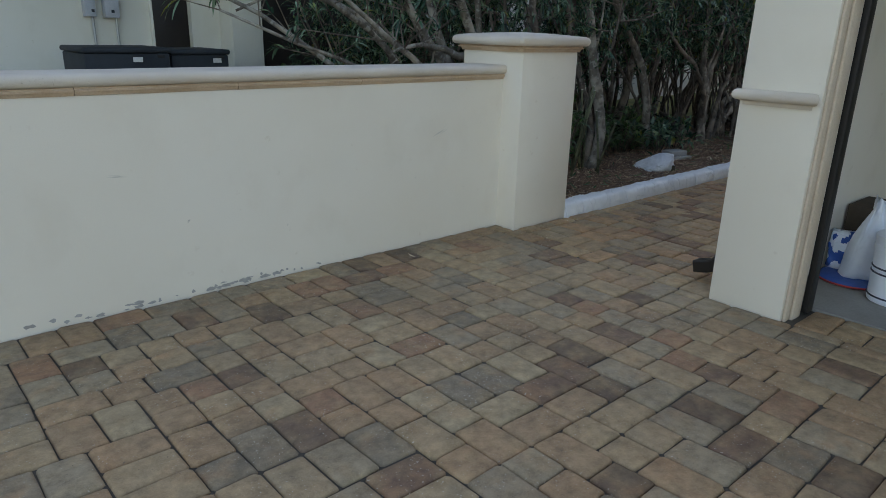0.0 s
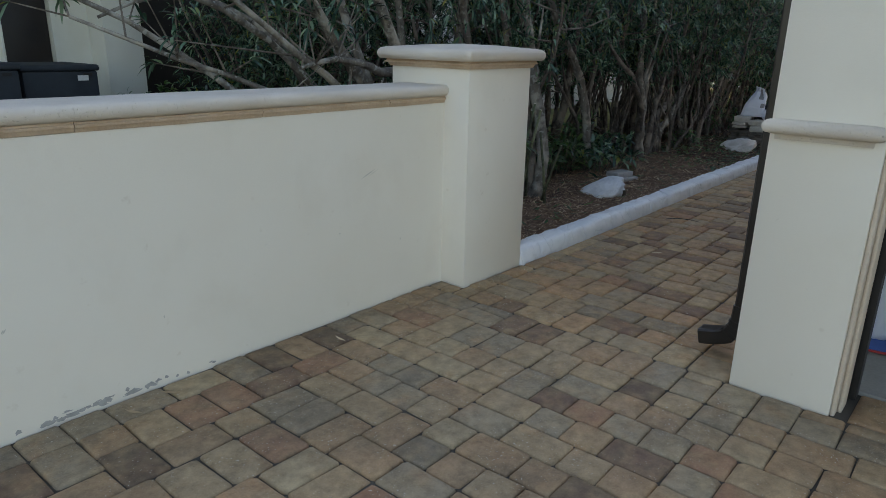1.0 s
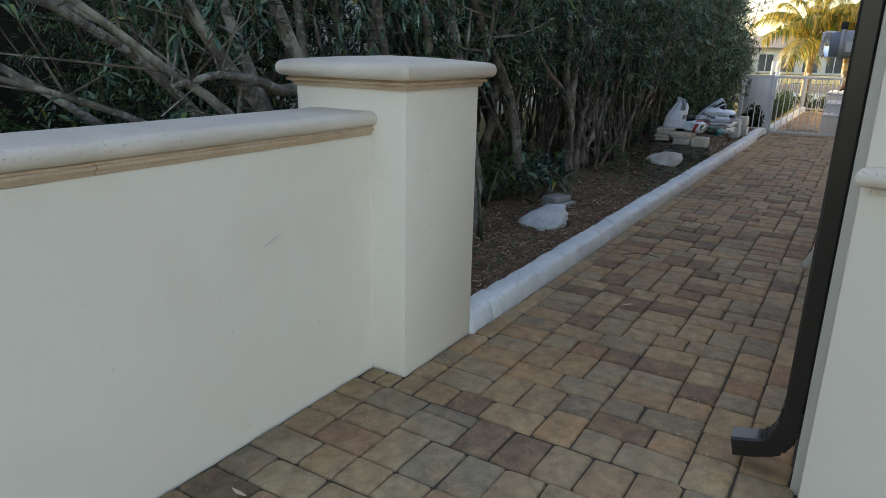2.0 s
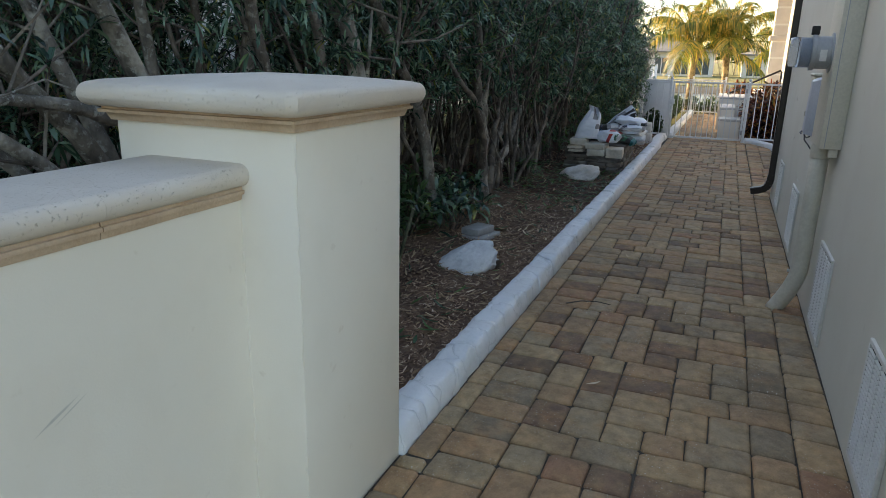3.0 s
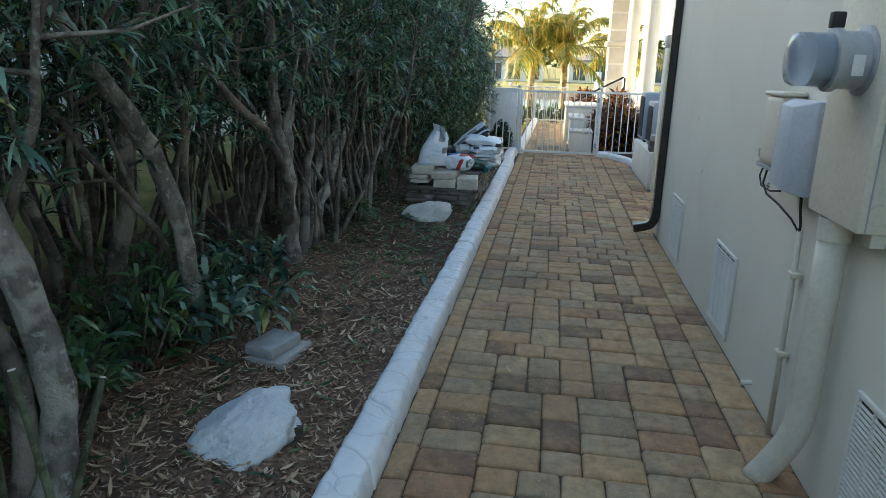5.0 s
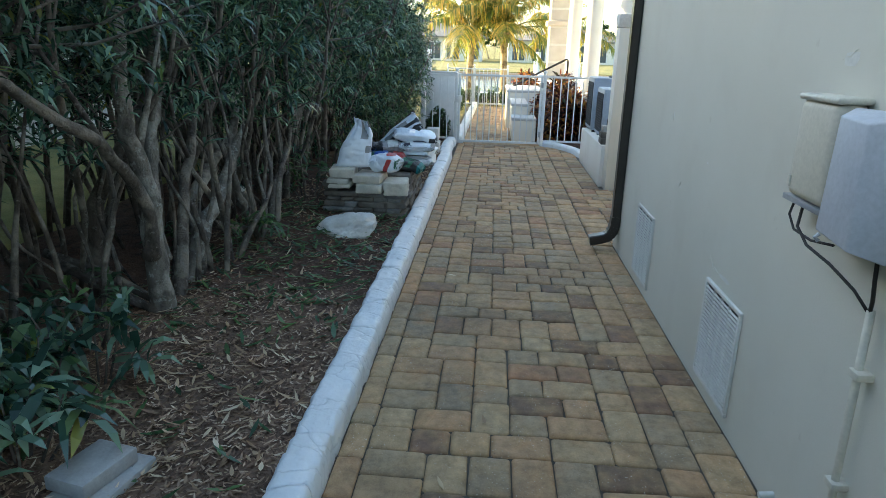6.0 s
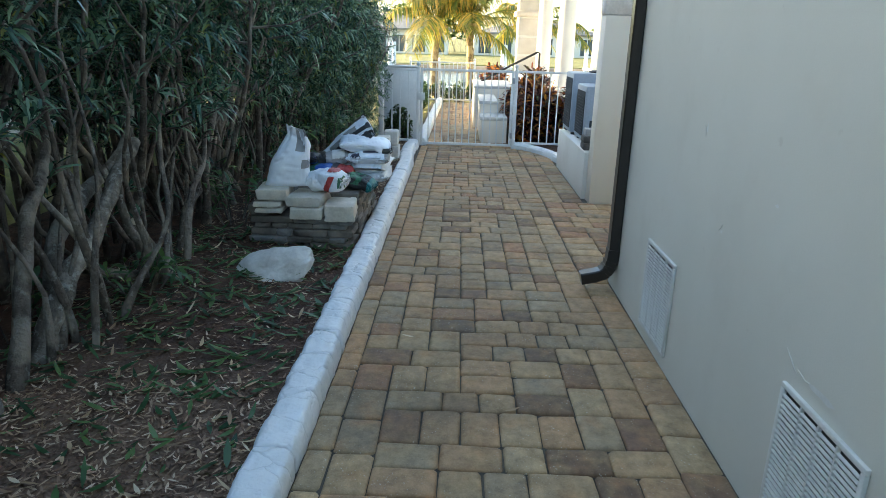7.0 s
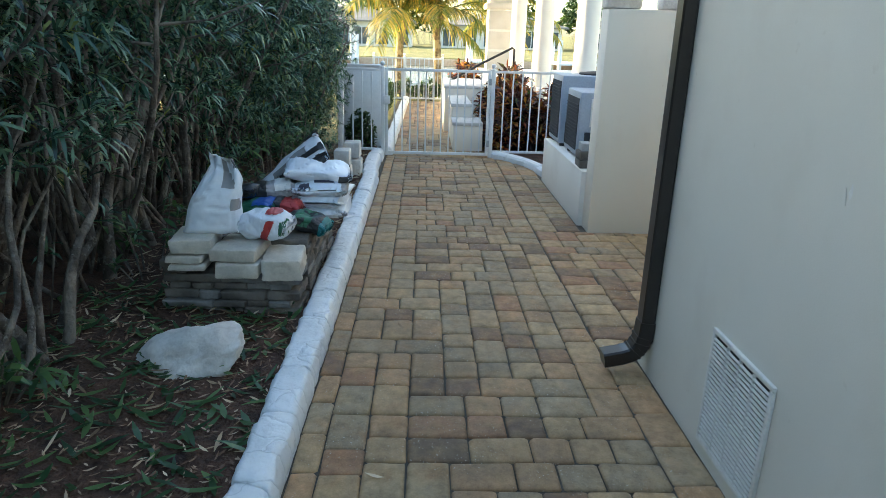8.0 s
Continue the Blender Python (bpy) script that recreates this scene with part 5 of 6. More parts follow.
scatter(250, 0.12, 0.02, 0.03, (4.4, 9.0, 3.6, 4.9))
tagged(part("green_leaves", raw_mesh("green_leaves", cv, cf, LOW_LEAF), LOW_LEAF), "freshly fallen green oleander leaves", "leaves", kind="stuff")


# ---------------------------------------------------------------- rocks and loose blocks on the bed
def rock(x, y, z, sx, sy, sz, seed, mat, label, peak=(0.0, 0.0), turn=0.0):
    bm = bmesh.new()
    bmesh.ops.create_icosphere(bm, subdivisions=5, radius=1.0)
    for v in bm.verts:
        p = v.co.copy()
        n1 = noise.noise(p * 1.1 + Vector((seed, 0, 0)))
        n2 = noise.noise(p * 2.6 + Vector((0, seed, 0)))
        n3 = abs(noise.noise(p * 6.0 + Vector((0, 0, seed))))
        n4 = noise.noise(p * 15.0 + Vector((seed, seed, 0)))
        p *= 1 + 0.26 * n1 + 0.13 * n2 - 0.09 * n3 + 0.022 * n4
        h = max(0.0, p.z)
        p.x += peak[0] * h
        p.y += peak[1] * h
        v.co = Vector((p.x * sx, p.y * sy, p.z * sz))
    ob = solid("rock", bm, mat, label, "rock", smooth=True)
    ob.matrix_basis = pose(x, y, z, 0, 0, turn)


rock(6.33, 3.89, 0.05, 0.22, 0.20, 0.155, 5.2, WHITE_ROCK, "white-painted rock lying on the mulch", (0.30, -0.50), 12)
rock(10.37, 3.94, 0.055, 0.19, 0.235, 0.165, 9.0, LIMESTONE, "pale rough limestone rock near the stone stack", (0.35, -0.55), -8)
solid("wood_stake", box(6.36, 6.39, 3.645, 3.675, 0.0, 0.12, 0.003), CARD, "short wooden stake beside the white rock", "stake")
for k, (x, y, z, turn, w, d, h, mat) in enumerate(((7.087, 4.035, 0.055, -10, 0.148, 0.10, 0.045, GREY_BLOCK), (7.085, 4.065, 0.102, -14, 0.118, 0.082, 0.055, GREY_BLOCK))):
    ob = solid("paving_block", jitter(box(-w, w, -d, d, 0, h, 0.008), 12, 0.003, k), mat, "grey concrete paving block stacked on the mulch", "block", "loose blocks")
    ob.matrix_basis = pose(x, y, z, 0, 0, turn)

# stacked wall blocks with buff copings
stack = thing("block_stack", (11.3, 3.85, 0.05), "low stack of brown wall blocks", "block stack")
LEDGE_Z = [0.0, 0.052, 0.092, 0.146, 0.186, 0.238, 0.278, 0.326]
br = random.Random(41)


def ledge_block(x0, x1, y0, y1, z0, z1, seed):
    bm = box(x0, x1, y0, y1, z0 + 0.001, z1 - 0.002, 0.006, seg=1)
    bmesh.ops.subdivide_edges(bm, edges=[e for e in bm.edges if e.calc_length() > 0.07], cuts=4, use_grid_fill=True)
    for v in bm.verts:
        n = noise.noise_vector(v.co * 21 + Vector((seed, 0, seed * 0.7)))
        v.co += Vector((n.x * 0.012, n.y * 0.012, n.z * 0.0035))
    part("block", bm, br.choice((BROWN_BLOCK, BROWN_BLOCK, GREY_LEDGE)), stack)


for course, (za, zb) in enumerate(zip(LEDGE_Z, LEDGE_Z[1:])):
    y = 3.50 + 0.05 * (course % 2)
    while y < 4.18:
        w = br.choice((0.12, 0.18, 0.25, 0.31))
        x0 = 10.95 + br.uniform(-0.028, 0.022)
        if not (zb > 0.25 and y < 4.0):
            ledge_block(x0, x0 + 0.26, y + 0.002, min(4.24, y + w) - 0.002, 0.035 + za * 0.98, 0.035 + zb * 0.98, y * 7 + za)
        y += w
    x = 11.23
    while x < 12.05:
        w = br.choice((0.2, 0.25, 0.3))
        ledge_block(x, x + w - 0.004, 3.50 + br.uniform(-0.015, 0.01), 3.74, 0.02 + za, 0.02 + zb, x * 5 + za)
        if course % 2 == 0:
            ledge_block(x, x + w - 0.004, 3.78, 4.20, 0.02 + za, 0.02 + LEDGE_Z[min(7, course + 2)], x * 3 + za)
        x += w


def coping(x, y, z, lx, ly, h, turn, mat=None, k=0):
    """A cast block with a split, uneven rim."""
    bm = box(-lx / 2, lx / 2, -ly / 2, ly / 2, 0, h, min(0.012, h * 0.25), seg=2)
    bmesh.ops.subdivide_edges(bm, edges=[e for e in bm.edges if e.calc_length() > 0.06], cuts=7, use_grid_fill=True)
    for v in bm.verts:
        rim = max(abs(v.co.x) / lx, abs(v.co.y) / ly) > 0.44
        n = noise.noise_vector(v.co * 26 + Vector((k * 1.3, 0, k)))
        v.co += Vector((n.x, n.y, n.z * 0.4)) * (0.011 if rim else 0.003)
    ob = solid("coping_block", bm, mat or BUFF_BLOCK, "buff cast coping block on the stack", "block", "copings on the stack")
    ob.matrix_basis = pose(x, y, z, 0, 0, turn)


coping(11.06, 3.60, 0.250, 0.30, 0.21, 0.115, 4, k=1)
coping(11.08, 3.84, 0.345, 0.30, 0.25, 0.072, -5, k=2)
coping(11.03, 3.83, 0.262, 0.26, 0.23, 0.080, 2, k=3)
coping(11.08, 4.08, 0.385, 0.30, 0.22, 0.080, 6, k=4)
coping(11.03, 4.09, 0.300, 0.25, 0.19, 0.035, 1, k=5)
coping(11.03, 4.10, 0.342, 0.25, 0.19, 0.038, -2, k=6)
coping(11.45, 3.66, 0.338, 0.45, 0.30, 0.045, 2, BROWN_BLOCK, k=7)
coping(11.50, 4.00, 0.338, 0.50, 0.36, 0.05, 1, BROWN_BLOCK, k=8)
for k, (x, y, z, w) in enumerate(((14.35, 3.66, 0.05, 0.11), (14.37, 3.665, 0.21, 0.10), (14.75, 3.60, 0.05, 0.12), (14.76, 3.605, 0.23, 0.11))):
    solid("pale_block", jitter(box(x - w, x + w, y - w * 0.8, y + w * 0.8, z, z + 0.17, 0.02), 9, 0.006, k), LIMESTONE, "pale concrete block piled near the fence", "block", "pale blocks by the fence")


# ---------------------------------------------------------------- bags
def sack(L, W, H, seed, pinch=0.5):
    """A filled plastic sack lying flat, length along x."""
    bm = bmesh.new()
    nu, nv = 60, 84
    rings = []
    for i in range(nu + 1):
        u = i / nu * 2 - 1
        full = max(0.05, 1 - abs(u) ** 5) ** 0.6
        ring = []
        for j in range(nv):
            a = 6.283 * j / nv
            c, s = math.cos(a), math.sin(a)
            yy = math.copysign(abs(c) ** 0.55, c) * W / 2 * (1 - 0.06 * abs(u) ** 3)
            zz = math.copysign(abs(s) ** 0.8, s) * H / 2 * full
            p = Vector((u * L / 2, yy, zz + H / 2))
            n1 = noise.noise_vector(Vector((u * 1.8, c * 1.3, s * 1.3)) + Vector((seed, 0, 0)))
            cr = abs(noise.noise(Vector((u * 3.2, c * 1.9, s * 1.9)) + Vector((0, seed, 0)))) + 0.35 * abs(noise.noise(Vector((u * 7, c * 4, s * 4 + seed))))
            dent = 0.011 * max(0.0, 0.12 - cr) / 0.12
            p += Vector((n1.x * 0.012, n1.y * 0.018, n1.z * 0.018 * full))
            p -= Vector((u * 0.3, c, s)) * dent * (0.4 + 0.6 * full)
            if abs(u) > 0.9:
                p.y += 0.012 * math.sin(j * 1.9 + seed)
                p.z += 0.010 * math.sin(j * 2.3 + seed * 2)
            p.z = max(p.z, 0.002)
            ring.append(bm.verts.new(p))
        rings.append(ring)
    for a, b in zip(rings, rings[1:]):
        for k in range(nv):
            bm.faces.new((a[k], a[(k + 1) % nv], b[(k + 1) % nv], b[k]))
    bm.faces.new(rings[0][::-1])
    bm.faces.new(rings[-1])
    bmesh.ops.recalc_face_normals(bm, faces=bm.faces)
    return bm


def shell_patch(bm, test, lift=0.004):
    """A copy of the faces whose middle passes the test, lifted off a little: the printed area of a bag."""
    out = bmesh.new()
    seen = {}
    mid = sum((v.co for v in bm.verts), Vector()) / len(bm.verts)
    for f in bm.faces:
        c = f.calc_center_median()
        if test(c):
            vs = []
            for v in f.verts:
                if v not in seen:
                    away = v.normal if v.normal.dot(v.co - mid) > 0 else -v.normal
                    seen[v] = out.verts.new(v.co + away * lift)
                vs.append(seen[v])
            out.faces.new(vs)
    return out


def lying_sack(m, L, W, H, seed, mat, label, prints=()):
    bm = sack(L, W, H, seed)
    bm.normal_update()
    patches = [(name, shell_patch(bm, test), pm) for name, test, pm in prints]
    ob = solid("sack", bm, mat, label, "bag", "garden bags on the stack", smooth=True)
    ob.matrix_basis = m
    for name, pb, pm in patches:
        part(name, pb, pm, ob, smooth=True)
    return ob


bandx = lambda a, b: (lambda c: a < c.x < b and c.z > 0.02)
topz = lambda x0, x1, y0, y1, h: (lambda c: x0 < c.x < x1 and y0 < c.y < y1 and c.z > h)
coping(11.92, 3.62, 0.326, 0.46, 0.30, 0.045, 1, BROWN_BLOCK, k=9)
lying_sack(pose(11.94, 3.495, 0.370, 0, 0, 3), 0.52, 0.33, 0.095, 1, BAG_WHITE, "white plastic garden bag at the foot of the pile", [("print", bandx(0.12, 0.2), BAG_GREY)])
lying_sack(pose(11.95, 3.505, 0.446, 0, 0, -4), 0.54, 0.33, 0.085, 2, BAG_WHITE, "white plastic garden bag with a frilled edge", [("print", topz(-0.22, -0.1, -0.1, 0.1, 0.03), BAG_GREY)])
lying_sack(pose(11.94, 3.505, 0.512, 0, 0, 2), 0.52, 0.34, 0.10, 3, BAG_WHITE, "white plastic garden bag with dark print", [("print", lambda c: -0.245 < c.x < -0.19 and 0.06 < c.y < 0.13 and c.z > 0.02, INK), ("print", topz(-0.20, -0.165, -0.09, 0.03, 0.05), INK), ("print", lambda c: c.y < -0.135 and c.x < 0, BAG_GREY)])
lying_sack(pose(11.96, 3.545, 0.592, 2, 6, -82), 0.42, 0.40, 0.11, 4, BAG_WHITE, "plump white garden bag with a black stripe", [("print", lambda c: c.x > 0.13 and c.z < 0.07, BAG_BLACK)])
lying_sack(pose(12.12, 3.74, 0.565, 34, -42, -88), 0.62, 0.30, 0.075, 5, BAG_WHITE, "white bag with a black edge leaning on the pile", [("print", lambda c: c.y < -0.085 or c.y > 0.125, BAG_BLACK), ("print", lambda c: abs(c.y + 0.03) < 0.022 and c.z > 0.03, BAG_BLACK), ("print", lambda c: 0.02 < c.y < 0.07 and -0.1 < c.x < 0.2 and c.z > 0.03, BAG_GREY)])
lying_sack(pose(11.78, 3.96, 0.392, 0, 0, 92), 0.42, 0.4, 0.13, 6, BAG_BLACK, "black plastic bag crumpled in the pile")
lying_sack(pose(11.80, 3.79, 0.500, 0, -4, -80), 0.30, 0.24, 0.10, 13, BAG_GREY, "black and silver bag with a pale label", [("print", bandx(-0.15, -0.05), BAG_BLACK), ("print", lambda c: 0.0 < c.x < 0.1 and c.z > 0.06, LABEL)])
lying_sack(pose(11.62, 3.87, 0.392, 0, 8, 80), 0.28, 0.26, 0.13, 7, BAG_GREEN, "dark green plastic bag in the pile", [("print", topz(-0.13, -0.02, -0.1, 0.1, 0.06), BAG_BLUE), ("print", lambda c: c.x > 0.05, BAG_BLACK)])
lying_sack(pose(11.70, 3.96, 0.515, 0, 6, 70), 0.18, 0.16, 0.08, 14, BAG_BLUE, "crumpled blue bag on top of the black one", [("print", bandx(-0.1, -0.01), BAG_BLACK)])
lying_sack(pose(11.66, 3.70, 0.42, 0, -5, 85), 0.20, 0.18, 0.10, 8, BAG_RED, "crumpled red and black bag in the pile", [("print", bandx(0.02, 0.13), BAG_BLACK)])
lying_sack(pose(11.16, 3.71, 0.414, 0, 0, 78), 0.27, 0.20, 0.165, 9, BAG_WHITE, "small white bag with red and green print", [("print", lambda c: abs(c.x + 0.05 + 0.4 * (c.z - 0.09)) < 0.022 and c.y > 0.02 and c.z < 0.13, BAG_RED), ("print", lambda c: -0.12 < c.x < -0.02 and c.z > 0.155, BAG_RED), ("print", lambda c: -0.13 < c.x < -0.11 and c.y > 0 and 0.05 < c.z < 0.12, BAG_GREEN)])
lying_sack(pose(11.44, 3.535, 0.386, 0, 12, -100), 0.25, 0.20, 0.10, 10, BAG_BLACK, "black bag with green leaf print by the kerb", [("print", lambda c: -0.07 < c.x < 0.04 and c.z > 0.05 and noise.noise(c * 22) > -0.05, BAG_GREEN), ("print", lambda c: c.x > 0.09, BAG_TEAL)])


def upright_bag():
    """A white sack that stands upright, folded together at its top."""
    bm = bmesh.new()
    nv, nu = 52, 40
    left = ((0.0, 0.175), (0.06, 0.160), (0.2, 0.148), (0.5, 0.118), (0.7, 0.078), (0.85, 0.040), (0.94, 0.048), (1.0, 0.052))
    right = ((0.0, 0.130), (0.06, 0.140), (0.2, 0.146), (0.5, 0.142), (0.7, 0.128), (0.85, 0.098), (0.94, 0.080), (1.0, 0.070))
    deep = ((0.0, 0.085), (0.06, 0.105), (0.3, 0.105), (0.55, 0.085), (0.75, 0.045), (0.88, 0.016), (1.0, 0.012))

    def at(table, f):
        for (a, va), (b, vb) in zip(table, table[1:]):
            if f <= b:
                return va + (vb - va) * (f - a) / (b - a)
        return table[-1][1]

    rings = []
    for i in range(nu + 1):
        f = i / nu
        ring = []
        for j in range(nv):
            a = 6.283 * j / nv
            c, s = math.cos(a), math.sin(a)
            wide = at(left, f) if s > 0 else at(right, f)
            p = Vector((math.copysign(abs(c) ** 0.55, c) * at(deep, f), math.copysign(abs(s) ** 0.7, s) * wide, f * 0.405))
            cr = abs(noise.noise(Vector((c * 2.2, s * 2.2, f * 3.6)) + Vector((5.3, 0, 0)))) + 0.5 * abs(noise.noise(Vector((c * 5, s * 5, f * 8 + 2))))
            dent = (0.012 + 0.026 * ramp01(f, 0.35, 0.8)) * max(0.0, 0.25 - cr) / 0.25
            p -= Vector((c, s * 0.6, 0)) * dent
            fold = ramp01(f, 0.5, 0.9)
            p.x += fold * 0.022 * math.sin(s * 7 + f * 5)
            p.z += fold * (0.022 * s + 0.018 * math.sin(s * 6 + 1))
            p.y -= 0.045 * ramp01(f, 0.3, 0.9)
            p.z = max(0.0, p.z)
            ring.append(bm.verts.new(p))
        rings.append(ring)
    for a, b in zip(rings, rings[1:]):
        for k in range(nv):
            bm.faces.new((a[k], a[(k + 1) % nv], b[(k + 1) % nv], b[k]))
    bm.faces.new(rings[0][::-1])
    bm.faces.new(rings[-1])
    bmesh.ops.recalc_face_normals(bm, faces=bm.faces)
    bm.normal_update()
    return bm


bm = upright_bag()
p1 = shell_patch(bm, lambda c: c.x < -0.03 and -0.145 < c.y < -0.10 and 0.135 < c.z < 0.195)
p2 = shell_patch(bm, lambda c: c.x < 0 and -0.125 < c.y < -0.06 and 0.25 < c.z < 0.40)
bag = solid("sack", bm, BAG_WHITE, "tall white sack standing upright with a gathered top", "bag", "garden bags on the stack", smooth=True)
bag.matrix_basis = pose(11.15, 3.99, 0.462, 0, 0, 6)
part("print", p1, BAG_GREY, bag, smooth=True)
part("print", p2, BAG_GREY, bag, smooth=True)

# ---------------------------------------------------------------- beyond the gate: crotons, low hedge, palms
def leafy_bush(name, x, y, sx, sy, h, n, mat, leaf, wide, label, category, group, base=0.0):
    t = thing(name, (x, y, base), label, category, group)
    st = bmesh.new()
    lv = Leaves()
    for k in range(n):
        a = rng.uniform(0, 6.283)
        rr = math.sqrt(rng.random())
        z = h * (1 - 0.45 * rr * rr) * rng.uniform(0.35, 1.0)
        p = Vector((x + sx * rr * math.cos(a), y + sy * rr * math.sin(a), base + z))
        if k % 6 == 0:
            tube([(x + sx * 0.3 * math.cos(a), y + sy * 0.3 * math.sin(a), base - 0.05), p.lerp(Vector((x, y, base)), 0.4), p], [0.012, 0.009, 0.005], 4, st, False)
        lv.whorl(p, Vector((0.5 * math.cos(a), 0.5 * math.sin(a), 1)), 8, leaf, wide, (0.4, 1.3), 0.35)
    part("stems", st, BARK, t)
    part("leaves", lv.mesh("leaves", mat), mat, t)


for (x, y, sx, sy, h, n) in ((17.0, 1.55, 0.45, 0.42, 0.95, 210), (17.9, 1.55, 0.5, 0.45, 1.12, 200), (16.85, 1.0, 0.4, 0.42, 1.0, 190), (18.8, 1.4, 0.5, 0.4, 1.1, 150), (16.7, 1.75, 0.25, 0.22, 0.6, 80)):
    leafy_bush("croton_bush", x, y, sx, sy, h, n, CROTON, 0.21, 0.042, "croton bush with dark red and orange leaves", "bush", "crotons by the terrace", -0.06)
leafy_bush("croton_bush", 21.6, 2.0, 0.6, 0.38, 1.1, 220, CROTON, 0.16, 0.05, "croton bush with bright orange-red leaves", "bush", "crotons by the terrace", -0.06)
for k in range(7):
    leafy_bush("low_hedge", 17.4 + k * 0.95, 3.72, 0.55, 0.22, 0.62 + 0.05 * (k % 2), 170, HEDGE_LEAF, 0.07, 0.03, "low clipped green hedge along the kerb", "hedge", "low hedge beyond the gate", -0.06)
leafy_bush("low_hedge", 16.62, 3.68, 0.28, 0.2, 0.62, 130, HEDGE_LEAF, 0.08, 0.035, "dark green bush in front of the white screen", "bush", "low hedge beyond the gate", -0.06)
for k in range(4):
    leafy_bush("low_hedge", 24.2 + 0.1 * k, 2.2 + k * 0.55, 0.3, 0.35, 0.6, 110, HEDGE_LEAF, 0.08, 0.035, "low green hedge behind the end fence", "hedge", "low hedge beyond the gate", -0.1)


def palm(x, y, z0, zc, lean, seed, fronds, length):
    t = thing("palm_tree", (x, y, z0), "short palm with yellow-green arching fronds and a ringed trunk", "palm tree", "palms by the canal")
    r = random.Random(seed)
    pts, rad = [], []
    for i in range(26):
        f = i / 25
        pts.append((x + lean[0] * f * f, y + lean[1] * f * f, z0 - 0.1 + (zc - z0 + 0.1) * f))
        rad.append(0.125 - 0.035 * f + (0.012 if i % 2 else 0.0) + 0.05 * ramp01(f, 0.75, 0.95))
    part("trunk", tube(pts, rad, 12), PALM_BARK, t)
    top = Vector(pts[-1])
    for k in range(9):
        a = r.uniform(0, 6.283)
        d = Vector((math.cos(a), math.sin(a), -0.2))
        part("boot", tube([top - Vector((0, 0, 0.25)) + d * 0.08, top + d * 0.22, top + d * 0.34 + Vector((0, 0, 0.12))], [0.05, 0.035, 0.015], 6), PALM_BARK, t)
    for k in range(fronds):
        a = 6.283 * (k * 0.381966) + r.uniform(-0.2, 0.2)
        rise = r.uniform(0.2, 1.2) if k % 2 else r.uniform(0.8, 1.5)
        L = length * r.uniform(0.8, 1.1)
        out = Vector((math.cos(a), math.sin(a), 0))
        spine = []
        for i in range(15):
            f = i / 14
            spine.append(top + out * L * (f * math.cos(rise) * (1 - 0.18 * f)) + Vector((0, 0, L * (f * math.sin(rise) - 0.50 * f * f))))
        fr = part("frond", tube(spine, [0.022 * (1 - 0.85 * i / 14) for i in range(15)], 5), PALM_LEAF, t)
        lv = Leaves()
        side = out.cross(Vector((0, 0, 1)))
        for i in range(58):
            f = 0.12 + 0.88 * i / 57
            q = f * 14
            j = min(13, int(q))
            p = spine[j].lerp(spine[j + 1], q - j)
            d = (spine[j + 1] - spine[j]).normalized()
            ll = 0.55 * math.sin(min(1.0, f * 1.15 + 0.12) * math.pi * 0.86) + 0.10
            for sgn in (-1, 1):
                lv.leaf(p, side * sgn * 0.8 + d * 0.75 + Vector((0, 0, 0.12)), ll * r.uniform(0.8, 1.25), 0.030, r.uniform(0.5, 1.3), 0.2)
        part("leaf_blade", lv.mesh("leaf_blade", PALM_LEAF), PALM_LEAF, fr)


palm(27.0, 3.56, -0.25, 1.82, (0.0, -0.05), 1, 24, 3.4)
palm(27.2, 2.45, -0.25, 1.95, (0.1, 0.1), 2, 24, 3.4)
palm(31.0, 0.2, -0.3, 1.9, (0.0, 0.1), 3, 16, 2.4)


# far bank houses and screens
def far_house(x, y, w, h, mat, label):
    t = thing("far_house", (x, y, -0.5), label, "house", "houses across the canal")
    z0 = -0.5
    part("wall", box(x, x + 9, y - w / 2, y + w / 2, z0, z0 + h, 0.03), mat, t)
    rf = hip_roof(x - 0.7, x + 9.7, y - w / 2 - 0.7, y + w / 2 + 0.7, z0 + h, 2.2, 3.0)
    part("roof", rf, TILE, t)
    n = int(w / 2.4)
    for k in range(n):
        yc = y - w / 2 + (k + 0.5) * w / n
        win = part("window", box(x - 0.05, x + 0.02, yc - 0.85, yc + 0.85, z0 + 0.35, z0 + 2.35), PANE, t)
        for q in (-0.87, 0.0, 0.87):
            part("frame", box(x - 0.09, x - 0.05, yc + q - 0.05, yc + q + 0.05, z0 + 0.3, z0 + 2.4), WHITE_METAL, win)
        part("lintel", box(x - 0.09, x - 0.05, yc - 0.92, yc + 0.92, z0 + 2.35, z0 + 2.5), WHITE_METAL, win)


for i, (y, w, h) in enumerate(((-26, 15, 2.9), (-7, 16, 2.8), (12, 15, 3.0), (30, 14, 2.9), (48, 14, 2.8), (-45, 14, 2.9))):
    far_house(96 + (i % 2) * 2.0, y, w, h, WHITE_STUCCO, "white single-storey house with a screened porch on the far bank")
for k in range(7):
    dock = thing("boat_dock", (60, -20 + k * 9, -1), "white wooden dock with mooring piles", "dock", "docks on the far bank")
    yb = -20 + k * 9 + 2.5 * (k % 2)
    part("deck", box(57.5, 61.5, yb - 1.6, yb + 1.6, -0.55, -0.4, 0.02), WHITE_METAL, dock)
    for q in range(4):
        part("mooring_post", tube([(57.7 + (q // 2) * 3, yb - 1.5 + (q % 2) * 3.0, -2.3), (57.7 + (q // 2) * 3, yb - 1.5 + (q % 2) * 3.0, 1.2)], 0.16, 8), WHITE_METAL, dock)
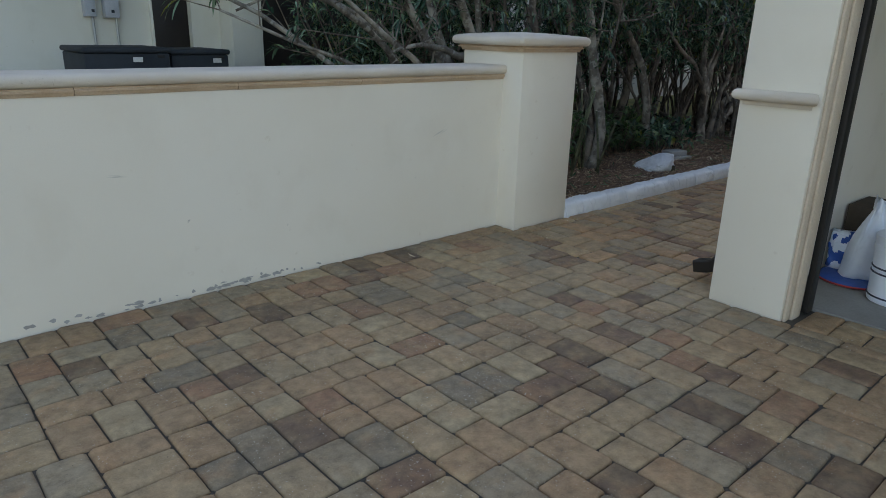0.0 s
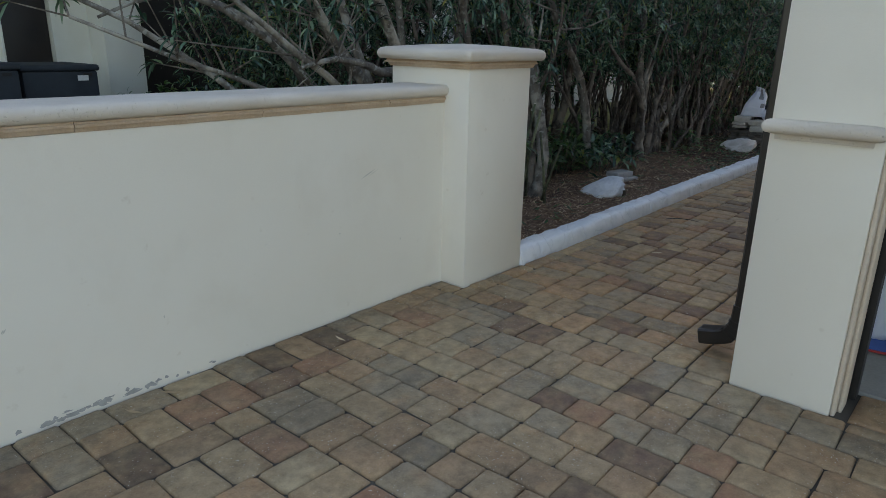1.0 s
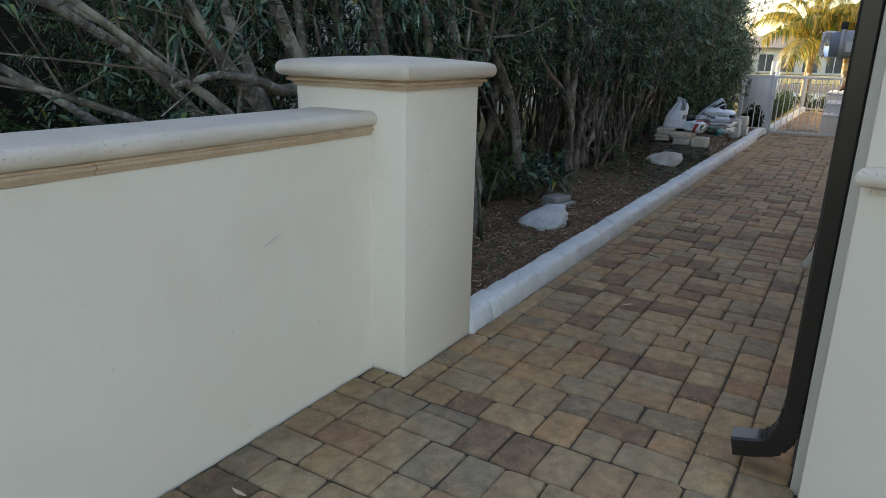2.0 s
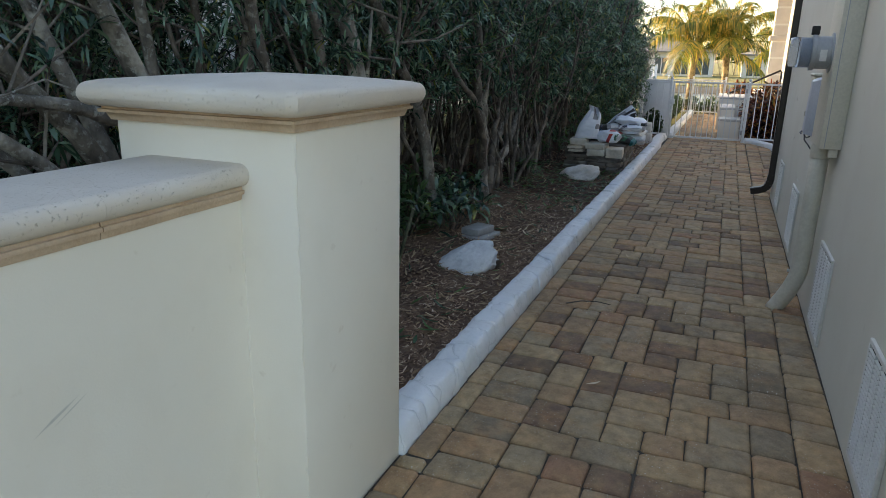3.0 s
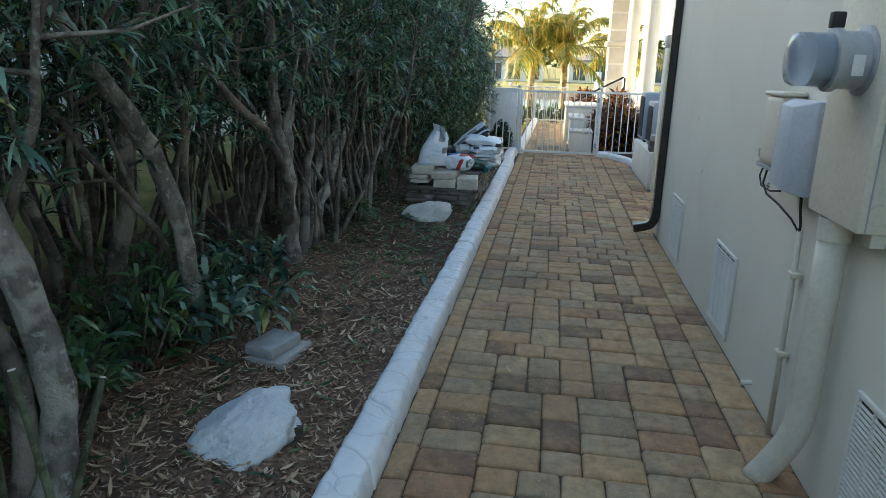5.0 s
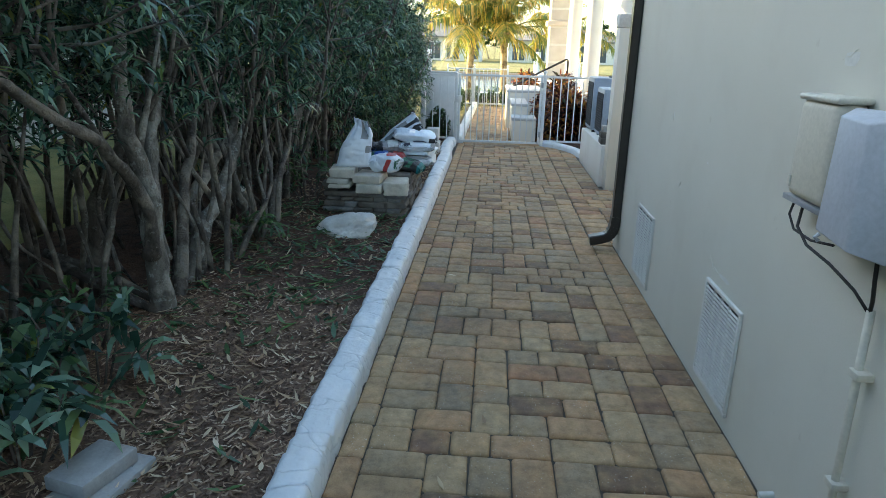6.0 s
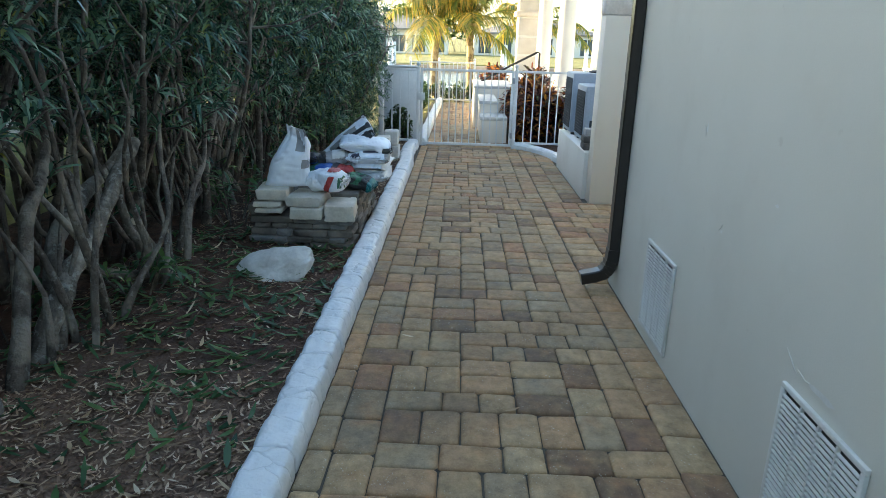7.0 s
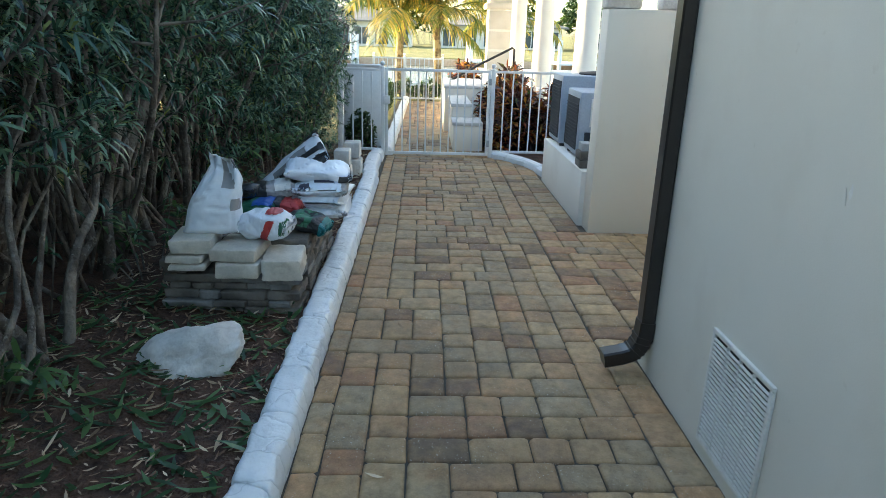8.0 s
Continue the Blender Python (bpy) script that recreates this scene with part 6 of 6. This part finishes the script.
for k in range(9):
    yb = -50 + k * 13 + rng.uniform(-3, 3)
    leafy_bush("far_tree", 112 + rng.uniform(-3, 8), yb, 3.2, 3.4, 6.5 + rng.uniform(-1, 2.5), 160, HEDGE_LEAF, 1.1, 0.42, "green garden tree behind the far houses", "tree", "trees across the canal", -0.5)

# ---------------------------------------------------------------- neighbour's side, behind the boundary wall
# unseen far length, upper storey and roof are sized to keep the sun off
nb = thing("wall_neighbour", (0, 9.6, 0), "pale stucco house next door, its unseen length sized to block the sun", "house wall", kind="structure")
part("wall_body", box(-14.0, 3.22, 9.6, 9.85, -0.1, 5.6), NEIGHBOUR, nb)
part("wall_body", box(3.75, 21.3, 9.6, 9.85, -0.1, 5.6), NEIGHBOUR, nb)
part("lintel", box(3.22, 3.75, 9.6, 9.85, 2.15, 5.6), NEIGHBOUR, nb)
part("reveal", box(3.19, 3.215, 9.52, 9.6, -0.05, 2.2, 0.003), NEIGHBOUR, nb)
part("buttress", box(4.15, 4.60, 9.2, 9.6, -0.1, 3.2, 0.006), NEIGHBOUR, nb)
part("gable_wall", box(21.05, 21.3, 9.85, 20, -0.1, 5.6), NEIGHBOUR, nb)
part("gable_wall", box(-14, -13.75, 9.85, 20, -0.1, 5.6), NEIGHBOUR, nb)
# made-up dark sheet and posts for the deep shade past the buttress
part("shade_sheet", box(4.62, 8.4, 9.55, 9.597, -0.05, 2.6, 0.004), DARK_DOOR, nb, "dark sheet added for the deep shade beside the buttress")
for k in range(4):
    part("added_sheet_post", box(4.62 + k * 1.22, 4.68 + k * 1.22, 9.52, 9.549, -0.05, 2.6, 0.003), DARK_DOOR, nb)
solid("door_1", box(3.225, 3.745, 9.70, 9.76, -0.05, 2.145, 0.004), DARK_DOOR, "dark brown side door of the house next door", "door", kind="structure")
solid("roof", hip_roof(-14.8, 22.1, 8.8, 20.8, 5.6, 2.6, 5.0), TILE, "unseen grey tiled roof of the house next door, sized to block the sun", "roof", kind="structure")
for i, (xa, xb) in enumerate(((2.39, 2.515), (2.62, 2.79))):
    t = thing("electric_box", (xa, 9.6, 1.48), "grey electrical box on the neighbour's wall", "electrical box", "boxes on the neighbour's wall")
    part("body", box(xa, xb, 9.46, 9.60, 1.48 - 0.01 * i, 1.95, 0.01), GREY_PLASTIC, t)
    part("seal", box(xa + 0.07, xa + 0.105, 9.452, 9.46, 1.53, 1.565, 0.002), DARK_UNIT, t)
    part("conduit", tube([(xb - 0.03, 9.54, 1.48), (xb - 0.03, 9.54, 0.6), (xb - 0.03, 9.54, -0.05)], 0.018, 8), GREY_METAL, t)


def dark_unit(x0, x1, y0, y1, h):
    t = thing("air_conditioner", ((x0 + x1) / 2, y0, 0), "dark slate cooling unit with a flat overhanging lid", "air conditioner", "dark units behind the wall")
    part("cabinet", box(x0 + 0.02, x1 - 0.02, y0 + 0.02, y1 - 0.02, -0.07, h - 0.06, 0.02), DARK_UNIT, t)
    part("lid", box(x0, x1, y0, y1, h - 0.06, h, 0.025, seg=3), DARK_UNIT, t)
    for k in range(14):
        part("louvre", box(x0 + 0.05, x1 - 0.05, y0 + 0.008, y0 + 0.019, 0.05 + k * 0.055, 0.075 + k * 0.055), DARK_UNIT, t)
    part("label_plate", box(x0 + 0.5, x0 + 0.60, y0 + 0.004, y0 + 0.0075, h - 0.15, h - 0.10), LABEL, t, "small white label")
    part("badge", box(x1 - 0.16, x1 - 0.08, y0 + 0.01, y0 + 0.019, h - 0.11, h - 0.08), BLACK_RUBBER, t)


dark_unit(1.88, 2.80, 7.85, 8.75, 1.165)
dark_unit(2.83, 3.55, 8.0, 8.85, 1.14)

# leaning limbs and dark foliage behind the wall
lean = [((4.9, 5.0, 0.05), (4.2, 4.8, 1.15), (2.6, 4.6, 1.75), 0.035), ((4.9, 5.1, 0.05), (4.0, 4.8, 1.5), (2.9, 4.7, 2.3), 0.045), ((5.0, 5.2, 0.05), (3.9, 5.0, 1.05), (2.3, 5.4, 1.5), 0.025),
        ((5.1, 5.0, 0.05), (4.6, 4.8, 1.4), (3.6, 4.6, 2.6), 0.05), ((5.0, 5.3, 0.05), (4.4, 5.2, 1.6), (3.8, 5.4, 2.9), 0.04), ((5.2, 5.4, 0.05), (5.0, 5.2, 1.6), (4.5, 5.0, 2.9), 0.035),
        ((5.3, 4.9, 0.05), (5.2, 4.8, 1.5), (5.4, 4.7, 2.9), 0.035), ((4.7, 5.6, 0.05), (3.6, 5.8, 1.3), (2.0, 6.2, 1.9), 0.03), ((4.4, 4.75, 1.2), (4.0, 4.7, 1.25), (3.45, 4.65, 1.28), 0.03)]
lean.append(((4.9, 5.4, 0.05), (3.4, 5.2, 2.4), (1.2, 5.0, 1.62), 0.028))
lean.append(((5.0, 5.6, 0.05), (4.0, 6.0, 2.3), (2.9, 6.3, 1.55), 0.028))
for i, (a, b, c, r) in enumerate(lean):
    t = thing("leaning_limb", a, "grey leaning limb with sparse leaves behind the wall", "branch", "limbs behind the wall")
    a, b, c = Vector(a), Vector(b), Vector(c)
    pts, rad = [], []
    for k in range(11):
        f = k / 10
        p = a * (1 - f) ** 2 + b * 2 * f * (1 - f) + c * f * f
        p += noise.noise_vector(Vector((i * 3.3, f * 4, 0))) * 0.07
        pts.append(p)
        rad.append(1.35 * r * (1 - 0.68 * f))
    part("limb", tube(pts, rad, 8), PALE_BARK, t, smooth=True)
    lv = Leaves()
    tw = bmesh.new()
    for k in range(8):
        p = pts[rng.randint(5, 10)]
        q = p + Vector((rng.gauss(-0.15, 0.3), rng.gauss(0, 0.25), rng.uniform(0.05, 0.5)))
        tube([p, p.lerp(q, 0.5), q], [0.008, 0.006, 0.003], 4, tw, False)
        lv.whorl(q, q - p, 9, 0.15, 0.022, droop=0.4)
    part("twig_tangle", tw, BARK, t)["kind"] = "stuff"
    part("leaves", lv.mesh("leaves", LEAF), LEAF, t)
tree = thing("garden_tree", (6.3, 7.4, 0.0), "broad dark-leaved tree that shades the neighbour's side", "tree")
part("trunk", tube([(6.3, 7.4, -0.05), (6.2, 7.3, 1.2), (6.0, 7.2, 2.4), (5.6, 7.1, 3.6)], [0.16, 0.13, 0.11, 0.07], 12), BARK, tree, smooth=True)
crown = Leaves()
for k in range(7):
    a = k * 0.9
    tip = Vector((4.6 + 3.0 * math.cos(a), 7.2 + 1.7 * math.sin(a), 4.0 + 0.5 * math.sin(k * 2.1)))
    part("limb", tube([(6.0, 7.2, 2.4 + 0.1 * k), Vector((6.0, 7.2, 3.0)).lerp(tip, 0.5) + Vector((0, 0, 0.3)), tip], [0.06, 0.04, 0.015], 8), BARK, tree, smooth=True)
for k in range(1500):
    a, rr = rng.uniform(0, 6.283), math.sqrt(rng.random())
    p = Vector((3.9 + 4.4 * rr * math.cos(a), 7.3 + 2.0 * rr * math.sin(a), 3.3 + 1.7 * rng.random() * (1 - 0.5 * rr) + 0.4 * noise.noise(Vector((a * 2, rr * 4, 1)))))
    crown.whorl(p, Vector((0.5 * math.cos(a), 0.5 * math.sin(a), 0.8)), 8, 0.24, 0.05, droop=0.4)
part("crown", crown.mesh("crown", LEAF), LEAF, tree)
wire = solid("cut_twig", tube([(3.25, 4.5, 1.12), (3.6, 4.6, 1.28), (3.9, 4.65, 1.36), (4.1, 4.7, 1.3)], 0.0038, 5), PALE_BARK, "pale bare twig behind the wall", "twig")
for (x, y, sx, sy, h, n) in ((4.4, 7.4, 0.7, 0.5, 1.05, 120), (5.3, 7.2, 0.9, 0.6, 1.7, 200), (6.9, 7.8, 1.0, 0.6, 1.9, 200), (4.9, 6.2, 0.7, 0.5, 1.1, 140), (3.9, 5.7, 0.5, 0.5, 0.8, 90)):
    leafy_bush("dark_shrub", x, y, sx, sy, h, n, LEAF, 0.17, 0.03, "dark shadowed shrub behind the boundary wall", "shrub", "shrubs behind the wall", 0.0)
leafy_bush("bright_shrub", 3.75, 7.3, 0.55, 0.35, 1.02, 150, LOW_LEAF, 0.10, 0.04, "fresh green shrub beside the dark units", "shrub", "shrubs behind the wall", 0.0)
leafy_bush("bright_shrub", 1.2, 7.6, 0.8, 0.3, 0.97, 120, HEDGE_LEAF, 0.09, 0.04, "clipped dark shrub behind the wall", "shrub", "shrubs behind the wall", 0.0)

# ---------------------------------------------------------------- things in the garage
bucket = thing("bucket", (4.22, 1.0, 0.0), "white plastic bucket with dark rings", "bucket")
part("shell", lathe([(0.135, 0.004), (0.14, 0.01), (0.142, 0.12), (0.148, 0.30), (0.155, 0.305), (0.155, 0.33), (0.150, 0.335), (0.156, 0.36), (0.158, 0.385), (0.150, 0.39)], (4.22, 1.0, 0), "z", 28), BAG_WHITE, bucket)
for z in (0.035, 0.17, 0.20):
    part("ring", lathe([(0.1415 + z * 0.02, z), (0.1445 + z * 0.02, z + 0.002), (0.1445 + z * 0.02, z + 0.008), (0.1415 + z * 0.02, z + 0.01)], (4.22, 1.0, 0), "z", 28), INK, bucket)


tall = solid("plastic_bag", upright_bag(), BAG_WHITE, "white plastic bag with a pointed top beside the bucket", "bag", smooth=True)
tall.matrix_basis = pose(4.47, 1.27, 0.024, 0, 0, 35) @ Matrix.Diagonal((0.95, 0.62, 1.18, 1))
low = sack(0.26, 0.15, 0.12, 22)
low.normal_update()
swirl = shell_patch(low, lambda c: noise.noise(c * 21 + Vector((3, 1, 0))) > 0.12)
small = solid("plastic_bag", low, BAG_WHITE, "small white bag with blue print", "bag", smooth=True)
small.matrix_basis = pose(4.60, 1.415, 0.13, 0, -82, 10)
part("print", swirl, BAG_BLUE, small, smooth=True)
solid("cardboard_box", box(4.72, 5.1, 1.08, 1.48, 0.006, 0.40, 0.004), CARD, "dark brown cardboard box on the garage floor", "box")
mat_ = lathe([(0.19, 0.006), (0.19, 0.020), (0.175, 0.024)], (4.42, 1.29, 0), "z", 28)
blue = solid("blue_mat", mat_, BAG_BLUE, "round blue mat with a red rim under the bags", "mat")
part("rim", lathe([(0.1905, 0.007), (0.198, 0.008), (0.198, 0.016), (0.1905, 0.018)], (4.42, 1.29, 0), "z", 28), BAG_RED, blue)

# ---------------------------------------------------------------- pavers, last
CELL = 0.0813


def tile_rows(nx, ny, seed):
    """Random bond of 2x2, 2x3 and 3x2 cells."""
    r = random.Random(seed)
    ends = [0] * ny
    out = []
    for i in range(nx):
        j = 0
        while j < ny:
            if ends[j] > i:
                j += 1
                continue
            k = j
            while k < ny and ends[k] <= i:
                k += 1
            run = k - j
            while run > 0:
                w = run if run <= 3 else (2 if run == 4 else r.choice((2, 2, 3)))
                if run > 3 and run - w == 1:
                    w = 5 - w if run - (5 - w) != 1 else w
                want = ends[j - 1] - i if j else 0
                d = 2 if w == 3 else (want if want in (2, 3) and r.random() < 0.7 else r.choice((2, 3)))
                d = min(nx - i, d)
                if w == 1:
                    d = min(nx - i, 2)
                out.append((i, j, d, w))
                for q in range(j, j + w):
                    ends[q] = i + d
                j += w
                run -= w
    return out


def paver_points(lx, ly, r):
    """Outline of one tumbled stone: eight points, corners cut."""
    c = [r.uniform(0.004, 0.015) for _ in range(4)]
    hx, hy = lx / 2, ly / 2
    pts = [(-hx + c[0], -hy), (hx - c[1], -hy), (hx, -hy + c[1]), (hx, hy - c[2]), (hx - c[2], hy), (-hx + c[3], hy), (-hx, hy - c[3]), (-hx, -hy + c[0])]
    return [(x + r.uniform(-0.0040, 0.0025) * (1 if x > 0 else -1), y + r.uniform(-0.0040, 0.0025) * (1 if y > 0 else -1)) for x, y in pts]


def paver_shape(lx, ly, r):
    o = paver_points(lx, ly, r)
    v, f = [], []
    for s, z in ((0.0, -0.035), (0.0, -0.016), (0.0030, -0.0070), (0.0085, -0.0024), (0.020, 0.0)):
        for x, y in o:
            v.append((x - math.copysign(s, x), y - math.copysign(s, y), z + (r.uniform(-0.0008, 0.0008) if z == 0 else 0)))
    for a in range(4):
        for k in range(8):
            f.append((a * 8 + k, a * 8 + (k + 1) % 8, a * 8 + 8 + (k + 1) % 8, a * 8 + 8 + k))
    f.append(tuple(range(32, 40)))
    return v, f


pr = random.Random(77)
SHARED = {}


def paver_mesh(dx, dy, mat):
    key = (round(dx, 3), round(dy, 3), pr.randint(0, 3), mat.name)
    if key not in SHARED:
        v, f = paver_shape(dx - 0.0020, dy - 0.0020, pr)
        SHARED[key] = raw_mesh("paver", v, f, mat)
        me = SHARED[key]
        me.polygons.foreach_set("use_smooth", [i >= 8 for i in range(len(me.polygons))])
    return SHARED[key]


def lay(name, label, stones, near, kind="structure", mat=PATH_PAVER, rest=PATH_PAVER_FAR):
    """stones: (x, y, dx, dy); near: test for stones that are parts of their own."""
    t = thing(name, (stones[0][0], stones[0][1], 0), label, "paving", kind=kind)
    rv, rf = [], []
    made = 0
    for x, y, dx, dy in stones:
        z = pr.uniform(-0.0035, 0.0020)
        rx, ry = pr.gauss(0, 0.9), pr.gauss(0, 0.9)
        if near(x, y) and made < 300:
            made += 1
            ob = part("paver", paver_mesh(dx, dy, mat), mat, t)
            ob.matrix_basis = pose(x, y, z, rx, ry, 180 * pr.randint(0, 1) + pr.gauss(0, 0.4))
        else:
            v, f = paver_shape(dx - 0.0020, dy - 0.0020, pr)
            n = len(rv)
            rv += [(x + a, y + b, z + c) for a, b, c in v]
            rf += [tuple(n + i for i in q) for q in f]
    if rv:
        part("paver_field", raw_mesh("paver_field", rv, rf, rest, True), rest, t)["kind"] = "stuff"


def field(x0, y0, nx, ny, seed, sx=CELL, sy=CELL):
    return [(x0 + (i + d / 2) * sx, y0 + (j + w / 2) * sy, d * sx, w * sy) for i, j, d, w in tile_rows(nx, ny, seed)]


def border(x0, x1, y, dy, seed):
    r = random.Random(seed)
    out, x = [], x0
    while x < x1 - 0.05:
        d = min(r.choice((2, 3, 3)) * CELL, x1 - x)
        out.append((x + d / 2, y, d, dy))
        x += d
    return out


# driveway in front of the garage
DX0 = CX - 74 * CELL
drive = field(DX0, WALL_Y - 0.006 - 96 * CELL, 74, 96, 3)
lay("driveway", "tumbled concrete pavers in tan, rust and grey on the driveway", [s for s in drive if s[1] > 1.6], lambda x, y: 0.3 < x < CX and y > 1.6, mat=PAVER, rest=PAVER_FAR)
lay("driveway_front", "worn concrete pavers in front of the garage opening", [s for s in drive if s[1] <= 1.6], lambda x, y: 0.6 < x < CX and -0.6 < y <= 1.6, mat=PAVER, rest=PAVER_FAR)
sill = [(x, y, dx, dy) for x, y, dx, dy in field(CX + 0.004, 1.245 - 80 * CELL, 3, 80, 9, 0.098)]
lay("garage_sill", "row of pavers at the garage threshold", sill, lambda x, y: y > 0.2)
# walk beside the house
walk_stones = field(CX + 0.004, 1.910, 157, 16, 21, CELL, 1.30 / 16)
walk_stones += border(3.64, 10.62, 1.824, 0.170, 4) + border(4.19, 16.2, 3.262, 0.104, 6)
walk_stones += field(CX + 0.004, 3.21 + 0.002, 9, 1, 8, CELL, 0.118)
walk_stones += [(3.50, 3.378, 0.118, 0.086), (3.50, 3.468, 0.118, 0.088), (3.54, 1.81, 0.195, 0.19)]
for xa, xb, text in ((0, 7.6, "tumbled concrete pavers in tan, rust and grey on the side path"), (7.6, 11.8, "rust and tan concrete pavers between kerb and house wall"), (11.8, 20, "grey and tan concrete pavers towards the garden gate")):
    lay("walkway", text, [s for s in walk_stones if xa < s[0] <= xb], lambda x, y: True)
alcove = field(10.63, -0.55, 27, 30, 31, CELL, 0.0818) + field(12.85, 1.51, 41, 4, 33, CELL, 0.0985)
lay("walkway_recess", "pavers in the recess beside the pier wall", alcove, lambda x, y: y > 0.9)
lay("walkway_rear", "pavers of the path beyond the garden gate", field(16.21, 1.96, 88, 16, 41, CELL, 0.080), lambda x, y: x < 20)
solid("paving_sand", box(-6, CX + 0.3, -4.5, WALL_Y, -0.06, -0.0145), SAND, "dark sand in the driveway joints", "sand", kind="structure")
solid("paving_sand", box(CX + 0.301, 23.4, -0.6, 3.45, -0.06, -0.015), SAND, "dark sand in the path joints", "sand", kind="structure")

croton_bed = bmesh.new()
row = [(croton_bed.verts.new((x, y - 0.06, 0.022)), croton_bed.verts.new((x + 0.3, -0.5, 0.022))) for x, y in curve + [(16.7, 2.0), (20.2, 2.0)]]
for (a, b), (c2, d2) in zip(row, row[1:]):
    croton_bed.faces.new((a, b, d2, c2))
solid("planting_bed", croton_bed, MULCH, "dark soil bed under the croton bushes", "mulch bed", kind="structure")

cv, cf = [], []
for (x, y) in ((1.55, 3.38), (1.72, 3.42), (2.55, 3.30), (5.05, 2.75), (6.1, 2.4), (7.3, 2.9), (9.6, 3.0), (8.9, 2.5), (4.9, 3.1), (10.9, 2.95), (7.75, 2.75)):
    flat_leaf((x, y, 0.006), lr.uniform(0, 6.283), 0.075, 0.016, 0.02, 0.06)
tagged(part("stray_leaf", raw_mesh("stray_leaf", cv, cf, DEAD_LEAF), DEAD_LEAF), "few dry leaves blown onto the pavers", "leaves", kind="stuff")
solid("dry_twig", tube([(6.05, 3.10, 0.008), (6.12, 3.02, 0.012), (6.16, 2.93, 0.008), (6.14, 2.84, 0.008)], [0.004, 0.004, 0.003, 0.002], 5), BARK, "thin curved dry twig on the pavers", "twig")
